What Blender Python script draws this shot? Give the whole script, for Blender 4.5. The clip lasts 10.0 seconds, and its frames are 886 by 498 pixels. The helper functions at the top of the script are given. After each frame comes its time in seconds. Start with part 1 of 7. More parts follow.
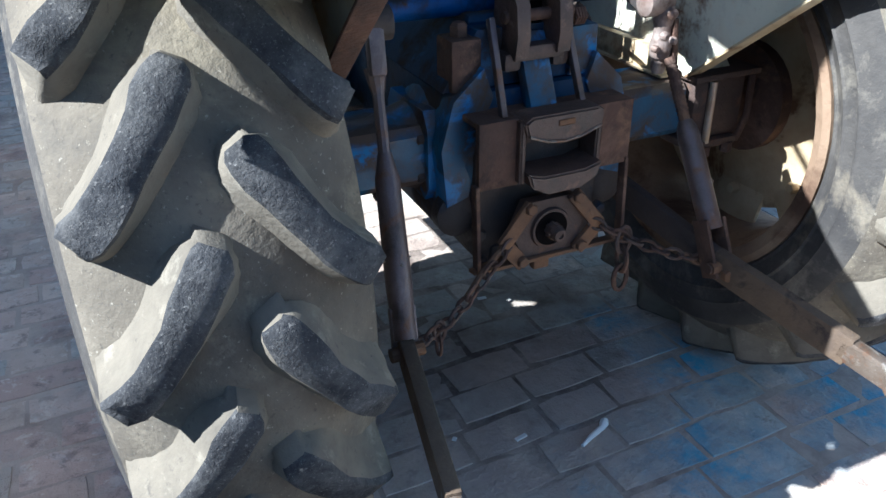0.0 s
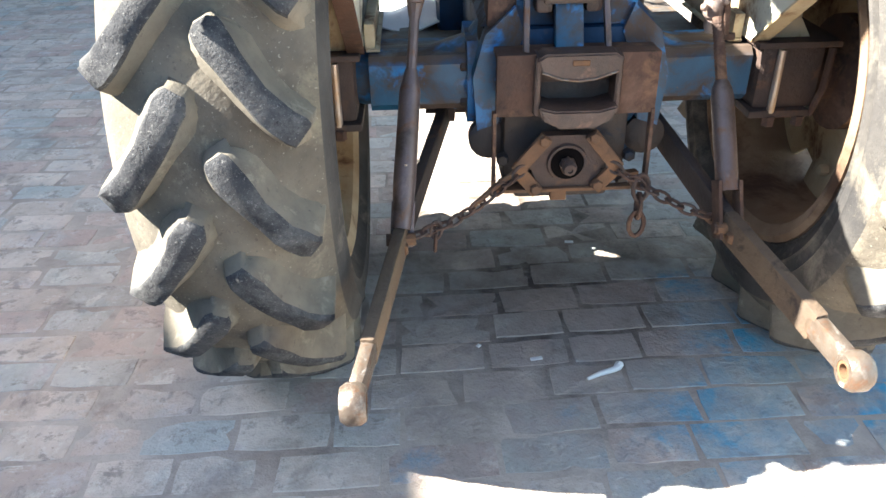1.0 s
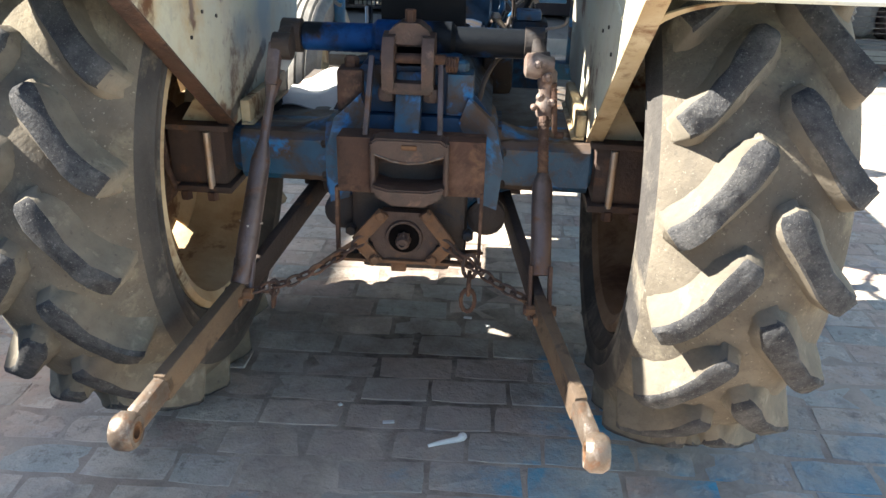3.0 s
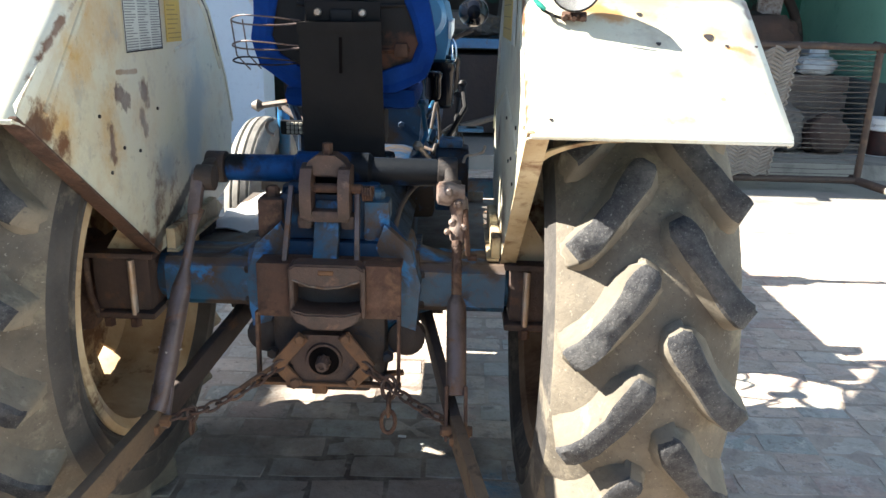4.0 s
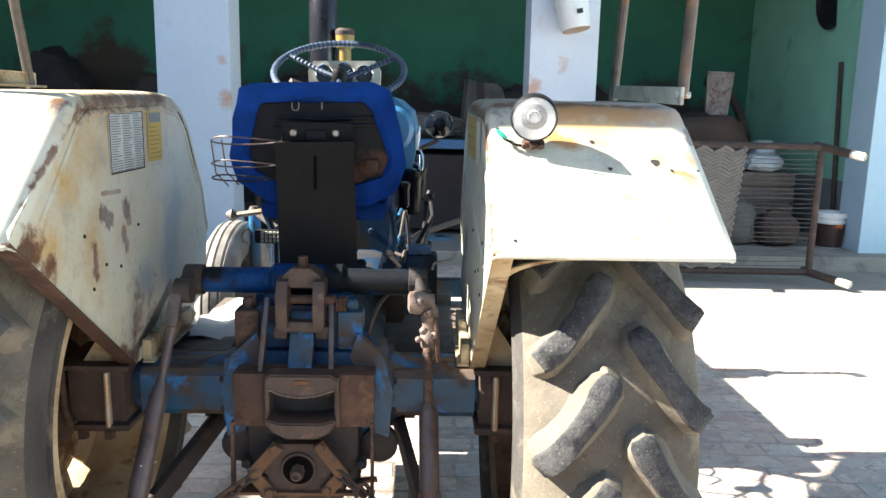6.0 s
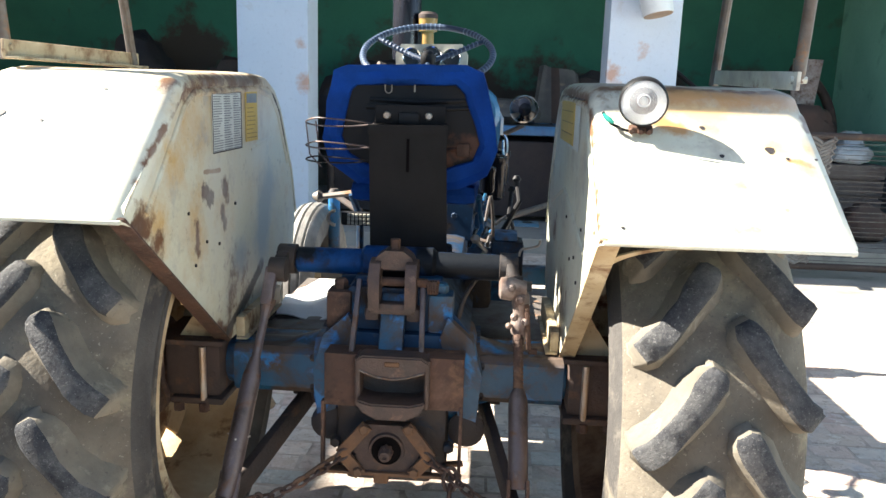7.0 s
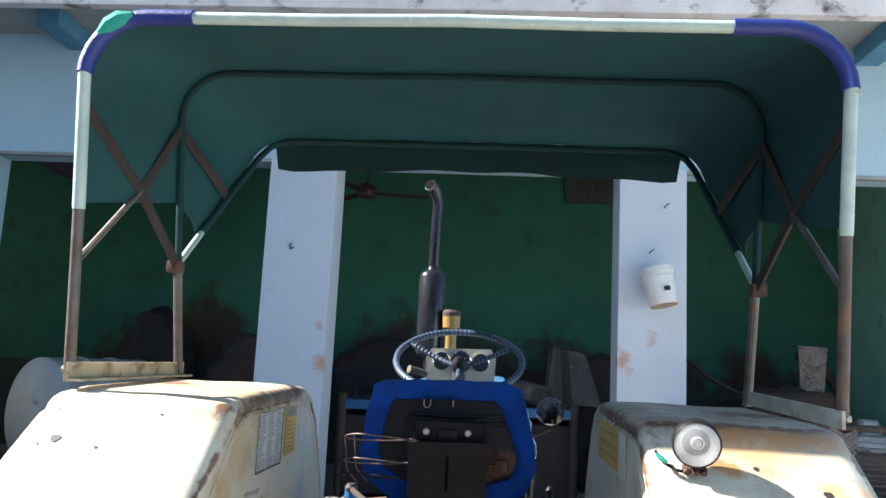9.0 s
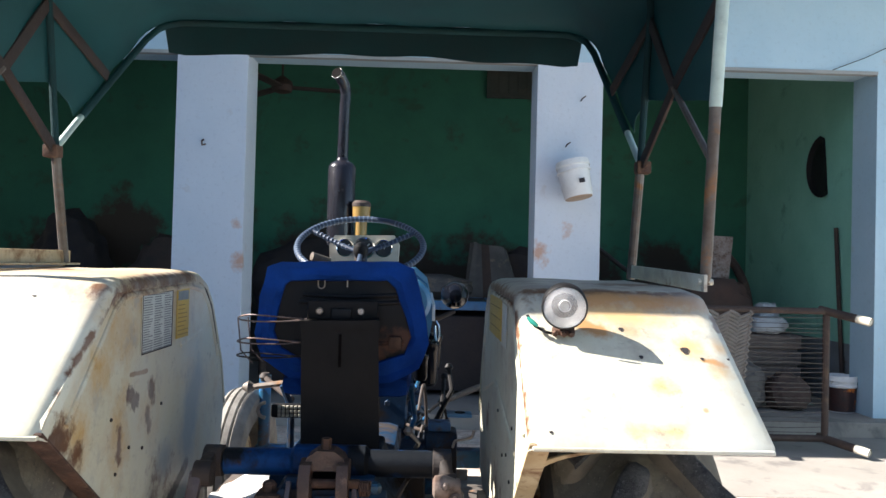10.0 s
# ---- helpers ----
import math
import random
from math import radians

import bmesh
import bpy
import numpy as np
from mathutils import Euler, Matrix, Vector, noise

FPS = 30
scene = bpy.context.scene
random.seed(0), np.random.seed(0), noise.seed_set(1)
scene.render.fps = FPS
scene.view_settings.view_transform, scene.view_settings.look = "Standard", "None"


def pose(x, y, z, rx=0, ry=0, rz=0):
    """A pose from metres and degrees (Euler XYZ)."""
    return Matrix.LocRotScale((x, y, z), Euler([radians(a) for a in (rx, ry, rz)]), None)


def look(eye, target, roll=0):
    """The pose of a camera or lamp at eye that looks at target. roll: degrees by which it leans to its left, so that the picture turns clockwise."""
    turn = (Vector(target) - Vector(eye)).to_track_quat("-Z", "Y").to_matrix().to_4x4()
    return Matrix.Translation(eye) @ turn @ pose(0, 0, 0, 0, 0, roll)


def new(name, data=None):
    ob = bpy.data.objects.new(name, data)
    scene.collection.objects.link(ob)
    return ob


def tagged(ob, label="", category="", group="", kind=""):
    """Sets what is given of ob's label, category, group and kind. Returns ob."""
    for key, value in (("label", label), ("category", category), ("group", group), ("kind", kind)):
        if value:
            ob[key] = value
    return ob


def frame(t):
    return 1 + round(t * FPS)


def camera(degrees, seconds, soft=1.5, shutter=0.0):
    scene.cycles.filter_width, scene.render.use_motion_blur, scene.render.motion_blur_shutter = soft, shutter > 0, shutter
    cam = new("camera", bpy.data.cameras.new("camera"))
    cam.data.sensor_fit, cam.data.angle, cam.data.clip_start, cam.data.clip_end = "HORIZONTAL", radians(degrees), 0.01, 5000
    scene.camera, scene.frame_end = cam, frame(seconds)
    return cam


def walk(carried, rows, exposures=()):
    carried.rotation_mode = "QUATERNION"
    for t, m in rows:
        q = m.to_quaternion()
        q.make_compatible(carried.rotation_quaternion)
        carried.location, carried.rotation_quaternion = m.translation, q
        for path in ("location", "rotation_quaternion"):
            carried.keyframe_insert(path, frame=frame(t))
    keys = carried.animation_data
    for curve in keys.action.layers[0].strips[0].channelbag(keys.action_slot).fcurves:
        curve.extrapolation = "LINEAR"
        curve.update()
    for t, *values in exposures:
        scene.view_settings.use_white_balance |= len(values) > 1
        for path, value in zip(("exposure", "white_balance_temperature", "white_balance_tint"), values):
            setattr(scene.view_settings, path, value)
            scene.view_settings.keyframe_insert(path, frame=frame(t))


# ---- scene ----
cam = camera(60.2, 10.0)
PATH = [
    (0, (-0.717, -1.318, 1.233), (-0.008, 0.273, 0.25), -0.97),
    (0.5, (-0.434, -1.47, 1.205), (-0.192, 0.272, 0.252), 3.71),
    (1, (-0.305, -1.665, 1.224), (-0.251, 0.043, 0.185), -1.22),
    (1.5, (-0.146, -1.795, 1.248), (-0.24, -0.024, 0.323), 0.1),
    (2, (0.02, -1.799, 1.26), (-0.119, -0.037, 0.325), -0.89),
    (2.2, (0.05, -1.793, 1.259), (0.002, -0.004, 0.368), 1.13),
    (3.3, (0.232, -1.785, 1.271), (0.112, 0.028, 0.435), 1.8),
    (3.5, (0.252, -1.804, 1.258), (0.162, 0.046, 0.502), 1.82),
    (4, (0.3, -1.814, 1.318), (0.27, 0.095, 0.722), 1.45),
    (4.5, (0.315, -1.824, 1.331), (0.345, 0.093, 0.762), 1.32),
    (5, (0.306, -1.845, 1.36), (0.327, 0.101, 0.899), 1.12),
    (5.2, (0.301, -1.853, 1.369), (0.329, 0.099, 0.937), 1.33),
    (6.3, (0.281, -1.887, 1.379), (0.337, 0.08, 1.022), 1.11),
    (6.5, (0.271, -1.885, 1.372), (0.293, 0.074, 0.969), 1.2),
    (7, (0.219, -1.87, 1.37), (0.108, 0.086, 0.968), 1.81),
    (7.5, (0.145, -1.854, 1.387), (0.011, 0.103, 0.994), 1.2),
    (8, (0.07, -1.855, 1.443), (-0.162, 0.115, 1.184), 1.36),
    (8.3, (0.075, -1.874, 1.48), (-0.248, 0.097, 1.368), 1.0),
    (8.5, (0.084, -1.888, 1.498), (-0.206, 0.089, 1.59), 2.11),
    (9, (0.119, -1.903, 1.492), (-0.026, 0.071, 1.78), 2.78),
    (9.5, (0.16, -1.902, 1.474), (0.087, 0.078, 1.744), 2.63),
    (10, (0.226, -1.896, 1.44), (0.27, 0.103, 1.478), 1.45),
]
EXPOSURES = (
    (0.0, 1.9, 5250, 8), (0.5, 2.69, 5700, 8), (1.0, 3.10, 6250, 9), (1.5, 2.75, 6500, 9), (2.0, 2.73, 6400, 10), (3.5, 2.42, 6500, 10), (5.0, 2.52, 6500, 10), (6.5, 2.52, 6500, 10),
    (8.0, 2.59, 6450, 10), (8.5, 2.70, 6200, 9), (9.0, 1.98, 6200, 12), (9.5, 1.6, 6250, 17), (10.0, 1.85, 6350, 14))
walk(cam, [(t, look(eye, target, roll)) for t, eye, target, roll in PATH], EXPOSURES)

# ---- light: sun from the left over the neighbouring house, blue sky ----
world = bpy.data.worlds.new("sky")
scene.world = world
world.use_nodes = True
wn = world.node_tree.nodes
sky = wn.new("ShaderNodeTexSky")
sky.sky_type = "NISHITA"
sky.sun_disc = False
sky.sun_elevation, sky.sun_rotation = radians(39.3), radians(-91)
wn["Background"].inputs["Strength"].default_value = 0.055
world.node_tree.links.new(sky.outputs["Color"], wn["Background"].inputs["Color"])
sun_data = bpy.data.lights.new("sun", "SUN")
sun_data.energy, sun_data.angle, sun_data.color = 5.0, radians(0.5), (1.0, 0.94, 0.84)
sun = new("sun", sun_data)
sun.matrix_world = look((-7.4, -0.11, 6.07), (0, 0, 0))

# ---- materials ----
def mat(name, base, rough=0.7, metal=0.0, var=None, vscale=6.0, vamt=0.5, stain=None, sscale=3.0, slo=0.55, shi=0.68,
        bump=0.15, bscale=40.0, spec=0.5, coord="Object", srough=0.9, grain=0.12, island=0.0):
    """Paint or stone: base colour, a slow drift to var, patches of stain, fine grain and relief."""
    m = bpy.data.materials.new(name)
    m.use_nodes = True
    nt = m.node_tree
    N, L = nt.nodes, nt.links
    b = N["Principled BSDF"]
    tc = N.new("ShaderNodeTexCoord")
    src = N.new("ShaderNodeNewGeometry").outputs["Position"] if coord == "World" else tc.outputs[coord]
    def nz(scale, detail=6, rough_=0.6, dist=0.0):
        n = N.new("ShaderNodeTexNoise")
        n.inputs["Scale"].default_value, n.inputs["Detail"].default_value = scale, detail
        n.inputs["Roughness"].default_value, n.inputs["Distortion"].default_value = rough_, dist
        L.new(src, n.inputs["Vector"])
        return n.outputs["Fac"]
    def ramp(sock, lo, hi):
        r = N.new("ShaderNodeMapRange")
        r.inputs["From Min"].default_value, r.inputs["From Max"].default_value = lo, hi
        L.new(sock, r.inputs["Value"])
        return r.outputs["Result"]
    def mix(a, c, fac, kind="MIX"):
        x = N.new("ShaderNodeMix")
        x.data_type, x.blend_type = "RGBA", kind
        for s, v in ((x.inputs["A"], a), (x.inputs["B"], c), (x.inputs["Factor"], fac)):
            if isinstance(v, (tuple, list)):
                s.default_value = (*v, 1.0)
            elif isinstance(v, (int, float)):
                s.default_value = v
            else:
                L.new(v, s)
        return x.outputs["Result"]
    col = mix(base, var or tuple(c * 0.75 for c in base), ramp(nz(vscale, 5), 0.5 - vamt * 0.35, 0.5 + vamt * 0.35))
    if island:
        o, g = N.new("ShaderNodeObjectInfo"), N.new("ShaderNodeNewGeometry")
        ad, fr = N.new("ShaderNodeMath"), N.new("ShaderNodeMath")
        ad.operation, fr.operation = "ADD", "FRACT"
        L.new(o.outputs["Random"], ad.inputs[0])
        L.new(g.outputs["Random Per Island"], ad.inputs[1])
        L.new(ad.outputs[0], fr.inputs[0])
        col = mix(col, tuple(c * 0.45 for c in base), ramp(fr.outputs[0], 1 - island, 1.6))
        mu, f2 = N.new("ShaderNodeMath"), N.new("ShaderNodeMath")
        mu.operation, f2.operation, mu.inputs[1].default_value = "MULTIPLY", "FRACT", 7.31
        L.new(fr.outputs[0], mu.inputs[0])
        L.new(mu.outputs[0], f2.inputs[0])
        col = mix(col, (0.44, 0.31, 0.26), ramp(f2.outputs[0], 0.55, 1.15))
        col = mix(col, (0.34, 0.40, 0.38), ramp(f2.outputs[0], 0.40, -0.25))
    rsock = None
    if stain:
        s = ramp(nz(sscale, 8, 0.65, 0.4), slo, shi)
        col = mix(col, stain, s)
        rr = N.new("ShaderNodeMapRange")
        rr.inputs["To Min"].default_value, rr.inputs["To Max"].default_value = rough, srough
        L.new(s, rr.inputs["Value"])
        rsock = rr.outputs["Result"]
    fine = nz(bscale, 4, 0.7)
    col = mix(col, (0.5 + 0.0, 0.5, 0.5), 0.0)
    dark = mix(col, tuple(c * 0.45 for c in base), ramp(fine, 0.55, 0.95))
    col = mix(col, dark, min(1.0, grain * 4))
    L.new(col, b.inputs["Base Color"])
    if rsock is not None:
        L.new(rsock, b.inputs["Roughness"])
    else:
        b.inputs["Roughness"].default_value = rough
    b.inputs["Metallic"].default_value = metal
    b.inputs["Specular IOR Level"].default_value = spec
    if bump:
        bp = N.new("ShaderNodeBump")
        bp.inputs["Strength"].default_value, bp.inputs["Distance"].default_value = bump, 0.01
        L.new(fine, bp.inputs["Height"])
        L.new(bp.outputs["Normal"], b.inputs["Normal"])
    return m

def blotches(m, centres, color, noise_scale=11.0, gain=0.55, lo=0.80, hi=0.95, stretch=(1, 1, 1)):
    """Lays uneven patches of a colour round given spots of the place."""
    nt = m.node_tree
    N, L = nt.nodes, nt.links
    b = N["Principled BSDF"]
    old = b.inputs["Base Color"].links[0].from_socket
    geo = N.new("ShaderNodeNewGeometry")
    tot = None
    def vm_(op, a, b):
        q = N.new("ShaderNodeVectorMath")
        q.operation = op
        for sock, v in zip(q.inputs, (a, b)):
            if isinstance(v, (tuple, Vector)):
                sock.default_value = tuple(v)
            else:
                L.new(v, sock)
        return q
    for c, r, *end in centres:
        if end:
            # along a line from c to end
            way = Vector(end[0]) - Vector(c)
            off = vm_("SUBTRACT", geo.outputs["Position"], c)
            along = N.new("ShaderNodeMath")
            along.operation, along.use_clamp, along.inputs[1].default_value = "MULTIPLY", True, 1.0 / way.length_squared
            L.new(vm_("DOT_PRODUCT", off.outputs["Vector"], way).outputs["Value"], along.inputs[0])
            foot = vm_("SCALE", tuple(way), (0, 0, 0))
            L.new(along.outputs[0], foot.inputs["Scale"])
            d = vm_("DISTANCE", off.outputs["Vector"], foot.outputs["Vector"])
        else:
            d = vm_("DISTANCE", geo.outputs["Position"], c)
        mr = N.new("ShaderNodeMapRange")
        mr.inputs["From Min"].default_value, mr.inputs["From Max"].default_value = r, 0.0
        L.new(d.outputs["Value"], mr.inputs["Value"])
        if tot is None:
            tot = mr.outputs["Result"]
        else:
            mx = N.new("ShaderNodeMath")
            mx.operation = "MAXIMUM"
            L.new(tot, mx.inputs[0])
            L.new(mr.outputs["Result"], mx.inputs[1])
            tot = mx.outputs[0]
    vm = N.new("ShaderNodeVectorMath")
    vm.operation = "MULTIPLY"
    vm.inputs[1].default_value = stretch
    L.new(geo.outputs["Position"], vm.inputs[0])
    n = N.new("ShaderNodeTexNoise")
    n.inputs["Scale"].default_value, n.inputs["Detail"].default_value, n.inputs["Roughness"].default_value = noise_scale, 8, 0.68
    L.new(vm.outputs["Vector"], n.inputs["Vector"])
    add = N.new("ShaderNodeMath")
    add.operation = "MULTIPLY_ADD"
    add.inputs[1].default_value = gain
    L.new(tot, add.inputs[0])
    L.new(n.outputs["Fac"], add.inputs[2])
    mr = N.new("ShaderNodeMapRange")
    mr.inputs["From Min"].default_value, mr.inputs["From Max"].default_value = lo, hi
    L.new(add.outputs[0], mr.inputs["Value"])
    mx = N.new("ShaderNodeMix")
    mx.data_type = "RGBA"
    mx.inputs["B"].default_value = (*color, 1)
    L.new(mr.outputs["Result"], mx.inputs["Factor"])
    L.new(old, mx.inputs["A"])
    L.new(mx.outputs["Result"], b.inputs["Base Color"])
    return m

def mottle(m, color, scale, lo, hi, amount=1.0, stretch=(1, 1, 1), detail=8, rough_=0.7):
    """Speckles or streaks of a colour all over a material."""
    nt = m.node_tree
    N, L = nt.nodes, nt.links
    b = N["Principled BSDF"]
    old = b.inputs["Base Color"].links[0].from_socket
    geo = N.new("ShaderNodeNewGeometry")
    vm = N.new("ShaderNodeVectorMath")
    vm.operation = "MULTIPLY"
    vm.inputs[1].default_value = stretch
    L.new(geo.outputs["Position"], vm.inputs[0])
    n = N.new("ShaderNodeTexNoise")
    n.inputs["Scale"].default_value, n.inputs["Detail"].default_value, n.inputs["Roughness"].default_value = scale, detail, rough_
    n.inputs["Distortion"].default_value = 0.3
    L.new(vm.outputs["Vector"], n.inputs["Vector"])
    mr = N.new("ShaderNodeMapRange")
    mr.inputs["From Min"].default_value, mr.inputs["From Max"].default_value, mr.inputs["To Max"].default_value = lo, hi, amount
    L.new(n.outputs["Fac"], mr.inputs["Value"])
    mx = N.new("ShaderNodeMix")
    mx.data_type = "RGBA"
    mx.inputs["B"].default_value = (*color, 1)
    L.new(mr.outputs["Result"], mx.inputs["Factor"])
    L.new(old, mx.inputs["A"])
    L.new(mx.outputs["Result"], b.inputs["Base Color"])
    return m

RUST = (0.16, 0.075, 0.035)
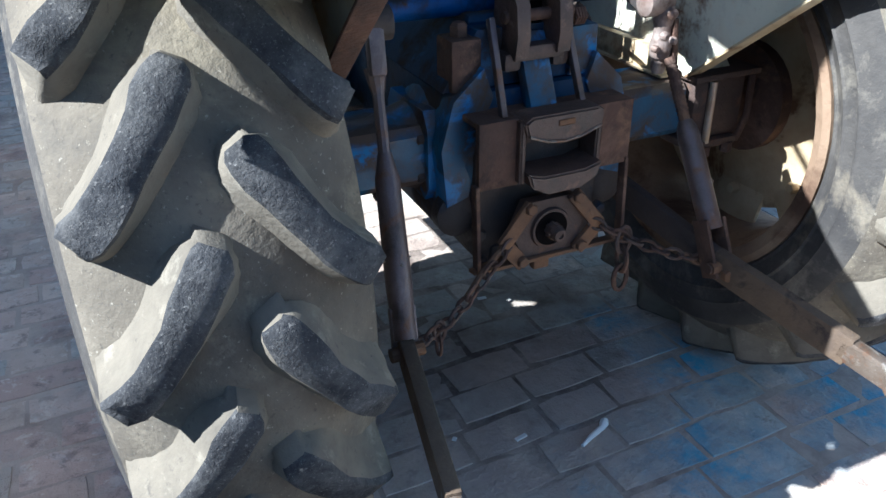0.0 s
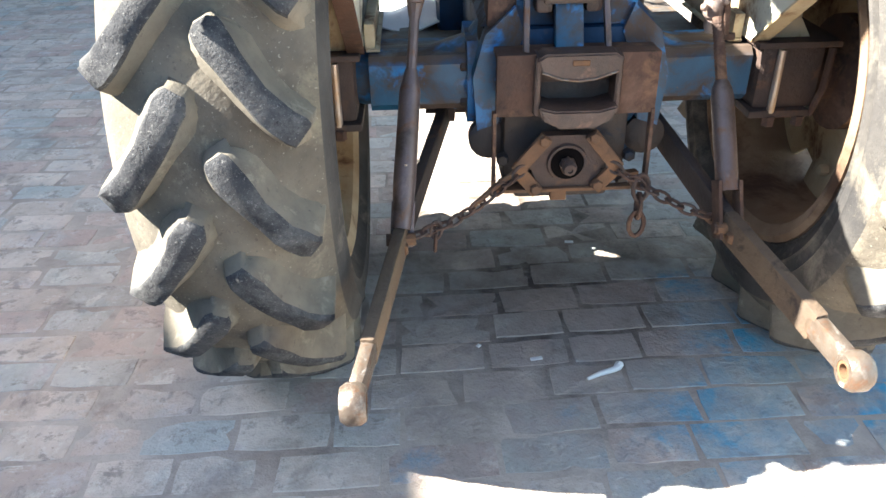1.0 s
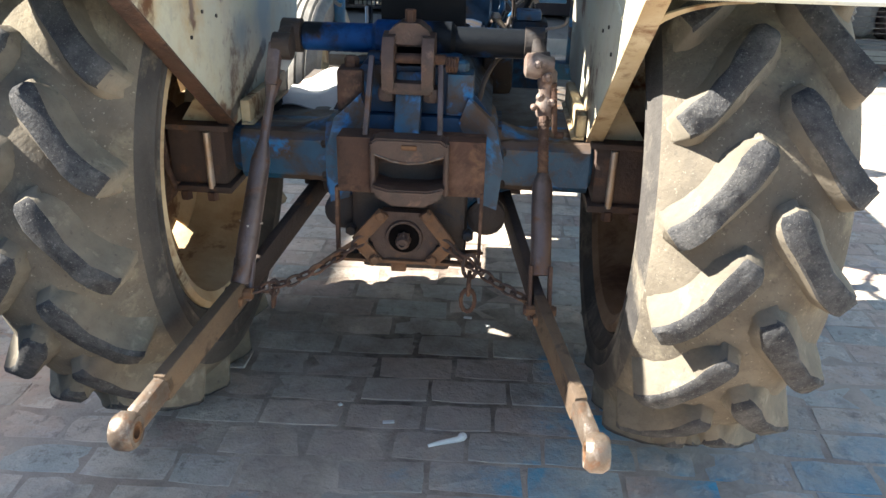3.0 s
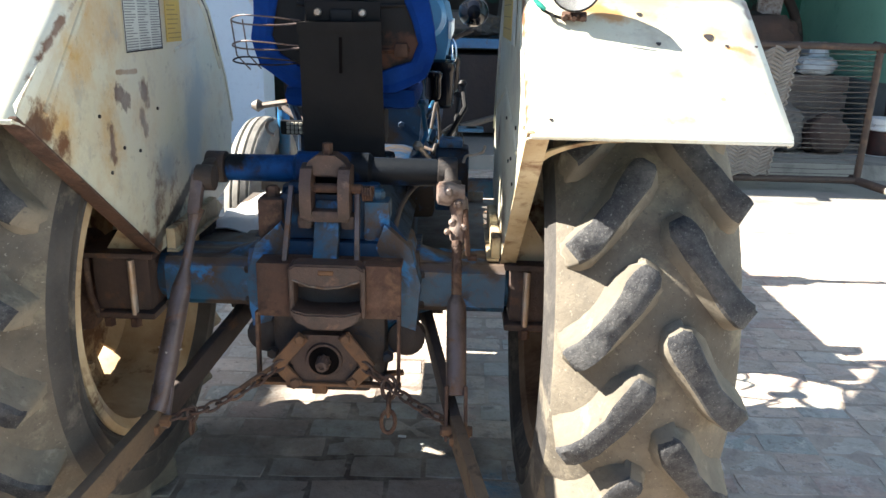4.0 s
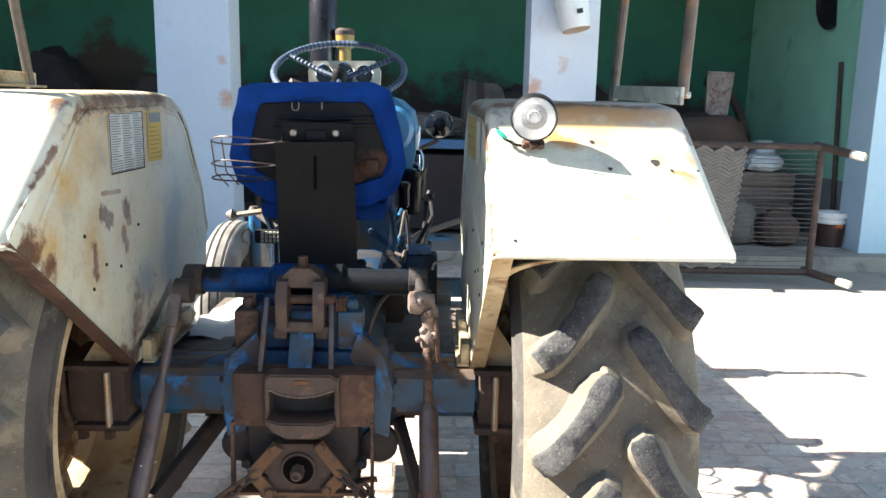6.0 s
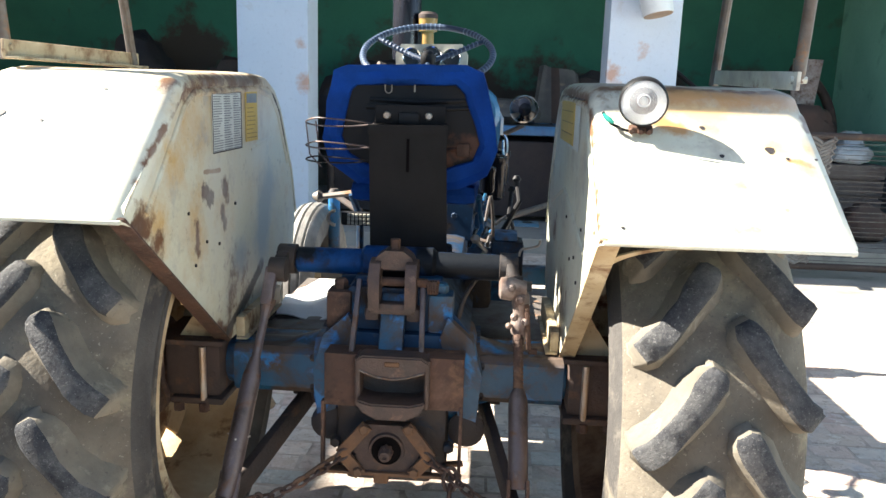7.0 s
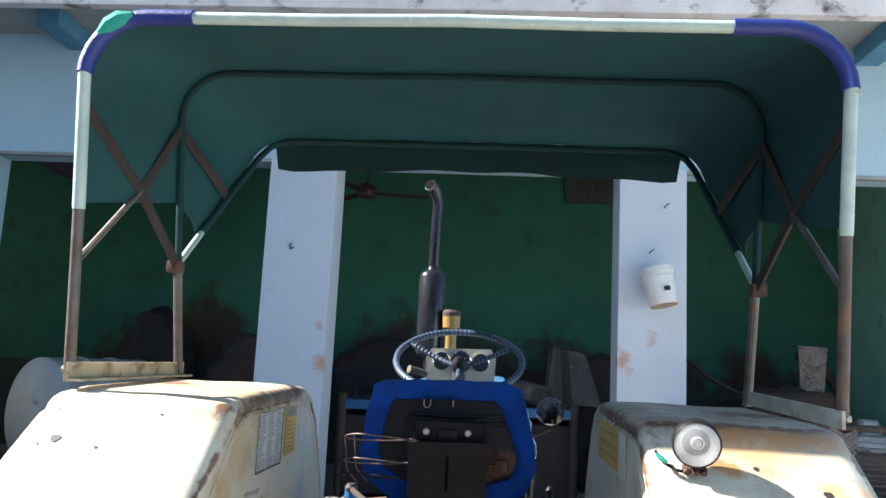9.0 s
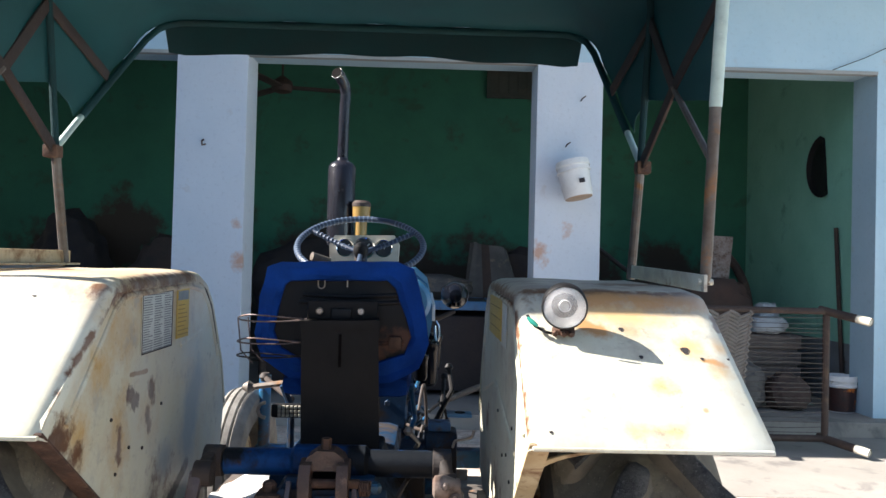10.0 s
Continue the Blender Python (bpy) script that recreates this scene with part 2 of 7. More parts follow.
M = {
    "tyre": mat("dusty_rubber", (0.180, 0.156, 0.120), 0.92, var=(0.088, 0.076, 0.060), vscale=5, stain=(0.36, 0.31, 0.21), sscale=4, slo=0.55, shi=0.80, bump=0.3, bscale=60, spec=0.2),
    "tyreside": mat("dark_tyre_wall", (0.085, 0.078, 0.070), 0.85, var=(0.040, 0.038, 0.037), vscale=6, stain=(0.24, 0.205, 0.15), sscale=6, slo=0.58, shi=0.76, bump=0.3, bscale=60, spec=0.2),
    "lug": mat("worn_lug_rubber", (0.030, 0.031, 0.034), 0.9, var=(0.060, 0.060, 0.062), vscale=26, stain=(0.16, 0.145, 0.115), sscale=20, slo=0.66, shi=0.80, bump=0.5, bscale=150, spec=0.14),
    "lugside": mat("dusty_lug_side", (0.19, 0.166, 0.128), 0.92, var=(0.105, 0.093, 0.075), vscale=9, bump=0.3, bscale=60, spec=0.2),
    "cream": mat("old_cream_paint", (0.585, 0.580, 0.480), 0.48, var=(0.56, 0.54, 0.40), vscale=3.5, stain=(0.50, 0.42, 0.25), sscale=4, slo=0.60, shi=0.80, bump=0.06, bscale=50, grain=0.04),
    "creamrim": mat("rusty_cream_rim_paint", (0.52, 0.44, 0.29), 0.6, var=(0.34, 0.23, 0.11), vscale=6, stain=(0.15, 0.07, 0.03), sscale=9, slo=0.52, shi=0.66, bump=0.15, bscale=50),
    "rimrust": mat("rust_covered_cream_rim", (0.52, 0.42, 0.27), 0.75, var=(0.31, 0.205, 0.105), vscale=5, stain=(0.12, 0.06, 0.03), sscale=6, slo=0.55, shi=0.64, bump=0.25, bscale=60, spec=0.25),
    "rimbrown": mat("brown_rusted_rim", (0.25, 0.175, 0.115), 0.75, var=(0.14, 0.085, 0.05), vscale=5, stain=(0.075, 0.042, 0.026), sscale=6, slo=0.52, shi=0.64, bump=0.25, bscale=60, spec=0.25),
    "rust": mat("brown_rusty_steel", (0.10, 0.055, 0.038), 0.8, var=(0.065, 0.040, 0.03), vscale=10, stain=(0.17, 0.10, 0.06), sscale=18, bump=0.35, bscale=90, spec=0.25),
    "rustorange": mat("orange_rusty_steel", (0.19, 0.10, 0.05), 0.85, var=(0.095, 0.06, 0.04), vscale=14, stain=(0.10, 0.06, 0.04), sscale=20, bump=0.35, bscale=90, spec=0.25),
    "grease": mat("greasy_black_iron", (0.045, 0.04, 0.038), 0.6, var=(0.058, 0.040, 0.030), vscale=12, stain=(0.02, 0.035, 0.055), sscale=9, slo=0.58, shi=0.68, bump=0.3, bscale=70, spec=0.3),
    "rod": mat("worn_purple_brown_steel", (0.13, 0.103, 0.105), 0.45, metal=0.45, var=(0.10, 0.075, 0.065), vscale=14, stain=(0.17, 0.09, 0.05), sscale=16, slo=0.55, bump=0.2, bscale=90),
    "worn": mat("worn_link_end", (0.19, 0.16, 0.13), 0.42, metal=0.5, var=(0.11, 0.075, 0.052), vscale=16, stain=(0.31, 0.28, 0.24), sscale=16, bump=0.25, bscale=90),
    "hitch": mat("worn_dark_cast_iron", (0.09, 0.054, 0.04), 0.55, var=(0.05, 0.031, 0.024), vscale=12, stain=(0.20, 0.12, 0.08), sscale=14, slo=0.56, bump=0.3, bscale=80),
    "bare": mat("worn_bare_steel", (0.48, 0.45, 0.41), 0.4, metal=0.6, var=(0.42, 0.30, 0.2), vscale=18, bump=0.2, bscale=90),
    "blue": mat("faded_blue_tractor_paint", (0.008, 0.088, 0.175), 0.45, var=(0.009, 0.045, 0.085), vscale=7, stain=(0.07, 0.048, 0.036), sscale=7, slo=0.47, shi=0.6, bump=0.15, bscale=60),
    # tractor blue with oil, taken darker to hold the shade inside the machine
    "navy": mat("oily_shade_darkened_blue_paint", (0.005, 0.038, 0.095), 0.55, var=(0.006, 0.022, 0.05), vscale=8, stain=(0.035, 0.026, 0.02), sscale=8, slo=0.50, shi=0.62, bump=0.15, bscale=60, spec=0.3),
    "bluebright": mat("bright_blue_paint", (0.02, 0.15, 0.34), 0.45, var=(0.02, 0.09, 0.2), vscale=8, stain=(0.09, 0.07, 0.06), sscale=9, slo=0.58, shi=0.7, bump=0.1, bscale=60),
    "bonnet": mat("pale_blue_bonnet_paint", (0.05, 0.21, 0.37), 0.35, var=(0.04, 0.15, 0.28), vscale=5, stain=(0.25, 0.3, 0.34), sscale=6, slo=0.6, bump=0.05),
    "black": mat("black_painted_sheet", (0.010, 0.0095, 0.009), 0.55, var=(0.016, 0.0145, 0.014), vscale=7, spec=0.14, bump=0.1, bscale=60),
    "plastic": mat("black_plastic", (0.010, 0.010, 0.011), 0.5, var=(0.016, 0.015, 0.015), vscale=8, spec=0.22, bump=0.05),
    "cloth": mat("royal_blue_cloth", (0.005, 0.055, 0.29), 0.85, var=(0.004, 0.035, 0.18), vscale=9, bump=0.35, bscale=120, spec=0.2),
    "canvas": mat("dark_green_canopy_cloth", (0.031, 0.094, 0.098), 0.85, var=(0.038, 0.076, 0.082), vscale=4, bump=0.25, bscale=160, spec=0.2),
    "hem": mat("doubled_dark_green_hem_cloth", (0.011, 0.046, 0.050), 0.85, var=(0.016, 0.038, 0.041), vscale=5, bump=0.25, bscale=160, spec=0.2),
    "mint": mat("pale_mint_tube_paint", (0.50, 0.62, 0.55), 0.5, var=(0.38, 0.48, 0.44), vscale=10, stain=(0.3, 0.2, 0.12), sscale=12, slo=0.64),
    "tube": mat("grey_rusted_tube", (0.17, 0.158, 0.142), 0.6, metal=0.3, var=(0.09, 0.064, 0.047), vscale=14, stain=(0.25, 0.13, 0.06), sscale=12, slo=0.58),
    "tape": mat("blue_plastic_tape", (0.022, 0.038, 0.20), 0.45, var=(0.015, 0.03, 0.19), vscale=12, bump=0.3, bscale=70),
    "silver": mat("tarnished_lamp_silver", (0.85, 0.85, 0.84), 0.5, metal=0.35, bump=0.0, grain=0.0, var=(0.4, 0.4, 0.42), vscale=30),
    "rustdark": mat("dark_rusty_iron", (0.075, 0.045, 0.033), 0.75, var=(0.045, 0.03, 0.024), vscale=12, stain=(0.13, 0.07, 0.04), sscale=16, slo=0.56, bump=0.35, bscale=90),
    "brace": mat("dark_brown_brace_steel", (0.030, 0.021, 0.019), 0.75, var=(0.05, 0.032, 0.026), vscale=10, stain=(0.09, 0.05, 0.03), sscale=14, slo=0.62, bump=0.3, bscale=90),
    # shaft blue; the black on its right end is shade put into colour
    "shaftblue": mat("part_shaded_deep_blue_paint", (0.006, 0.060, 0.21), 0.5, var=(0.006, 0.038, 0.12), vscale=9, stain=(0.05, 0.033, 0.026), sscale=11, slo=0.58, shi=0.68, bump=0.15, bscale=60, spec=0.15),
    "linkdark": mat("dark_oily_link_steel", (0.060, 0.044, 0.037), 0.7, var=(0.036, 0.030, 0.028), vscale=9, stain=(0.13, 0.075, 0.045), sscale=9, slo=0.58, shi=0.70, bump=0.35, bscale=90, spec=0.25),
    "linkbrown": mat("olive_brown_rusted_link", (0.15, 0.105, 0.066), 0.75, var=(0.085, 0.062, 0.045), vscale=9, stain=(0.05, 0.038, 0.032), sscale=13, slo=0.56, shi=0.66, bump=0.35, bscale=90, spec=0.25),
    "bundleblue": mat("faded_navy_cloth", (0.035, 0.036, 0.060), 0.95, var=(0.055, 0.05, 0.065), vscale=5, bump=0.5, bscale=30, spec=0.1),
    "ylabeldark": mat("sticker_print", (0.30, 0.19, 0.04), 0.5, bump=0.0),
    # flat black that stands for the shade inside holes and slots
    "pit": mat("black_hollow_shade", (0.005, 0.004, 0.004), 0.8, bump=0.1, spec=0.05),
    "castpale": mat("greasy_pale_cast_iron", (0.30, 0.25, 0.22), 0.45, metal=0.3, var=(0.16, 0.10, 0.075), vscale=24, stain=(0.10, 0.06, 0.04), sscale=22, slo=0.52, bump=0.3, bscale=70),
    "chrome": mat("chrome", (0.8, 0.8, 0.82), 0.12, metal=1.0, bump=0.0, grain=0.0),
    "white": mat("white_plastic", (0.78, 0.78, 0.75), 0.45, var=(0.7, 0.7, 0.68), vscale=6, bump=0.05),
    "yellow": mat("yellow_plastic", (0.34, 0.20, 0.045), 0.45, var=(0.24, 0.14, 0.035), vscale=8),
    "wheelwrap": mat("ribbed_blue_wheel_cover", (0.03, 0.055, 0.10), 0.5, var=(0.02, 0.035, 0.07), vscale=14, bump=0.2),
    "wheelstripe": mat("pale_wheel_cover_stripe", (0.13, 0.18, 0.26), 0.5, var=(0.08, 0.11, 0.17), vscale=14),
    "gauge": mat("dark_gauge_face", (0.03, 0.035, 0.04), 0.25, bump=0.0),
    "dash": mat("cream_dash_enamel", (0.55, 0.53, 0.45), 0.45, var=(0.45, 0.42, 0.34), vscale=8),
    "oldtyre": mat("grey_old_front_tyre", (0.29, 0.275, 0.245), 0.9, var=(0.14, 0.13, 0.115), vscale=9, bump=0.3, bscale=60, spec=0.2),
    "exhaust": mat("black_enamel_exhaust", (0.010, 0.010, 0.014), 0.2, var=(0.018, 0.016, 0.019), vscale=6, stain=(0.06, 0.034, 0.026), sscale=6, slo=0.66),
    "paper": mat("paper_sticker", (0.62, 0.64, 0.60), 0.5, var=(0.52, 0.54, 0.5), vscale=20),
    "ink": mat("grey_print", (0.17, 0.18, 0.19), 0.6, bump=0.0),
    "stickergrey": mat("grey_blue_sticker_print", (0.16, 0.20, 0.22), 0.5, var=(0.25, 0.27, 0.26), vscale=30, bump=0.0),
    "ylabel": mat("yellow_sticker", (0.62, 0.42, 0.06), 0.45, var=(0.5, 0.34, 0.08), vscale=10),
    "pillarwhite": mat("bluish_whitewash", (0.63, 0.68, 0.74), 0.9, var=(0.56, 0.62, 0.69), vscale=1.2, stain=(0.47, 0.42, 0.38), sscale=2.2, slo=0.63, shi=0.8, bump=0.2, bscale=25, coord="World", spec=0.15),
    "wall": mat("pale_blue_whitewash", (0.46, 0.62, 0.71), 0.9, var=(0.40, 0.56, 0.66), vscale=1.2, stain=(0.47, 0.42, 0.38), sscale=2.2, slo=0.63, shi=0.8, bump=0.2, bscale=25, coord="World", spec=0.15),
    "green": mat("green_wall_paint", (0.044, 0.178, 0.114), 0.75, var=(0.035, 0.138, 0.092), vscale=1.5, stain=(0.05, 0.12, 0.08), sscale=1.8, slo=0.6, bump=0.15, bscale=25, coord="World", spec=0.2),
    # the back wall's green, paled to hold light bounced from the yard
    "greenpale": mat("bounce_lit_green_wall_paint", (0.27, 0.56, 0.435), 0.75, var=(0.22, 0.48, 0.36), vscale=1.5, stain=(0.18, 0.38, 0.29), sscale=1.8, slo=0.6, bump=0.15, bscale=25, coord="World", spec=0.2),
    "greenlow": mat("grimy_lower_wall", (0.085, 0.09, 0.075), 0.9, var=(0.05, 0.06, 0.055), vscale=2, stain=(0.13, 0.10, 0.075), sscale=3, slo=0.55, bump=0.25, bscale=25, coord="World", spec=0.15),
    "endlow": mat("grey_cement_dado", (0.22, 0.245, 0.25), 0.9, var=(0.16, 0.175, 0.18), vscale=2, stain=(0.13, 0.11, 0.09), sscale=3, slo=0.58, bump=0.25, bscale=25, coord="World", spec=0.15),
    "fascia": mat("mould_stained_white_fascia", (0.78, 0.74, 0.73), 0.9, var=(0.62, 0.57, 0.56), vscale=2.5, stain=(0.09, 0.08, 0.075), sscale=4.5, slo=0.55, shi=0.7, bump=0.25, bscale=25, coord="World", spec=0.15),
    "soffit": mat("plain_ceiling_plaster", (0.36, 0.37, 0.36), 0.9, var=(0.28, 0.30, 0.30), vscale=2, coord="World"),
    "concrete": mat("cement_floor", (0.30, 0.28, 0.25), 0.9, var=(0.24, 0.225, 0.2), vscale=1.5, stain=(0.16, 0.15, 0.14), sscale=2.5, bump=0.2, bscale=30, coord="World", spec=0.2),
    "corbel": mat("blue_painted_bracket", (0.10, 0.27, 0.40), 0.7, var=(0.08, 0.2, 0.3), vscale=5),
    "wood": mat("dark_weathered_wood", (0.055, 0.036, 0.028), 0.8, var=(0.035, 0.026, 0.022), vscale=8, stain=(0.09, 0.062, 0.045), sscale=9, bump=0.3, bscale=60),
    "pailbase": mat("stained_tan_plastic", (0.42, 0.30, 0.19), 0.6, var=(0.33, 0.23, 0.15), vscale=8),
    "rope": mat("grey_jute_webbing", (0.22, 0.21, 0.195), 0.95, var=(0.17, 0.158, 0.142), vscale=14, bump=0.5, bscale=120, spec=0.1),
    "ropedark": mat("weathered_cot_cord", (0.13, 0.12, 0.108), 0.95, var=(0.07, 0.064, 0.058), vscale=30, bump=0.4, bscale=150, spec=0.1),
    "crate": mat("dusty_brown_boards", (0.17, 0.145, 0.125), 0.9, var=(0.11, 0.09, 0.08), vscale=5, stain=(0.24, 0.21, 0.19), sscale=5, slo=0.58, bump=0.4, bscale=50, spec=0.15),
    "sack": mat("grey_sackcloth", (0.14, 0.13, 0.12), 0.95, var=(0.085, 0.08, 0.078), vscale=4, stain=(0.2, 0.16, 0.12), sscale=5, slo=0.58, bump=0.5, bscale=40, spec=0.1),
    "sackdark": mat("dark_heaped_cloth", (0.035, 0.033, 0.036), 0.95, var=(0.055, 0.045, 0.042), vscale=4, bump=0.5, bscale=30, spec=0.1),
    "sackred": mat("brown_red_cloth_bundle", (0.09, 0.06, 0.05), 0.95, var=(0.06, 0.05, 0.045), vscale=4, bump=0.5, bscale=30, spec=0.1),
    "deepblack": mat("glossy_black_shell", (0.004, 0.005, 0.008), 0.12, spec=0.12, bump=0.0),
    "sheet": mat("white_plastic_sheet", (0.74, 0.73, 0.70), 0.6, var=(0.62, 0.6, 0.57), vscale=9, bump=0.2, bscale=30),
    "teal": mat("teal_rag", (0.02, 0.35, 0.27), 0.8, bump=0.3),
    "dark": mat("dark_print", (0.03, 0.025, 0.025), 0.6, bump=0.0),
    "orangeprint": mat("orange_print", (0.016, 0.012, 0.012), 0.5, var=(0.06, 0.014, 0.010), vscale=10, stain=(0.60, 0.18, 0.03), sscale=9, slo=0.60, shi=0.64),
    "drum": mat("pale_grey_drum_metal", (0.52, 0.55, 0.56), 0.5, metal=0.2, var=(0.44, 0.47, 0.48), vscale=3, stain=(0.3, 0.27, 0.22), sscale=5, slo=0.62),
}

SIDE = -0.415
blotches(M["pillarwhite"], [((1.25, 5.0, 1.55), 0.28), ((1.5, 5.0, 1.75), 0.22), ((-1.5, 5.0, 1.75), 0.2), ((-1.42, 5.0, 1.4), 0.25)], (0.55, 0.36, 0.28), 5.0, 0.5, 0.82, 1.0)
blotches(M["wall"], [((1.25, 5.0, 1.55), 0.28), ((1.5, 5.0, 1.75), 0.22), ((-1.5, 5.0, 1.75), 0.2), ((-1.42, 5.0, 1.4), 0.25), ((-5.3, 5.0, 0.7), 0.5)], (0.55, 0.40, 0.33), 5.0, 0.5, 0.82, 1.0)
blotches(M["wall"], [((-5.15 - 0.28 * k, 5.0, 0.42 + 0.10 * ((k * 7) % 3)), 0.50) for k in range(9)], (0.15, 0.155, 0.17), 4.5, 0.75, 0.70, 0.86)
blotches(M["wall"], [((-5.62, 5.0, 0.62), 0.20), ((-5.32, 5.0, 0.66), 0.14), ((-5.55, 5.0, 0.40), 0.16), ((-5.9, 5.0, 0.5), 0.18), ((-6.3, 5.0, 0.6), 0.22)], (0.07, 0.22, 0.36), 14.0, 0.5, 0.70, 0.78)
# rust on the fenders: ochre bleeding first, then brown rust on bends, scrapes and edges
def on(y, z): return (SIDE, y, z)
blotches(M["cream"], [(on(-0.27, 1.29), 0.20), (on(-0.36, 1.22), 0.14), (on(-0.20, 1.36), 0.10, on(0.15, 1.37)), (on(-0.45, 1.10), 0.13), (on(-0.25, 1.02), 0.10, on(-0.25, 1.10)), (on(-0.09, 1.06), 0.09),
                      ((0.55, -0.35, 1.36), 0.05, (0.78, -0.35, 1.36)), ((0.74, -0.43, 1.286), 0.06), ((0.62, -0.39, 1.32), 0.06), ((0.66, -0.50, 1.22), 0.05), ((0.78, -0.47, 1.25), 0.05), ((0.60, -0.58, 1.16), 0.04, (0.66, -0.58, 1.16)),
                      ((-0.46, -0.15, 1.40), 0.24, (-0.76, 0.05, 1.40)), ((-0.45, -0.34, 1.36), 0.06, (-0.60, -0.34, 1.36))], (0.50, 0.33, 0.13), 12.0, 0.40, 0.62, 0.98)
blotches(M["cream"], [((-0.46, -0.20, 1.40), 0.22, (-0.46, 0.2, 1.40)), ((-0.70, -0.22, 1.40), 0.22, (-0.70, 0.2, 1.40))], (0.50, 0.39, 0.25), 10.0, 0.4, 0.50, 0.95)
blotches(M["cream"], [((0.62, -0.22, 1.40), 0.36, (0.62, 0.20, 1.40)), ((0.46, -0.24, 1.40), 0.16, (0.46, 0.2, 1.40))], (0.27, 0.215, 0.175), 9.0, 0.34, 0.56, 0.90)
blotches(M["cream"], [(on(-0.30, 1.352), 0.035, on(-0.18, 1.376)), (on(-0.18, 1.376), 0.042, on(0.22, 1.386)), (on(-0.57, 1.172), 0.013, on(-0.31, 1.348)), (on(-0.515, 1.105), 0.085), (on(-0.46, 1.065), 0.06), (on(-0.07, 1.135), 0.04, on(-0.06, 1.11)),
                      (on(-0.088, 1.075), 0.032, on(-0.078, 1.035)), (on(-0.255, 1.07), 0.024, on(-0.25, 1.00)), (on(-0.14, 0.80), 0.03, on(-0.05, 0.755)),
                      ((0.44, -0.318, 1.386), 0.048, (0.80, -0.318, 1.386)), ((0.812, -0.33, 1.365), 0.014, (0.812, -0.38, 1.32)), ((0.415, -0.30, 1.365), 0.028, (0.415, 0.25, 1.385)), ((0.415, -0.56, 1.15), 0.018, (0.415, -0.33, 1.345)), ((0.415, 0.30, 1.0), 0.08), ((0.415, -0.40, 1.0), 0.03),
                      ((-0.43, -0.33, 1.37), 0.04), ((-0.70, 0.05, 1.40), 0.12), ((0.70, -0.05, 1.40), 0.16), ((0.5, 0.0, 0.85), 0.2), ((-0.5, 0.0, 0.85), 0.2)],
         (0.15, 0.070, 0.032), 26.0, 0.42, 0.64, 0.82)
blotches(M["cream"], [(on(-0.205, 1.135), 0.032, on(-0.165, 1.115)), (on(-0.075, 1.14), 0.018, on(-0.065, 1.115)), (on(-0.09, 1.06), 0.018), (on(-0.53, 1.11), 0.05)], (0.115, 0.062, 0.036), 42.0, 0.55, 0.66, 0.80)
blotches(M["cream"], [(on(-0.20, 1.178), 0.008, on(-0.10, 1.173))], (0.30, 0.19, 0.10), 34.0, 0.75, 0.62, 0.90)
blotches(M["cream"], [((0.56, -0.36, 1.35), 0.05, (0.70, -0.37, 1.34)), ((0.70, -0.375, 1.335), 0.05), ((0.735, -0.425, 1.292), 0.045), ((0.80, -0.42, 1.295), 0.03)], (0.60, 0.41, 0.20), 16.0, 0.5, 0.64, 0.95)
blotches(M["cream"], [(on(-0.08, 0.765), 0.018, on(0.20, 0.86)), (on(0.05, 0.80), 0.025, on(0.22, 0.88))], (0.05, 0.042, 0.036), 30.0, 0.75, 0.60, 0.90)
# grey-blue sheen on the plate's lower front, painted into the cream
blotches(M["cream"], [(on(0.22, 0.95), 0.12, on(0.30, 1.10)), (on(0.05, 0.93), 0.08)], (0.36, 0.42, 0.42), 9.0, 0.6, 0.60, 0.95)
blotches(M["cream"], [((0.50, -0.335, 1.372), 0.035, (0.79, -0.335, 1.372)), ((0.52, -0.38, 1.332), 0.035, (0.57, -0.40, 1.315)), ((0.73, -0.545, 1.190), 0.012), ((0.76, -0.455, 1.268), 0.012, (0.80, -0.46, 1.264))], (0.46, 0.25, 0.10), 24.0, 0.6, 0.62, 0.92)
mottle(M["cream"], (0.40, 0.33, 0.20), 46.0, 0.66, 0.80, 0.7)
mottle(M["cream"], (0.50, 0.53, 0.52), 2.2, 0.50, 0.72, 0.6, (1, 1, 0.6))
mottle(M["blue"], (0.055, 0.038, 0.03), 9.0, 0.50, 0.60, 0.85)
mottle(M["blue"], (0.012, 0.17, 0.42), 9.0, 0.54, 0.60, 0.85, (1, 1, 1), 8, 0.62)
mottle(M["blue"], (0.13, 0.09, 0.065), 40.0, 0.62, 0.74, 0.6)
blotches(M["blue"], [((s_ * 0.42 + 0.01, y_, 0.735), 0.045, (s_ * 0.17 + 0.01, y_, 0.735)) for s_ in (-1, 1) for y_ in (-0.05, 0.03)] + [((s_ * 0.30, -0.06, 0.61), 0.03, (s_ * 0.18, -0.06, 0.61)) for s_ in (-1, 1)], (0.085, 0.058, 0.042), 14.0, 0.6, 0.60, 0.90)
mottle(M["rust"], (0.045, 0.032, 0.026), 24.0, 0.54, 0.68, 0.7)
mottle(M["rust"], (0.19, 0.115, 0.08), 6.0, 0.52, 0.64, 0.6, (1, 1, 1), 10, 0.72)
mottle(M["rust"], (0.27, 0.21, 0.16), 55.0, 0.63, 0.74, 0.55)
mottle(M["rust"], (0.02, 0.016, 0.014), 11.0, 0.56, 0.66, 0.7)
mottle(M["rod"], (0.22, 0.17, 0.15), 18.0, 0.56, 0.70, 0.6, (1, 1, 0.4))
mottle(M["rod"], (0.04, 0.03, 0.027), 14.0, 0.56, 0.68, 0.7)
mottle(M["blue"], (0.07, 0.085, 0.09), 6.5, 0.58, 0.68, 0.35, (1, 1, 1), 10, 0.72)
mottle(M["navy"], (0.09, 0.075, 0.06), 30.0, 0.62, 0.74, 0.55)
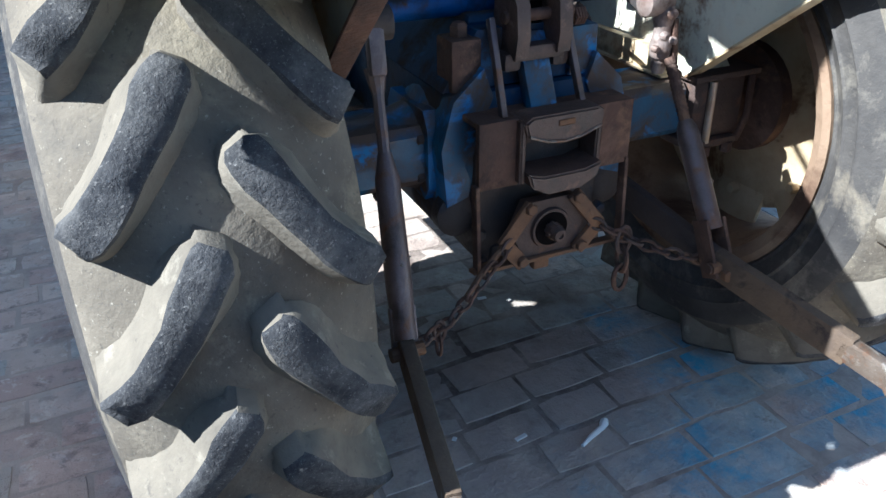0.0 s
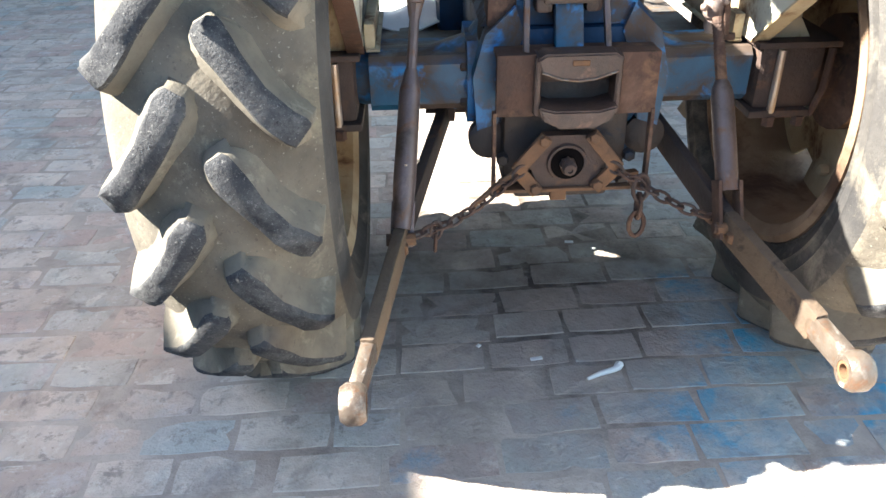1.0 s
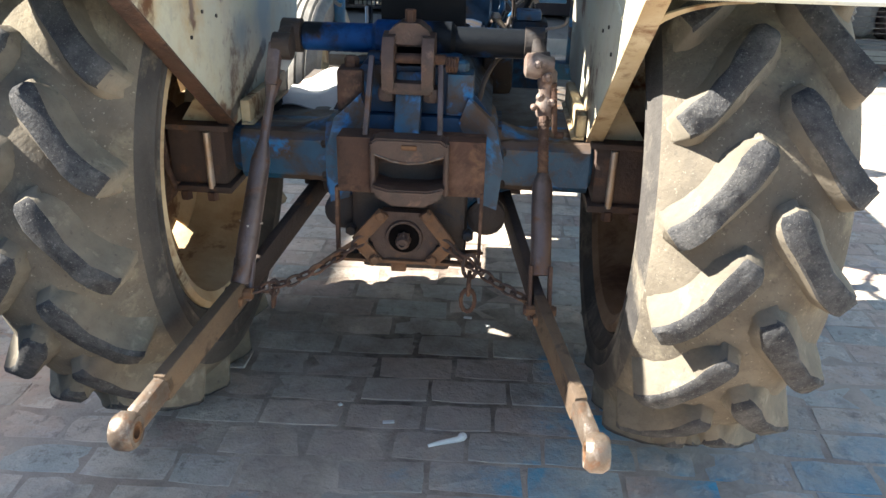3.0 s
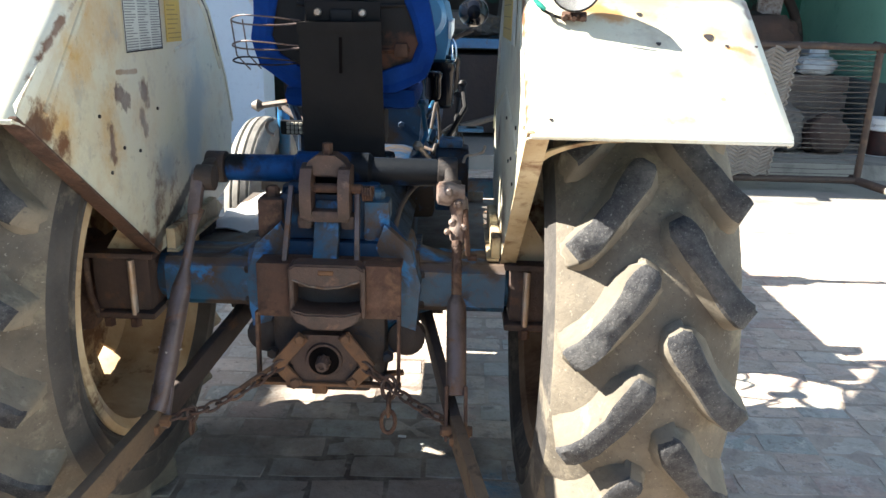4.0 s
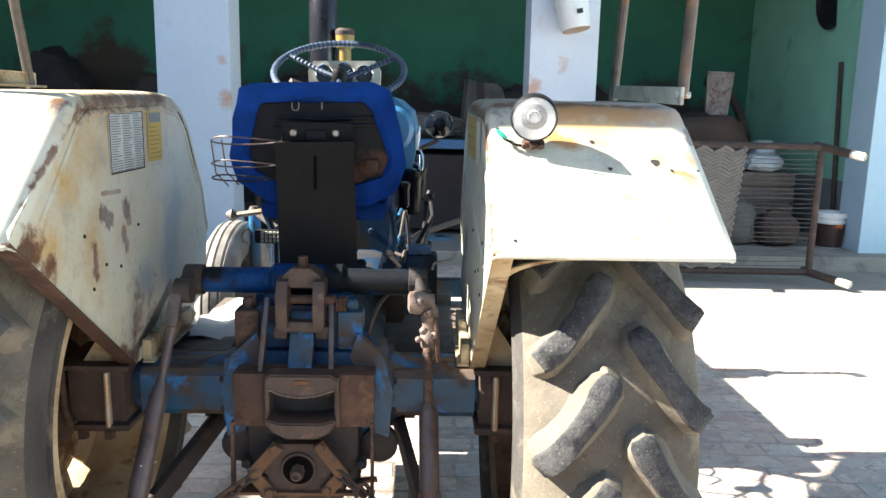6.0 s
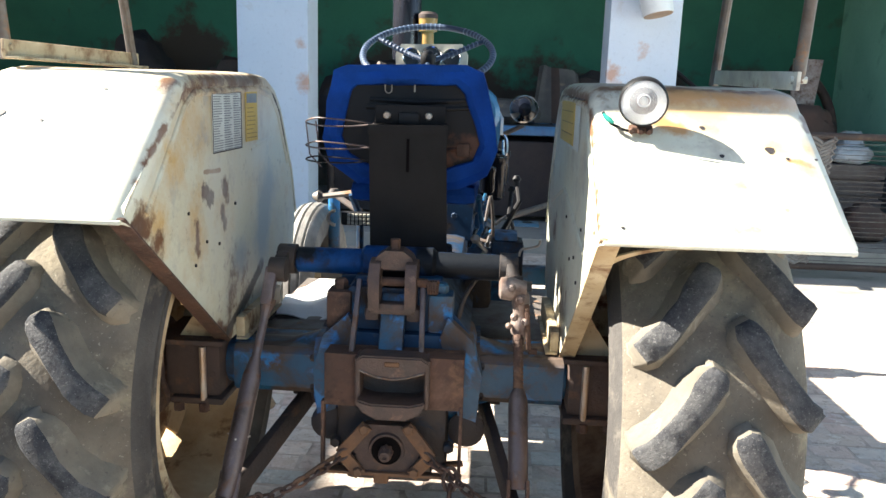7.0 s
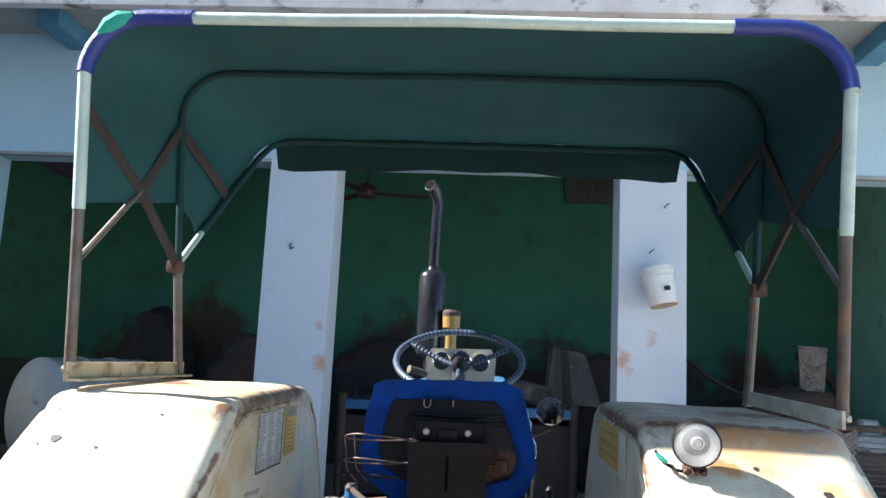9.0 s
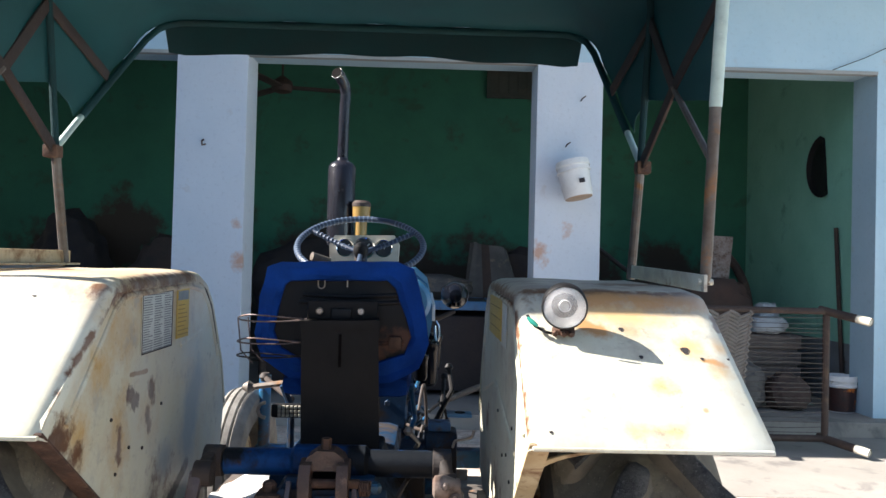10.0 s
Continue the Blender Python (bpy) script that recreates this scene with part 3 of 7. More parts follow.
mottle(M["navy"], (0.012, 0.10, 0.23), 11.0, 0.58, 0.66, 0.6)
# shade painted on the shaft's right end and on the gearbox top
blotches(M["shaftblue"], [((0.09, -0.03, 0.96), 0.07, (0.26, -0.03, 0.96)), ((-0.25, -0.02, 0.96), 0.03, (-0.22, -0.02, 0.96))], (0.007, 0.009, 0.012), 18.0, 0.5, 0.45, 0.75)
blotches(M["navy"], [((0.02, 0.2, 0.86), 0.12, (0.10, 0.4, 0.86))], (0.016, 0.020, 0.025), 18.0, 0.5, 0.55, 0.85)
mottle(M["worn"], (0.17, 0.085, 0.045), 28.0, 0.52, 0.62, 0.75)
mottle(M["worn"], (0.48, 0.45, 0.41), 19.0, 0.58, 0.66, 0.6, (1, 1, 1), 10, 0.75)
mottle(M["hitch"], (0.24, 0.17, 0.13), 26.0, 0.60, 0.70, 0.55)
mottle(M["hitch"], (0.03, 0.024, 0.02), 18.0, 0.52, 0.66, 0.7)
mottle(M["creamrim"], (0.16, 0.075, 0.03), 30.0, 0.56, 0.70, 0.8)
mottle(M["lug"], (0.17, 0.165, 0.152), 12.0, 0.46, 0.70, 0.60, (1, 1, 1), 12, 0.78)
mottle(M["lug"], (0.02, 0.021, 0.024), 17.0, 0.54, 0.68, 0.75)
mottle(M["lug"], (0.010, 0.010, 0.011), 90.0, 0.60, 0.70, 0.7)
mottle(M["lug"], (0.26, 0.25, 0.235), 190.0, 0.62, 0.70, 0.42, (1, 1, 1), 3, 0.6)
mottle(M["lug"], (0.17, 0.165, 0.155), 330.0, 0.62, 0.70, 0.35, (1, 1, 1), 2, 0.5)
mottle(M["tyre"], (0.105, 0.094, 0.078), 13.0, 0.52, 0.70, 0.75, (1, 1, 1), 10, 0.72)
mottle(M["tyre"], (0.070, 0.066, 0.060), 5.5, 0.55, 0.72, 0.65)
mottle(M["tyre"], (0.07, 0.064, 0.056), 110.0, 0.60, 0.72, 0.6, (1, 1, 1), 3, 0.6)
mottle(M["tyre"], (0.38, 0.35, 0.28), 150.0, 0.64, 0.72, 0.5, (1, 1, 1), 3, 0.6)
mottle(M["tyre"], (0.32, 0.285, 0.21), 9.0, 0.58, 0.70, 0.45, (1, 1, 1), 10, 0.75)
mottle(M["tyreside"], (0.24, 0.215, 0.17), 7.0, 0.54, 0.72, 0.65, (1, 1, 1), 10, 0.72)
mottle(M["black"], (0.04, 0.034, 0.03), 30.0, 0.64, 0.78, 0.4)
mottle(M["lugside"], (0.36, 0.33, 0.26), 14.0, 0.57, 0.72, 0.55)
mottle(M["lugside"], (0.06, 0.055, 0.05), 60.0, 0.60, 0.70, 0.6, (1, 1, 1), 6, 0.7)
mottle(M["tyreside"], (0.27, 0.235, 0.18), 120.0, 0.62, 0.75, 0.5)
mottle(M["canvas"], (0.022, 0.058, 0.062), 5.0, 0.50, 0.70, 0.6, (1, 0.4, 1), 10, 0.7)
mottle(M["canvas"], (0.055, 0.125, 0.125), 22.0, 0.60, 0.74, 0.4, (1, 1, 1), 8, 0.7)
mottle(M["rope"], (0.12, 0.11, 0.10), 90.0, 0.50, 0.72, 0.7)
mottle(M["mint"], (0.75, 0.74, 0.70), 60.0, 0.60, 0.70, 0.8)
blotches(M["green"], [((-4.6, 8.0, 1.2), 0.9), ((-3.7, 8.0, 1.7), 0.75), ((-2.45, 8.0, 1.75), 0.7), ((-1.2, 8.0, 1.4), 0.9), ((0.0, 8.0, 1.2), 0.8), ((1.0, 8.0, 1.2), 0.9), ((2.2, 8.0, 1.2), 0.9), ((3.4, 8.0, 1.2), 0.8), ((4.39, 7.5, 0.8), 0.5), ((4.39, 6.4, 0.7), 0.4)], (0.06, 0.046, 0.036), 2.6, 0.55, 0.60, 0.78)
blotches(M["plastic"], [((0.14, 0.222, 1.215), 0.07), ((0.17, 0.222, 1.23), 0.05), ((0.10, 0.222, 1.19), 0.05)], (0.10, 0.045, 0.028), 20.0, 0.6, 0.72, 0.90)

def glass(name, color=(1, 1, 1), rough=0.03):
    m = bpy.data.materials.new(name)
    m.use_nodes = True
    b = m.node_tree.nodes["Principled BSDF"]
    b.inputs["Base Color"].default_value = (*color, 1)
    b.inputs["Transmission Weight"].default_value, b.inputs["Roughness"].default_value, b.inputs["IOR"].default_value = 1.0, rough, 1.45
    return m
# the canopy cloth lets some sun through
nt = M["canvas"].node_tree
tr_ = nt.nodes.new("ShaderNodeBsdfTranslucent")
tr_.inputs["Color"].default_value = (0.035, 0.17, 0.175, 1)
mxs = nt.nodes.new("ShaderNodeMixShader")
mxs.inputs[0].default_value = 0.30
nt.links.new(nt.nodes["Principled BSDF"].outputs[0], mxs.inputs[1])
nt.links.new(tr_.outputs[0], mxs.inputs[2])
nt.links.new(mxs.outputs[0], nt.nodes["Material Output"].inputs["Surface"])
M["glass"] = glass("ribbed_lamp_glass", (0.90, 0.91, 0.92), 0.16)
M["glass"].node_tree.nodes["Principled BSDF"].inputs["Transmission Weight"].default_value = 0.82

# ---- builders ----
def part(name, bm, material, parent=None, label="", smooth=True, edge=35):
    me = bpy.data.meshes.new(name)
    bmesh.ops.recalc_face_normals(bm, faces=bm.faces)
    if smooth:
        for f in bm.faces:
            f.smooth = True
        for e in bm.edges:
            if len(e.link_faces) != 2 or e.calc_face_angle(0) > radians(edge):
                e.smooth = False
    bm.to_mesh(me)
    bm.free()
    for m in (material if isinstance(material, (list, tuple)) else (material,)):
        me.materials.append(M[m] if isinstance(m, str) else m)
    ob = new(name, me)
    if parent is not None:
        ob.parent = parent
    if label:
        ob["label"] = label
    return ob

def thing(name, label, category, m=None, group="", kind=""):
    ob = new(name)
    if m is not None:
        ob.matrix_world = m
    return tagged(ob, label, category, group, kind)

def single(name, bm, material, label, category, kind="", group="", smooth=True, edge=35):
    return tagged(part(name, bm, material, None, "", smooth, edge), label, category, group, kind)

def box(bm, x0, x1, y0, y1, z0, z1, bev=0.0, m=None):
    c = Matrix.LocRotScale(((x0 + x1) / 2, (y0 + y1) / 2, (z0 + z1) / 2), None, (abs(x1 - x0), abs(y1 - y0), abs(z1 - z0)))
    r = bmesh.ops.create_cube(bm, size=1, matrix=c)
    vs = r["verts"]
    if bev:
        es = {e for v in vs for e in v.link_edges}
        g = bmesh.ops.bevel(bm, geom=list(es), offset=bev, segments=2, affect="EDGES", profile=0.6)
        vs = list({v for f in g["faces"] for v in f.verts} | {v for v in vs if v.is_valid})
    if m is not None:
        bmesh.ops.transform(bm, matrix=m, verts=[v for v in vs if v.is_valid])
    return bm

def frame_at(d):
    d = Vector(d).normalized()
    a = Vector((0, 0, 1)) if abs(d.z) < 0.9 else Vector((1, 0, 0))
    u = d.cross(a).normalized()
    return u, u.cross(d).normalized()

def sweep(bm, pts, r, n=10, closed=False, caps=True, flat=None):
    """A round (or flat: (wide, thin)) bar along points; r may be a list."""
    pts = [Vector(p) for p in pts]
    k = len(pts)
    rs = r if isinstance(r, (list, tuple)) else [r] * k
    rings, u0 = [], None
    for i, p in enumerate(pts):
        a = pts[(i - 1) % k] if (closed or i > 0) else p
        b = pts[(i + 1) % k] if (closed or i < k - 1) else p
        d = (b - a).normalized()
        if u0 is None:
            u, v = frame_at(d)
        else:
            u = (u0 - d * u0.dot(d)).normalized()
            v = u.cross(d).normalized()
        u0 = u
        ring = []
        for j in range(n):
            t = 2 * math.pi * j / n
            ring.append(bm.verts.new(p + (u * math.cos(t) + v * math.sin(t)) * rs[i]))
        rings.append(ring)
    for i in range(k if closed else k - 1):
        a, b = rings[i], rings[(i + 1) % k]
        for j in range(n):
            bm.faces.new((a[j], a[(j + 1) % n], b[(j + 1) % n], b[j]))
    if caps and not closed:
        bm.faces.new(rings[0][::-1])
        bm.faces.new(rings[-1])
    return bm

def bar(bm, p0, p1, w, h, up=(0, 0, 1), bev=0.004):
    """A flat bar from p0 to p1: w across, h along up."""
    p0, p1 = Vector(p0), Vector(p1)
    d = (p1 - p0)
    y = d.normalized()
    x = y.cross(Vector(up)).normalized()
    z = x.cross(y)
    m = Matrix((x, y, z)).transposed().to_4x4()
    m.translation = (p0 + p1) / 2
    return box(bm, -w / 2, w / 2, -d.length / 2, d.length / 2, -h / 2, h / 2, bev, m)

def lathe(bm, profile, n=32, axis="X", centre=(0, 0, 0), close=False):
    """profile: (along, radius) pairs turned round an axis through centre."""
    c = Vector(centre)
    rings = []
    for a, r in profile:
        ring = []
        for j in range(n):
            t = 2 * math.pi * j / n
            co, si = math.cos(t) * r, math.sin(t) * r
            p = {"X": (a, co, si), "Y": (si, a, co), "Z": (co, si, a)}[axis]
            ring.append(bm.verts.new(c + Vector(p)))
        rings.append(ring)
    k = len(rings)
    for i in range(k if close else k - 1):
        a, b = rings[i], rings[(i + 1) % k]
        for j in range(n):
            bm.faces.new((a[j], a[(j + 1) % n], b[(j + 1) % n], b[j]))
    if not close:
        for ring, fl in ((rings[0], True), (rings[-1], False)):
            bm.faces.new(ring[::-1] if fl else ring)
    return bm

def prism(bm, poly, lo, hi, axis="X"):
    """A polygon of (a, b) pairs stretched along an axis."""
    def at(a, b, h):
        return {"X": (h, a, b), "Y": (a, h, b), "Z": (a, b, h)}[axis]
    lo_v = [bm.verts.new(at(a, b, lo)) for a, b in poly]
    hi_v = [bm.verts.new(at(a, b, hi)) for a, b in poly]
    k = len(poly)
    bm.faces.new(lo_v)
    bm.faces.new(hi_v[::-1])
    for i in range(k):
        bm.faces.new((lo_v[i], hi_v[i], hi_v[(i + 1) % k], lo_v[(i + 1) % k]))
    return bm

def bolt(bm, p, axis="Y", r=0.01, h=0.01):
    lathe(bm, [(0, r), (h * 0.8, r), (h, r * 0.8)], 6, axis, p)
    return bm

def arc(c, r, a0, a1, n, plane="XZ"):
    out = []
    for i in range(n + 1):
        t = radians(a0 + (a1 - a0) * i / n)
        p = {"XZ": (r * math.cos(t), 0, r * math.sin(t)), "YZ": (0, r * math.cos(t), r * math.sin(t)), "XY": (r * math.cos(t), r * math.sin(t), 0)}[plane]
        out.append(Vector(c) + Vector(p))
    return out

def smooth(pts, n=6, closed=False):
    """Points of a smooth curve through the given ones."""
    P = [Vector(p) for p in pts]
    k = len(P)
    out = []
    for i in range(k if closed else k - 1):
        a = P[(i - 1) % k] if closed or i else P[i]
        b, c = P[i], P[(i + 1) % k]
        d = P[(i + 2) % k] if closed or i < k - 2 else c
        for q in range(n):
            t = q / n
            out.append(0.5 * (2 * b + (c - a) * t + (2 * a - 5 * b + 4 * c - d) * t * t + (3 * b - a - 3 * c + d) * t ** 3))
    if not closed:
        out.append(P[-1])
    return out

def nb():
    return bmesh.new()

def chain(parent, pts, r=0.0036, size=0.023, name="chain_link"):
    """Links along a line of points, each turned a quarter from the last."""
    pts = [Vector(p) for p in pts]
    seg = [(pts[i + 1] - pts[i]).length for i in range(len(pts) - 1)]
    total, step, s, i = sum(seg), size * 1.25, 0.0, 0
    k = 0
    while s < total:
        a, j = s, 0
        while j < len(seg) - 1 and a > seg[j]:
            a -= seg[j]
            j += 1
        p = pts[j].lerp(pts[j + 1], a / seg[j])
        d = (pts[j + 1] - pts[j]).normalized()
        u, v = frame_at(d)
        side = u if k % 2 else v
        bm = nb()
        loop = []
        for q in range(12):
            t = 2 * math.pi * q / 12
            loop.append(p + d * math.cos(t) * size * 0.85 + side * math.sin(t) * size * 0.48)
        sweep(bm, loop, r, 6, closed=True)
        part(name, bm, "rust" if k % 3 else "rustdark", parent)
        s += step
        k += 1

# ---- the tractor: x right, y ahead, rear axle over the origin ----
AX_Z, R_T = 0.645, 0.610
TYRE_X = {1: 0.660, -1: -0.630}
tractor = thing("tractor", "old blue farm tractor with rusty cream fenders on a brick yard", "tractor")

HALF = 0.165
def tyre_r(v):
    """Radius of the round tread between the lugs at v across the tyre (-1 to 1)."""
    return R_T - 0.004 - 0.074 * abs(v) ** 2.4

def lug_r(v):
    """Radius of the worn lug tops, which are flatter across."""
    return R_T + 0.031 - 0.028 * v * v

def carcass():
    bm = nb()
    prof = []
    for i in range(13):
        v = -1 + 2 * i / 12
        prof.append((v * HALF * 0.97, tyre_r(v)))
    side = [(0.171, 0.52), (0.180, 0.490), (0.182, 0.470), (0.186, 0.465), (0.181, 0.458), (0.179, 0.435), (0.182, 0.430), (0.172, 0.424), (0.152, 0.395), (0.155, 0.390), (0.138, 0.368)]
    out = [(-a, r) for a, r in reversed(side)] + prof + side + [(0.132, 0.355), (-0.132, 0.355)]
    lathe(bm, out, 72, "X", close=True)
    for f in bm.faces:
        c = f.calc_center_median()
        f.material_index = 1 if math.hypot(c.y, c.z) < 0.52 else 0
    return bm

def lug(sign, seed=0):
    """One tread bar from the centre line out to the shoulder, pointing down at the back of the wheel."""
    bm = nb()
    secs = []
    rnd = random.Random(seed)
    # along the bar, its width and its height: blunt nose, waist, broad foot
    STEPS = ((0.0, 0.62, 0.78), (0.03, 0.86, 0.95), (0.08, 1.02, 1.0), (0.16, 1.06, 1.0), (0.26, 1.0, 1.0), (0.38, 0.92, 0.98), (0.51, 0.90, 0.99), (0.64, 0.94, 1.0), (0.77, 1.0, 0.99), (0.90, 1.04, 0.97), (1.0, 1.0, 0.92))
    v0, v1, da, bend = 0.13, 0.95, 0.275, 1.42
    for s, fat, high in STEPS:
        v = v0 + (v1 - v0) * s
        ang = da * (1 - (1 - s) ** bend)
        tx, ta = (v1 - v0) * HALF, (R_T + 0.03) * da * bend * max(0.18, 1 - s) ** (bend - 1)
        tl = math.hypot(tx, ta)
        nx, na = ta / tl, -tx / tl
        w = 0.0252 * fat
        rad = tyre_r(min(0.97, v))
        top = (lug_r(v) - rad) * high
        foot = (0.016 + 0.012 * (1 - s)) * min(1.0, 0.3 + 5 * s)
        ring = []
        for off, lift in ((-w - foot, -0.010), (-w * 1.16 - 0.003, top * 0.40), (-w * 0.98, top * 0.84), (-w * 0.76, top), (w * 0.76, top), (w * 0.98, top * 0.84), (w * 1.16 + 0.003, top * 0.40), (w + foot, -0.010)):
            if lift > 0:
                off += rnd.uniform(-0.0020, 0.0020)
                lift += rnd.uniform(-0.0024, 0.0008)
            a = ang + off * na / R_T
            x = min(v * HALF + off * nx, 0.166)
            # feet and lower sides follow the falling shoulder
            own = min(rad, tyre_r(min(1.0, max(0.0, x / (HALF * 0.97)))) - (0.012 if x > HALF * 0.97 else 0.0))
            rr = own + lift if lift < 0 else rad + lift if lift > top * 0.6 else (rad + own) / 2 + lift
            ring.append(bm.verts.new((sign * x, -math.cos(a) * rr, -math.sin(a) * rr)))
        secs.append(ring)
    for a, b in zip(secs, secs[1:]):
        for j in range(7):
            f = bm.faces.new((a[j], a[j + 1], b[j + 1], b[j]))
            f.material_index = 0 if j in (2, 3, 4) else 1
    for ring, out in ((secs[0], 0.0), (secs[-1], 0.164)):
        low = []
        for v in ring:
            p = v.co.copy()
            r = math.hypot(p.y, p.z)
            k = min(1.0, (R_T - 0.115 if out else R_T - 0.014) / r)
            low.append(bm.verts.new((sign * out if out else p.x - sign * 0.006, p.y * k, p.z * k + (0 if out else 0.018))))
        for j in range(7):
            f = bm.faces.new((ring[j], ring[j + 1], low[j + 1], low[j]))
            f.material_index = 1
    return bm

lug_mesh = {}
for sgn in (1, -1):
    lug_mesh[sgn] = []
    for seed in range(5):
        tmp = part("lug", lug(sgn, seed * 2 + sgn), ("lug", "lugside"), edge=58)
        lug_mesh[sgn].append(tmp.data)
        bpy.data.objects.remove(tmp)

NLUG = 20
for side, phase, offset in ((1, 3.4, 8.0), (-1, 7.6, 9.2)):
    wheel = part("rear_tyre", carcass(), ("tyre", "tyreside"), tractor, "large dusty rear tyre with worn chevron lugs")
    wheel.location = (TYRE_X[side], 0, AX_Z)
    for k in range(NLUG):
        for sgn, extra in ((1, 0.0), (-1, offset)):
            ob = new("lug", lug_mesh[sgn][(k * 3 + side) % 5])
            ob.parent = wheel
            ob.rotation_euler = (radians(phase + extra + k * 360 / NLUG), 0, 0)
    # rim barrel with the dished disc and its fixing lugs
    bm = nb()
    lathe(bm, [(-0.150, 0.385), (-0.155, 0.372), (-0.145, 0.352), (-0.06, 0.330), (0.06, 0.330), (0.145, 0.352), (0.155, 0.372), (0.150, 0.385),
               (0.158, 0.385), (0.163, 0.370), (0.150, 0.344), (0.062, 0.322), (-0.062, 0.322), (-0.150, 0.344), (-0.163, 0.370), (-0.158, 0.385)], 56, "X", close=True)
    rim = part("rear_rim", bm, "rimrust" if side < 0 else "rimbrown", tractor, "rusty cream painted wheel rim" if side < 0 else "brown rusted wheel rim")
    rim.location = (TYRE_X[side], 0, AX_Z)
    bm = nb()
    lathe(bm, [(0.02, 0.02), (0.02, 0.13), (0.040, 0.165), (0.048, 0.284), (0.060, 0.284), (0.054, 0.160), (0.035, 0.125), (0.035, 0.02)], 40, "X", close=True)
    if side < 0:
        bmesh.ops.scale(bm, vec=(-1, 1, 1), verts=bm.verts)
    disc = part("wheel_disc", bm, "rimrust", rim, "dished cream wheel disc")
    for k in range(8):
        bm = nb()
        a = radians(45 * k)
        d = Vector((0, math.cos(a), math.sin(a)))
        bar(bm, d * 0.235 + Vector((side * 0.052, 0, 0)), d * 0.328 + Vector((side * 0.03, 0, 0)), 0.165, 0.012, (1, 0, 0))
        bolt(bm, d * 0.248 + Vector((side * 0.035, 0, 0)), "X", 0.014, -side * 0.02)
        part("rim_lug", bm, "rimrust", rim)
    bm = nb()
    lathe(bm, [(0.0, 0.05), (0.0, 0.13), (side * -0.03, 0.13), (side * -0.05, 0.06), (side * -0.2, 0.05)], 28, "X", (TYRE_X[side] + side * 0.02, 0, AX_Z))
    part("axle_hub", bm, "rust", tractor, "rusty axle hub")

# axle housing and flanges
bm = nb()
lathe(bm, [(-0.46, 0.04), (-0.46, 0.058), (-0.43, 0.064), (-0.28, 0.066), (-0.20, 0.09), (-0.15, 0.15), (-0.10, 0.165), (0.10, 0.165), (0.15, 0.15), (0.20, 0.09), (0.28, 0.066), (0.43, 0.064), (0.46, 0.058), (0.46, 0.04)], 28, "X", (0.01, 0.02, 0.665))
part("axle_housing", bm, "blue", tractor, "blue painted axle housing with greasy brown patches")
for s in (1, -1):
    bm = nb()
    pr = [(-0.066, 0.625), (-0.05, 0.608), (0.09, 0.608), (0.10, 0.63), (0.10, 0.71), (0.085, 0.728), (-0.05, 0.728), (-0.066, 0.712)]
    k0, k1 = s * 0.17 + 0.01, s * 0.415 + 0.01
    prism(bm, pr, k0, k1, "X")
    bmesh.ops.bevel(bm, geom=[e for e in bm.edges if e.calc_face_angle(0) > radians(60)], offset=0.012, segments=2, affect="EDGES")
    tr = part("axle_trumpet", bm, "blue", tractor, "square blue axle casting")
    bm = nb()
    prism(bm, [(-0.085, 0.61), (-0.065, 0.58), (0.10, 0.58), (0.12, 0.61), (0.12, 0.73), (0.10, 0.76), (-0.065, 0.76), (-0.085, 0.73)], s * 0.15 + 0.01, s * 0.205 + 0.01, "X")
    part("casting_flange", bm, "blue", tr)
    bm = nb()
    box(bm, s * 0.435, s * 0.575, -0.085, 0.12, 0.595, 0.735, 0.012)
    br = part("axle_bracket", bm, "rustdark", tractor, "rusty fender bracket on the axle end")
    bm = nb()
    box(bm, s * 0.42, s * 0.60, -0.10, 0.14, 0.733, 0.747, 0.004)
    part("bracket_plate", bm, "rustdark", br)
    bm = nb()
    box(bm, s * 0.425, s * 0.56, -0.10, 0.13, 0.578, 0.596, 0.006)
    part("bracket_plate", bm, "rustdark", br)
    bm = nb()
    sweep(bm, [(s * 0.475, -0.093, 0.59), (s * 0.475, -0.093, 0.73)], 0.0085, 10)
    part("bracket_stud", bm, "bare", tractor, "bright worn steel stud")
    for xx in (0.475, 0.54):
        bm = nb()
        lathe(bm, [(0.0, 0.014), (0.022, 0.014)], 6, "Z", (s * xx, -0.093, 0.560))
        part("nut", bm, "rust", tractor)
    bm = nb()
    sweep(bm, [(s * 0.585, -0.09, 0.73), (s * 0.578, -0.10, 0.64), (s * 0.565, -0.09, 0.58)], 0.008, 8)
    part("bracket_rod", bm, "rust", tractor)

# gearbox, back cover and lift cover
bm = nb()
box(bm, -0.17, 0.18, -0.10, 0.55, 0.50, 0.80, 0.03)
box(bm, -0.15, 0.15, 0.5, 1.05, 0.50, 0.86, 0.04)
# unseen sump block, added to keep sun off the ground beyond
box(bm, -0.19, 0.19, 1.02, 1.50, 0.37, 0.86, 0.05)
part("gearbox", bm, "navy", tractor, "blue gearbox casting stained with oil")
bm = nb()
box(bm, -0.125, 0.145, -0.155, 0.0, 0.46, 0.70, 0.02)
box(bm, -0.10, 0.11, -0.165, -0.1, 0.435, 0.50, 0.015)
for x, z in ((-0.125, 0.53), (0.15, 0.53), (-0.12, 0.47), (0.14, 0.47)):
    bolt(bm, (x, -0.15, z), "Y", 0.014, -0.02)
bmesh.ops.bevel(bm, geom=[e for e in bm.edges if e.calc_face_angle(0) > radians(70)], offset=0.004, segments=1, affect="EDGES")
part("rear_cover", bm, "grease", tractor, "black oily casting below the axle")
bm = nb()
box(bm, -0.155, 0.165, -0.125, -0.10, 0.60, 0.80, 0.012)
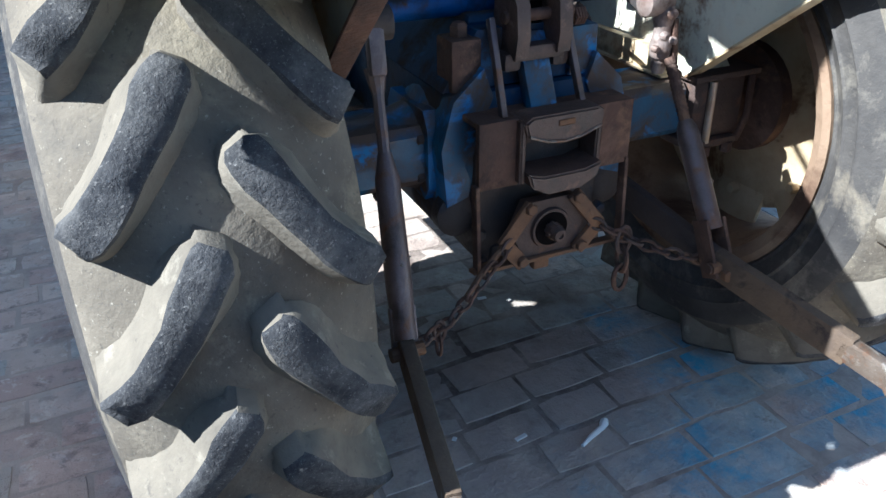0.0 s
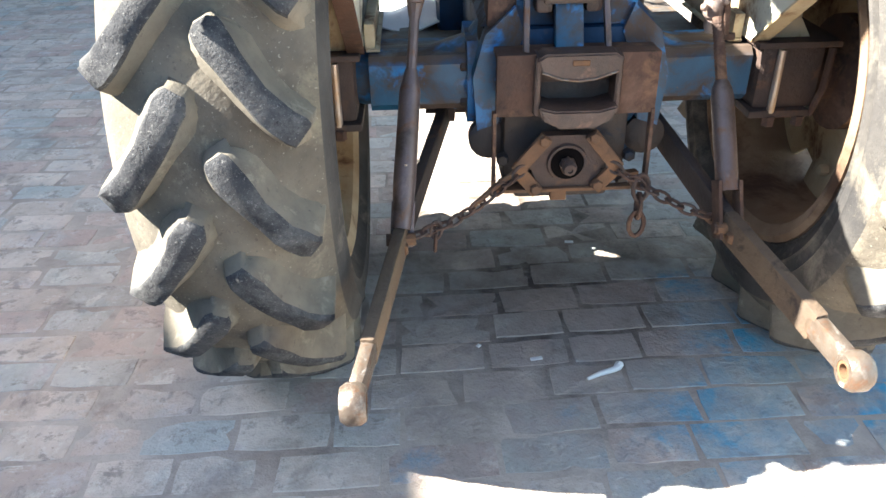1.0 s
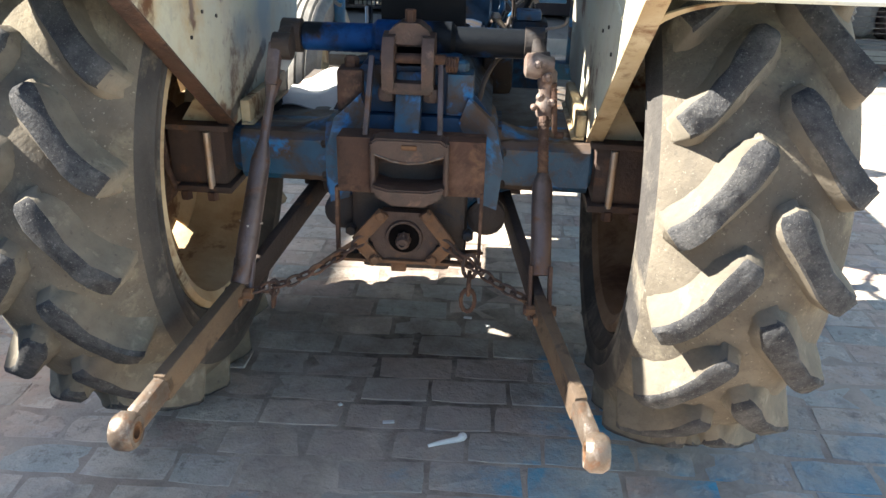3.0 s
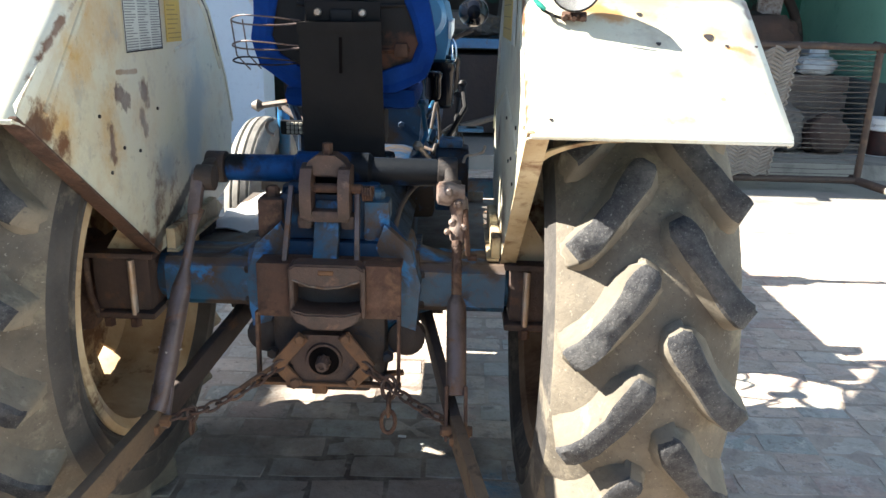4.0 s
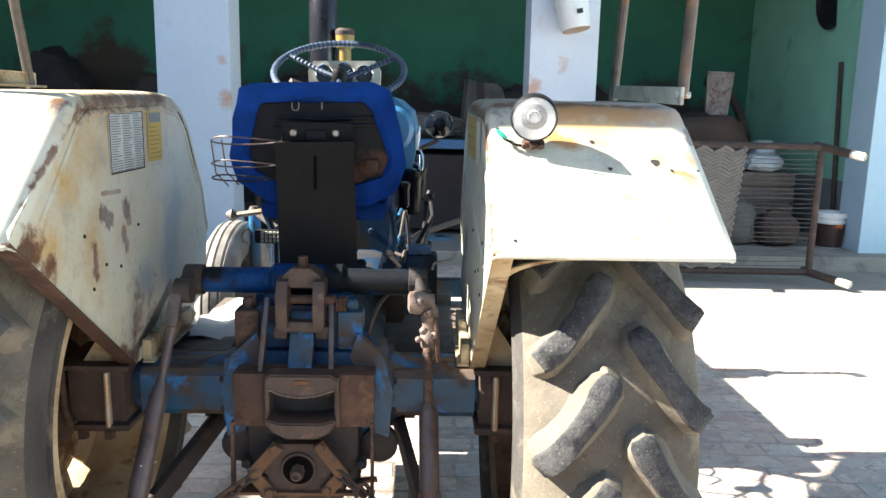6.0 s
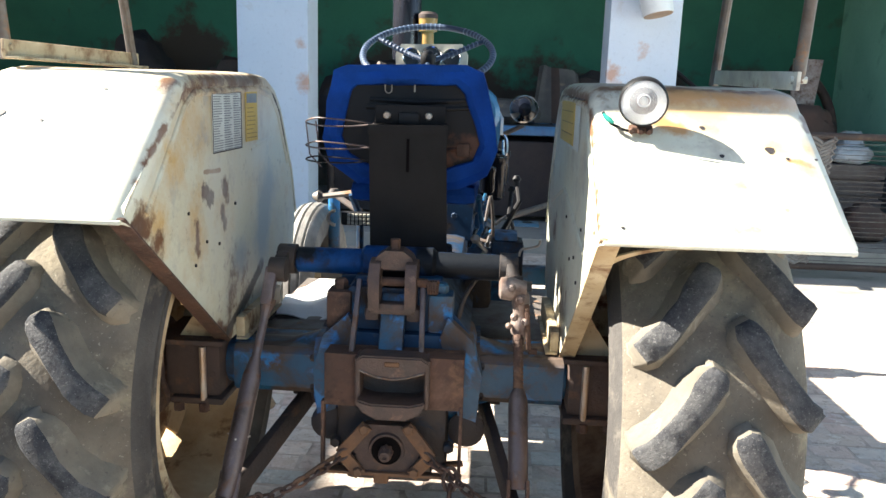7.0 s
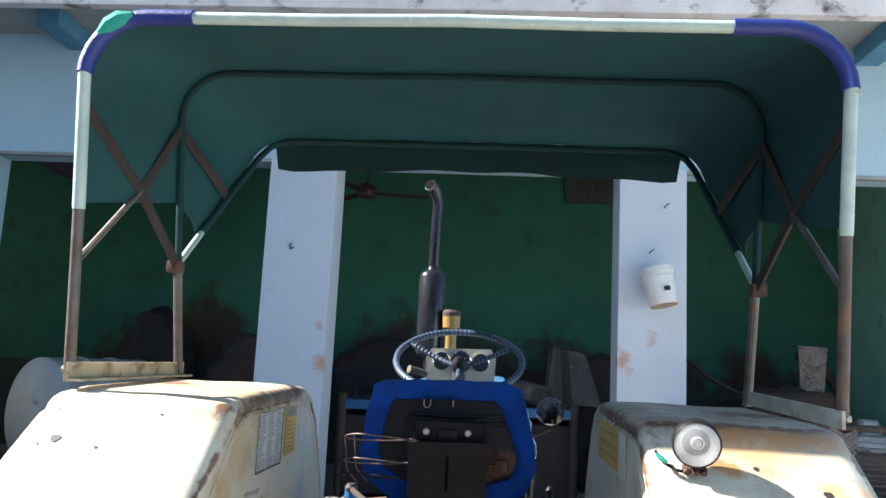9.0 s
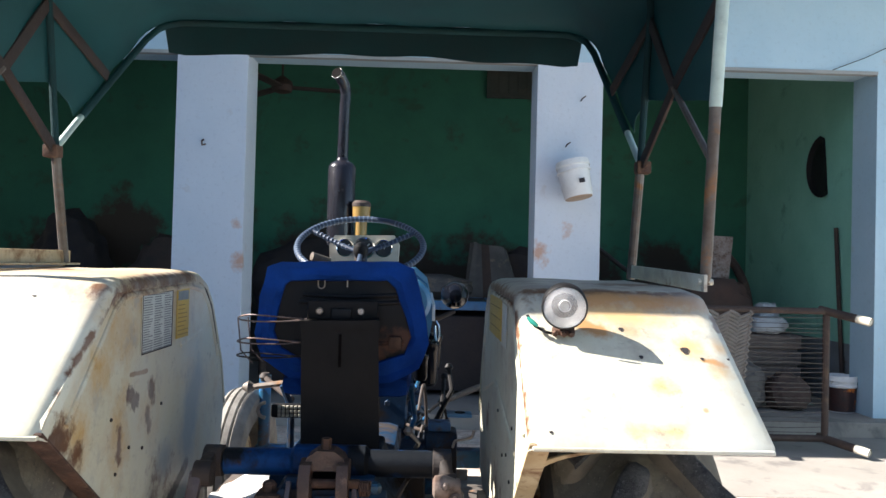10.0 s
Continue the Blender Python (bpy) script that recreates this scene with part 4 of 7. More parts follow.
prism(bm, [(-0.17, 0.80), (-0.13, 0.87), (-0.10, 0.905), (0.11, 0.905), (0.14, 0.86), (0.19, 0.80)], -0.10, 0.42, "Y")
box(bm, -0.10, 0.12, -0.06, 0.40, 0.895, 0.925, 0.015)
part("lift_cover", bm, "navy", tractor, "blue hydraulic lift cover")
for s in (-1, 1):
    bm = nb()
    prism(bm, [(s * 0.15 + 0.018, 0.60), (s * 0.195 + 0.018, 0.585), (s * 0.205 + 0.018, 0.70), (s * 0.18 + 0.018, 0.79), (s * 0.12 + 0.018, 0.845), (s * 0.10 + 0.018, 0.79), (s * 0.14 + 0.018, 0.70)], -0.13, 0.02, "Y")
    bmesh.ops.bevel(bm, geom=[e for e in bm.edges if e.calc_face_angle(0) > radians(20)], offset=0.014, segments=2, affect="EDGES")
    part("side_casting", bm, "blue", tractor, "rounded blue side of the rear casting")
    bm = nb()
    lathe(bm, [(0.0, 0.045), (-0.03, 0.045), (-0.04, 0.03)], 18, "Y", (s * 0.17 + 0.02, -0.09, 0.56))
    part("lower_boss", bm, "grease", tractor)
for x in (-0.128, 0.118):
    bm = nb()
    box(bm, x - 0.03, x + 0.03, -0.115, -0.045, 0.80, 0.895, 0.008)
    lathe(bm, [(0, 0.017), (0.018, 0.017), (0.024, 0.012)], 6, "Z", (x, -0.08, 0.895))
    part("cover_boss", bm, "rust" if x < 0 else "blue", tractor)
for x in (-0.085, 0.08):
    bm = nb()
    bar(bm, (x, -0.175, 0.765), (x * 0.92, -0.105, 0.925), 0.016, 0.012, (1, 0, 0), 0.003)
    part("stay_bar", bm, "rod", tractor)
bm = nb()
bar(bm, (0.005, -0.155, 0.76), (0.005, -0.095, 0.89), 0.058, 0.03, (0, -1, 0.5), 0.008)
part("rocker_arm", bm, "blue", tractor, "chipped blue rocker arm with brown grease")

for s in (-1, 1):
    for z in (0.628, 0.705):
        for y in (-0.06, 0.08):
            bm = nb()
            lathe(bm, [(s * 0.205 + 0.01, 0.011), (s * 0.217 + 0.01, 0.011), (s * 0.22 + 0.01, 0.008)], 6, "X", (0, y, z))
            part("flange_bolt", bm, "grease", tractor)
# thin hydraulic pipe along the lift cover
bm = nb()
sweep(bm, smooth([(0.155, -0.10, 0.80), (0.17, -0.06, 0.87), (0.20, 0.05, 0.90), (0.24, 0.20, 0.89), (0.26, 0.42, 0.86)]), 0.006, 8)
part("hydraulic_pipe", bm, "grease", tractor)

# top link clevis
bm = nb()
ear = [(-0.152, 0.862), (-0.158, 0.90), (-0.152, 0.95), (-0.135, 0.972), (-0.10, 0.98), (-0.07, 0.97), (-0.065, 0.862)]
for x in (-0.038, 0.048):
    prism(bm, ear, x - 0.013, x + 0.013, "X")
bmesh.ops.bevel(bm, geom=[e for e in bm.edges if e.calc_face_angle(0) > radians(40)], offset=0.005, segments=2, affect="EDGES")
prism(bm, [(-0.05, 0.955), (-0.036, 0.985), (-0.015, 1.0), (0.025, 1.0), (0.046, 0.985), (0.06, 0.955)], -0.12, -0.06, "Y")
box(bm, -0.033, 0.043, -0.09, -0.07, 0.862, 0.975, 0.006)
box(bm, -0.048, 0.058, -0.145, -0.08, 0.85, 0.878, 0.008)
for x in (-0.045, 0.055):
    box(bm, x - 0.018, x + 0.018, -0.135, -0.07, 0.83, 0.866, 0.012)
clevis = part("top_link_clevis", bm, "hitch", tractor, "rusty cast top-link clevis")
# black plate drawn as the shaded window of the clevis
bm = nb()
box(bm, -0.024, 0.034, -0.093, -0.089, 0.89, 0.945)
part("clevis_window", bm, "pit", clevis)
bm = nb()
sweep(bm, [(-0.058, -0.115, 0.925), (0.085, -0.115, 0.925)], 0.011, 12)
lathe(bm, [(0, 0.012), (0.03, 0.012)], 6, "Z", (0.005, -0.095, 0.995))
part("clevis_pin", bm, "rust", clevis)
bm = nb()
sweep(bm, [Vector((0.085 + 0.004 * i / 4, -0.115 + 0.016 * math.cos(i * 1.05), 0.915 + 0.016 * math.sin(i * 1.05))) for i in range(26)], 0.003, 6)
part("pin_spring", bm, "rust", clevis)

# rock shaft, lift arms
bm = nb()
lathe(bm, [(-0.255, 0.026), (-0.25, 0.032), (-0.09, 0.033), (-0.08, 0.043), (0.09, 0.043), (0.10, 0.033), (0.255, 0.033), (0.26, 0.026)], 24, "X", (0.0, -0.005, 0.945))
part("rock_shaft", bm, "shaftblue", tractor, "dark blue lift rock shaft")
ROD_TOP = {-1: Vector((-0.293, -0.085, 0.925)), 1: Vector((0.302, -0.085, 0.905))}
JOINT = {-1: Vector((-0.347, -0.325, 0.438)), 1: Vector((0.315, -0.352, 0.452))}
for s in (-1, 1):
    bm = nb()
    lathe(bm, [(-0.024, 0.026), (-0.022, 0.038), (0.022, 0.038), (0.024, 0.026)], 18, "X", (s * 0.278, -0.005, 0.945))
    bar(bm, (s * 0.283, -0.005, 0.945), ROD_TOP[s] + Vector((-s * 0.012, 0.01, 0.012)), 0.03, 0.06, (0, 0, 1), 0.01)
    lathe(bm, [(-0.022, 0.02), (-0.02, 0.03), (0.02, 0.03), (0.022, 0.02)], 14, "X", ROD_TOP[s] + Vector((-s * 0.012, 0, 0.01)))
    part("lift_arm", bm, "grease", tractor, "greasy black lift arm")

# lift rods
t, j = ROD_TOP[-1], JOINT[-1]
d = j - t
bm = nb()
sweep(bm, [t, t + d * 0.40], 0.0105, 10)
bar(bm, t + Vector((0, -0.012, 0.02)), t + d * 0.14 + Vector((0, -0.01, 0)), 0.03, 0.026, (0, 1, 0), 0.008)
sweep(bm, [t + d * 0.12, t + d * 0.2], [0.02, 0.011], 10)
part("lift_rod_upper", bm, "rod", tractor)
bm = nb()
sweep(bm, [t + d * 0.38, t + d * 0.42, t + d * 0.46, t + d * 0.80, t + d * 0.9, j + Vector((0, 0, 0.02))], [0.012, 0.0165, 0.0215, 0.0235, 0.021, 0.02], 16)
bar(bm, t + d * 0.86, j + Vector((0, 0, -0.02)), 0.048, 0.014, (0, 1, 0), 0.004)
part("lift_rod", bm, "rod", tractor, "worn brown-grey lift rod tube")
bm = nb()
sweep(bm, [t + d * 0.71 + Vector((-0.026, 0, 0.002)), t + d * 0.71 + Vector((0, -0.026, 0)), t + d * 0.71 + Vector((0.026, 0, -0.002))], 0.0022, 6)
part("rod_wire", bm, "bare", tractor)
t, j = ROD_TOP[1], JOINT[1]
d = j - t
bm = nb()
lathe(bm, [(-0.035, 0.016), (-0.03, 0.026), (-0.008, 0.029), (0.01, 0.024), (0.03, 0.02)], 14, "X", t + Vector((-0.012, -0.014, 0.012)))
lathe(bm, [(-0.118, 0.012), (-0.105, 0.016), (-0.095, 0.016), (-0.092, 0.013), (-0.085, 0.020), (-0.062, 0.023), (-0.045, 0.019), (-0.03, 0.017), (-0.012, 0.022), (0.012, 0.020), (0.022, 0.012)], 14, "Z", t + Vector((0.006, -0.018, -0.012)))
for q, r in (((-0.018, -0.036, 0.02), 0.010), ((0.004, -0.042, -0.008), 0.011), ((-0.008, -0.040, -0.05), 0.010), ((0.018, -0.036, -0.062), 0.009), ((-0.02, -0.03, -0.075), 0.008)):
    lathe(bm, [(0, r), (-0.008, r * 0.9), (-0.012, r * 0.5)], 10, "Y", t + Vector(q))
part("levelling_box", bm, "castpale", tractor, "greasy pale levelling gearbox of the lift rod")
bm = nb()
bar(bm, t + Vector((0.02, -0.03, -0.02)), t + Vector((0.03, -0.035, -0.13)), 0.012, 0.02, (0, 1, 0), 0.003)
sweep(bm, [t + Vector((0.03, -0.035, -0.135)), t + Vector((0.05, -0.035, -0.135))], 0.008, 8)
part("levelling_crank", bm, "rust", tractor)
bm = nb()
sweep(bm, [t + d * 0.2, t + d * 0.47], 0.011, 10)
for i in range(14):
    q = t + d * (0.22 + 0.016 * i)
    sweep(bm, [q, q + d * 0.006], 0.0125, 8)
part("lift_screw", bm, "rust", tractor)
bm = nb()
sweep(bm, [t + d * 0.44, t + d * 0.47, t + d * 0.51, t + d * 0.86], [0.013, 0.0195, 0.0225, 0.0225], 16)
part("lift_rod", bm, "rod", tractor, "worn grey-purple lift rod tube")
bm = nb()
for s in (-1, 1):
    bar(bm, t + d * 0.82 + Vector((s * 0.021, 0, 0)), j + Vector((s * 0.021, -0.003, -0.025)), 0.008, 0.042, (0, 1, 0), 0.003)
sweep(bm, [j + Vector((-0.035, -0.003, 0)), j + Vector((0.035, -0.003, 0))], 0.011, 10)
part("rod_fork", bm, "rust", tractor)

# lower links
ENDS = {-1: (Vector((-0.235, 0.07, 0.565)), JOINT[-1], Vector((-0.424, -0.746, 0.382))), 1: (Vector((0.225, 0.07, 0.565)), JOINT[1], Vector((0.404, -0.717, 0.381)))}
for s, (a, jt, e) in ENDS.items():
    bm = nb()
    q = jt + (e - jt) * 0.74
    bar(bm, a, jt + (jt - a) * 0.03, 0.024, 0.058, (0, 0, 1), 0.006)
    lathe(bm, [(-0.02, 0.025), (-0.018, 0.034), (0.018, 0.034), (0.02, 0.025)], 16, "X", a)
    lk = part("lower_link", bm, "linkdark", tractor, "rusty flat lower lift link")
    bm = nb()
    bar(bm, jt - (q - jt) * 0.05, q, 0.026, 0.062, (0, 0, 1), 0.006)
    part("link_arm", bm, "linkbrown", lk, "olive-brown rusted half of the link")
    bm = nb()
    up = Vector((0, 0, 1))
    bar(bm, q - (e - jt) * 0.07, e + (jt - e) * 0.05, 0.026, 0.05, up, 0.010)
    ring = nb()
    lathe(bm, [(-0.021, 0.019), (-0.021, 0.028), (-0.011, 0.035), (0.011, 0.035), (0.021, 0.028), (0.021, 0.019)], 22, "X", e, close=True)
    part("link_eye", bm, "worn", lk, "link end worn down to pale bare metal")
    bm = nb()
    lathe(bm, [(-0.02, 0.013), (-0.02, 0.019), (0.0, 0.030), (0.02, 0.019), (0.02, 0.013)], 18, "X", e, close=True)
    part("eye_ball", bm, "rustorange", lk)
    bm = nb()
    sweep(bm, [jt + Vector((-0.03, -0.005, 0)), jt + Vector((0.03, -0.005, 0))], 0.013, 10)
    bolt(bm, jt + Vector((0, -0.02, -0.01)), "Y", 0.016, -0.016)
    part("link_pin", bm, "rustorange", lk)
    bm = nb()
    sweep(bm, [a + Vector((-s * 0.05, 0, 0)), a + Vector((s * 0.05, 0, 0))], 0.014, 10)
    part("link_pivot", bm, "grease", lk)

# hitch plate with the drawbar hanger
bm = nb()
box(bm, -0.145, -0.062, -0.198, -0.182, 0.640, 0.768, 0.003)
box(bm, 0.095, 0.182, -0.198, -0.182, 0.640, 0.768, 0.003)
box(bm, -0.145, 0.182, -0.182, -0.12, 0.755, 0.767, 0.003)
part("hitch_plate", bm, "rust", tractor, "brown rusted hitch plate")
bm = nb()
prism(bm, [(-0.068, 0.764), (-0.052, 0.775), (0.085, 0.775), (0.10, 0.764), (0.094, 0.738), (0.05, 0.724), (0.015, 0.720), (-0.02, 0.724), (-0.060, 0.738)], -0.225, -0.17, "Y")
prism(bm, [(-0.064, 0.672), (-0.03, 0.662), (0.06, 0.662), (0.097, 0.672), (0.086, 0.642), (0.05, 0.624), (-0.017, 0.624), (-0.053, 0.642)], -0.235, -0.15, "Y")
box(bm, -0.07, -0.058, -0.215, -0.16, 0.645, 0.768, 0.003)
box(bm, 0.091, 0.103, -0.215, -0.16, 0.645, 0.768, 0.003)
bmesh.ops.bevel(bm, geom=[e for e in bm.edges if e.calc_face_angle(0) > radians(40)], offset=0.004, segments=2, affect="EDGES")
part("hitch_casting", bm, "hitch", tractor, "worn cast hitch with a dark opening")
bm = nb()
box(bm, -0.068, 0.10, -0.150, -0.144, 0.62, 0.765)
part("hitch_recess", bm, "rustdark", tractor)
bm = nb()
box(bm, 0.0, 0.034, -0.2270, -0.2235, 0.752, 0.763, 0.003)
part("rust_spot", bm, "rustorange", tractor, "orange rust scab on the cast hitch")
bm = nb()
sweep(bm, [(-0.058, -0.225, 0.740), (-0.02, -0.2255, 0.726), (0.015, -0.226, 0.722), (0.05, -0.2255, 0.726), (0.092, -0.225, 0.740)], 0.0028, 8)
part("worn_rim", bm, "worn", tractor, "pale worn rim of the cast hitch")
for x in (-0.148, 0.178):
    bm = nb()
    bar(bm, (x, -0.19, 0.65), (x, -0.20, 0.475), 0.008, 0.022, (0, 1, 0), 0.002)
    part("hanger_strap", bm, "rust", tractor)
bm = nb()
bar(bm, (-0.155, -0.205, 0.478), (0.185, -0.205, 0.478), 0.02, 0.008, (0, 0, 1), 0.002)
bar(bm, (-0.155, -0.19, 0.470), (0.185, -0.12, 0.470), 0.02, 0.008, (0, 0, 1), 0.002)
part("hanger_bar", bm, "rustorange", tractor)
bm = nb()
box(bm, -0.025, 0.01, -0.205, -0.185, 0.448, 0.475, 0.004)
part("bar_tab", bm, "rustorange", tractor, "orange rust tab")

# power take-off
PX, PZ = 0.006, 0.538
bm = nb()
hexa = [(PX + 0.082 * math.cos(radians(a)) * (1.0 if a not in (90, 270) else 0.9), PZ + 0.08 * math.sin(radians(a))) for a in (0, 50, 130, 180, 230, 310)]
prism(bm, hexa, -0.205, -0.18, "Y")
lathe(bm, [(-0.212, 0.036), (-0.212, 0.041), (-0.20, 0.045), (-0.18, 0.045), (-0.18, 0.036)], 28, "Y", (PX, 0, PZ), close=True)
bmesh.ops.bevel(bm, geom=[e for e in bm.edges if e.calc_face_angle(0) > radians(45)], offset=0.003, segments=1, affect="EDGES")
pto = part("pto_flange", bm, "rustdark", tractor, "rusty power take-off flange")
# black disc drawn as the shaded bore
bm = nb()
lathe(bm, [(-0.2125, 0.0352), (-0.2105, 0.0352)], 24, "Y", (PX, 0, PZ))
part("pto_bore", bm, "pit", pto)
bm = nb()
lathe(bm, [(-0.18, 0.015), (-0.238, 0.015), (-0.246, 0.012), (-0.247, 0.006), (-0.243, 0.0055), (-0.243, 0.0005)], 24, "Y", (PX, 0, PZ))
for i in range(8):
    q = 2 * math.pi * i / 8
    bar(bm, (PX + 0.0155 * math.cos(q), -0.232, PZ + 0.0155 * math.sin(q)), (PX + 0.0155 * math.cos(q), -0.185, PZ + 0.0155 * math.sin(q)), 0.005, 0.003, (math.cos(q), 0, math.sin(q)), 0.001)
part("pto_shaft", bm, "rustdark", pto, "greasy splined steel stub shaft")
for s, za, zb in ((-1, 0.60, 0.485), (1, 0.605, 0.49)):
    bm = nb()
    bar(bm, (PX + s * 0.045, -0.212, za), (PX + s * 0.108, -0.216, PZ - 0.012), 0.012, 0.03, (0.55, 0, s * 0.8), 0.004)
    bar(bm, (PX + s * 0.108, -0.216, PZ - 0.005), (PX + s * 0.06, -0.212, zb - 0.012), 0.012, 0.03, (0.55, 0, -s * 0.8), 0.004)
    for x, z in ((s * 0.052, za - 0.006), (s * 0.066, zb)):
        bolt(bm, (PX + x, -0.216, z), "Y", 0.012, -0.012)
    part("chain_bracket", bm, "rustorange", pto, "rusty orange chain bracket")

# check chains
chain(tractor, [(-0.095, -0.222, 0.528), (-0.17, -0.25, 0.478), (-0.24, -0.29, 0.452), (-0.335, -0.325, 0.437)])
chain(tractor, [(0.105, -0.222, 0.530), (0.16, -0.245, 0.497), (0.23, -0.285, 0.468), (0.30, -0.32, 0.450)])
chain(tractor, [(0.160, -0.240, 0.490), (0.158, -0.245, 0.395)], 0.0052, 0.034)
chain(tractor, [(-0.275, -0.305, 0.443), (-0.278, -0.308, 0.405)])
bm = nb()
sweep(bm, [(-0.10, -0.22, 0.53), (-0.15, -0.235, 0.50), (-0.2, -0.262, 0.468)], 0.006, 8)
part("twisted_rod", bm, "rustorange", tractor)

# fenders: rear slope, flat top, angled inner plate with a pressed edge
def fender(s):
    xi, xo = 0.415, 0.815
    # outer skin: rear slope, rounded shoulder, top, front drop
    prof = [(-0.602, 1.130), (-0.595, 1.147), (-0.355, 1.354)] + [(-0.355 + 0.075 * (1 - math.cos(radians(a))) - 0.0, 1.352 + 0.042 * math.sin(radians(a))) for a in (25, 50, 75)] + [(-0.24, 1.397), (0.22, 1.405), (0.30, 1.398), (0.37, 1.372), (0.44, 1.315), (0.57, 1.12), (0.62, 0.98)]
    bm = nb()
    rows = []
    XS = [xi - 0.005, xi - 0.003, xi + 0.006, xi + 0.02, xi + 0.04, 0.5, 0.58, 0.66, 0.74, xo - 0.035, xo - 0.012, xo, xo + 0.001]
    DROP = [-0.030, -0.016, -0.006, -0.001, 0, 0, 0, 0, 0, 0, -0.008, -0.028, -0.075]
    for i, (y, z) in enumerate(prof):
        a = prof[max(0, i - 1)]
        b = prof[min(len(prof) - 1, i + 1)]
        ny, nz_ = -(b[1] - a[1]), b[0] - a[0]
        l = math.hypot(ny, nz_)
        ny, nz_ = ny / l, nz_ / l
        drops = list(DROP)
        widen = 0.0
        if i <= 2:
            drops[-1], drops[-2] = -0.03, -0.012
            widen = 0.02 if i < 2 else 0.0
        rows.append([bm.verts.new((s * (x + (widen if k > 9 else 0)), y + ny * dd, z + nz_ * dd + (0.0005 if i <= 2 else 0.002) * math.sin(x * 21 + y * 13))) for k, (x, dd) in enumerate(zip(XS, drops))])
    for i in range(len(rows) - 1):
        for k in range(len(XS) - 1):
            bm.faces.new((rows[i][k], rows[i][k + 1], rows[i + 1][k + 1], rows[i + 1][k]))
    f = part("fender", bm, "cream", tractor, "cream sheet-metal fender streaked with rust", edge=60)
    so = f.modifiers.new("thick", "SOLIDIFY")
    so.thickness, so.offset = 0.004, -1
    # inner side plate
    side = [(-0.07, 0.742), (-0.592, 1.134), (-0.578, 1.155), (-0.338, 1.342), (-0.285, 1.372), (0.22, 1.388), (0.32, 1.372), (0.41, 1.32), (0.55, 1.11), (0.595, 0.98), (0.55, 0.79), (0.27, 0.735)]
    bm = nb()
    prism(bm, side, s * xi, s * (xi + 0.012), "X")
    bmesh.ops.bevel(bm, geom=[e for e in bm.edges if e.calc_face_angle(0) > radians(60)], offset=0.003, segments=1, affect="EDGES")
    inner = part("inner_plate", bm, "cream", f)
    # pressed rib on the inner plate, following the outline
    bm = nb()
    rib = [(-0.50, 1.13), (-0.30, 1.325), (-0.25, 1.352), (0.20, 1.362), (0.33, 1.345), (0.40, 1.29), (0.50, 1.14)]
    sweep(bm, [(s * (xi + 0.003), y, z) for y, z in rib], 0.009, 8)
    part("pressed_rib", bm, "cream", f)
    bm = nb()
    if s > 0:
        sweep(bm, [(s * (xi + 0.004), -0.35, 1.06), (s * (xi + 0.004), 0.1, 1.14), (s * (xi + 0.004), 0.5, 1.05)], 0.008, 8)
    else:
        sweep(bm, [(s * (xi + 0.004), 0.14, 1.205), (s * (xi + 0.003), 0.24, 1.222), (s * (xi + 0.005), 0.33, 1.23)], 0.007, 8)
    part("pressed_crease", bm, "cream", f)
    if s < 0:
        bm = nb()
        sweep(bm, [(-xi - 0.0005, 0.24, 1.382), (-xi - 0.0005, 0.33, 1.362), (-xi - 0.0005, 0.405, 1.31), (-xi - 0.0005, 0.50, 1.175)], 0.0032, 6)
        part("sheet_joint", bm, "dark", f, "dark joint along the plate's front edge")
    # folded lip on the lower rear edge and the slanted rear edge of the inner plate
    bm = nb()
    bar(bm, (s * (xi + 0.014), -0.594, 1.137), (s * (xi + 0.014), -0.07, 0.743), 0.038, 0.006, (0, 0.58, 0.8), 0.002)
    part("edge_lip", bm, "creamrim" if s > 0 else "rust", f, "rusty folded edge of the fender plate")
    # curled flange in the corner under the slope
    if s > 0:
        bm = nb()
        arcs = []
        for grow, wide, tall in ((0.024, 0.13, 0.075), (0.004, 0.16, 0.080)):
            arcs.append([Vector((s * (xi + grow + wide * (1 - math.cos(radians(q)))), -0.574 + 0.115 * (1 - math.sin(radians(q))), 1.045 + tall * math.sin(radians(q)))) for q in range(0, 91, 10)])
        ring = [[bm.verts.new(p) for p in a] for a in arcs]
        for k in range(len(ring[0]) - 1):
            bm.faces.new((ring[0][k], ring[0][k + 1], ring[1][k + 1], ring[1][k]))
        cf = part("corner_flange", bm, "creamrim", f)
        cf.modifiers.new("thick", "SOLIDIFY").thickness = 0.004
    bm = nb()
    bar(bm, (s * xi, -0.598, 1.130), (s * (xo + 0.015), -0.598, 1.130), 0.012, 0.008, (0, 0, 1), 0.003)
    part("rear_lip", bm, "cream", f)
    # gusset between the plate and the axle bracket
    bm = nb()
    prism(bm, [(s * 0.43, 0.745), (s * 0.60, 0.745), (s * 0.56, 0.96), (s * 0.43, 0.98)], 0.10, 0.108, "Y")
    part("gusset", bm, "cream", f)
    bm = nb()
    prism(bm, [(s * 0.425, 0.745), (s * 0.545, 0.745), (s * 0.425, 0.93)], -0.06, -0.054, "Y")
    part("gusset", bm, "creamrim", f)
    # bolt holes on the slope
    n = Vector((0, -0.653, 0.757))
    base = Vector((0, -0.47, 1.2548))
    holes = ((0.727, -0.436, 0.0085), (0.639, -0.451, 0.0045), (0.613, -0.396, 0.005), (0.755, -0.452, 0.0035), (0.805, -0.452, 0.003), (0.448, -0.586, 0.0035)) if s > 0 else ((0.737, -0.413, 0.010), (0.647, -0.426, 0.004), (0.552, -0.352, 0.0055), (0.77, -0.35, 0.005), (0.766, -0.425, 0.003))
    for x, y, r in holes:
        bm = nb()
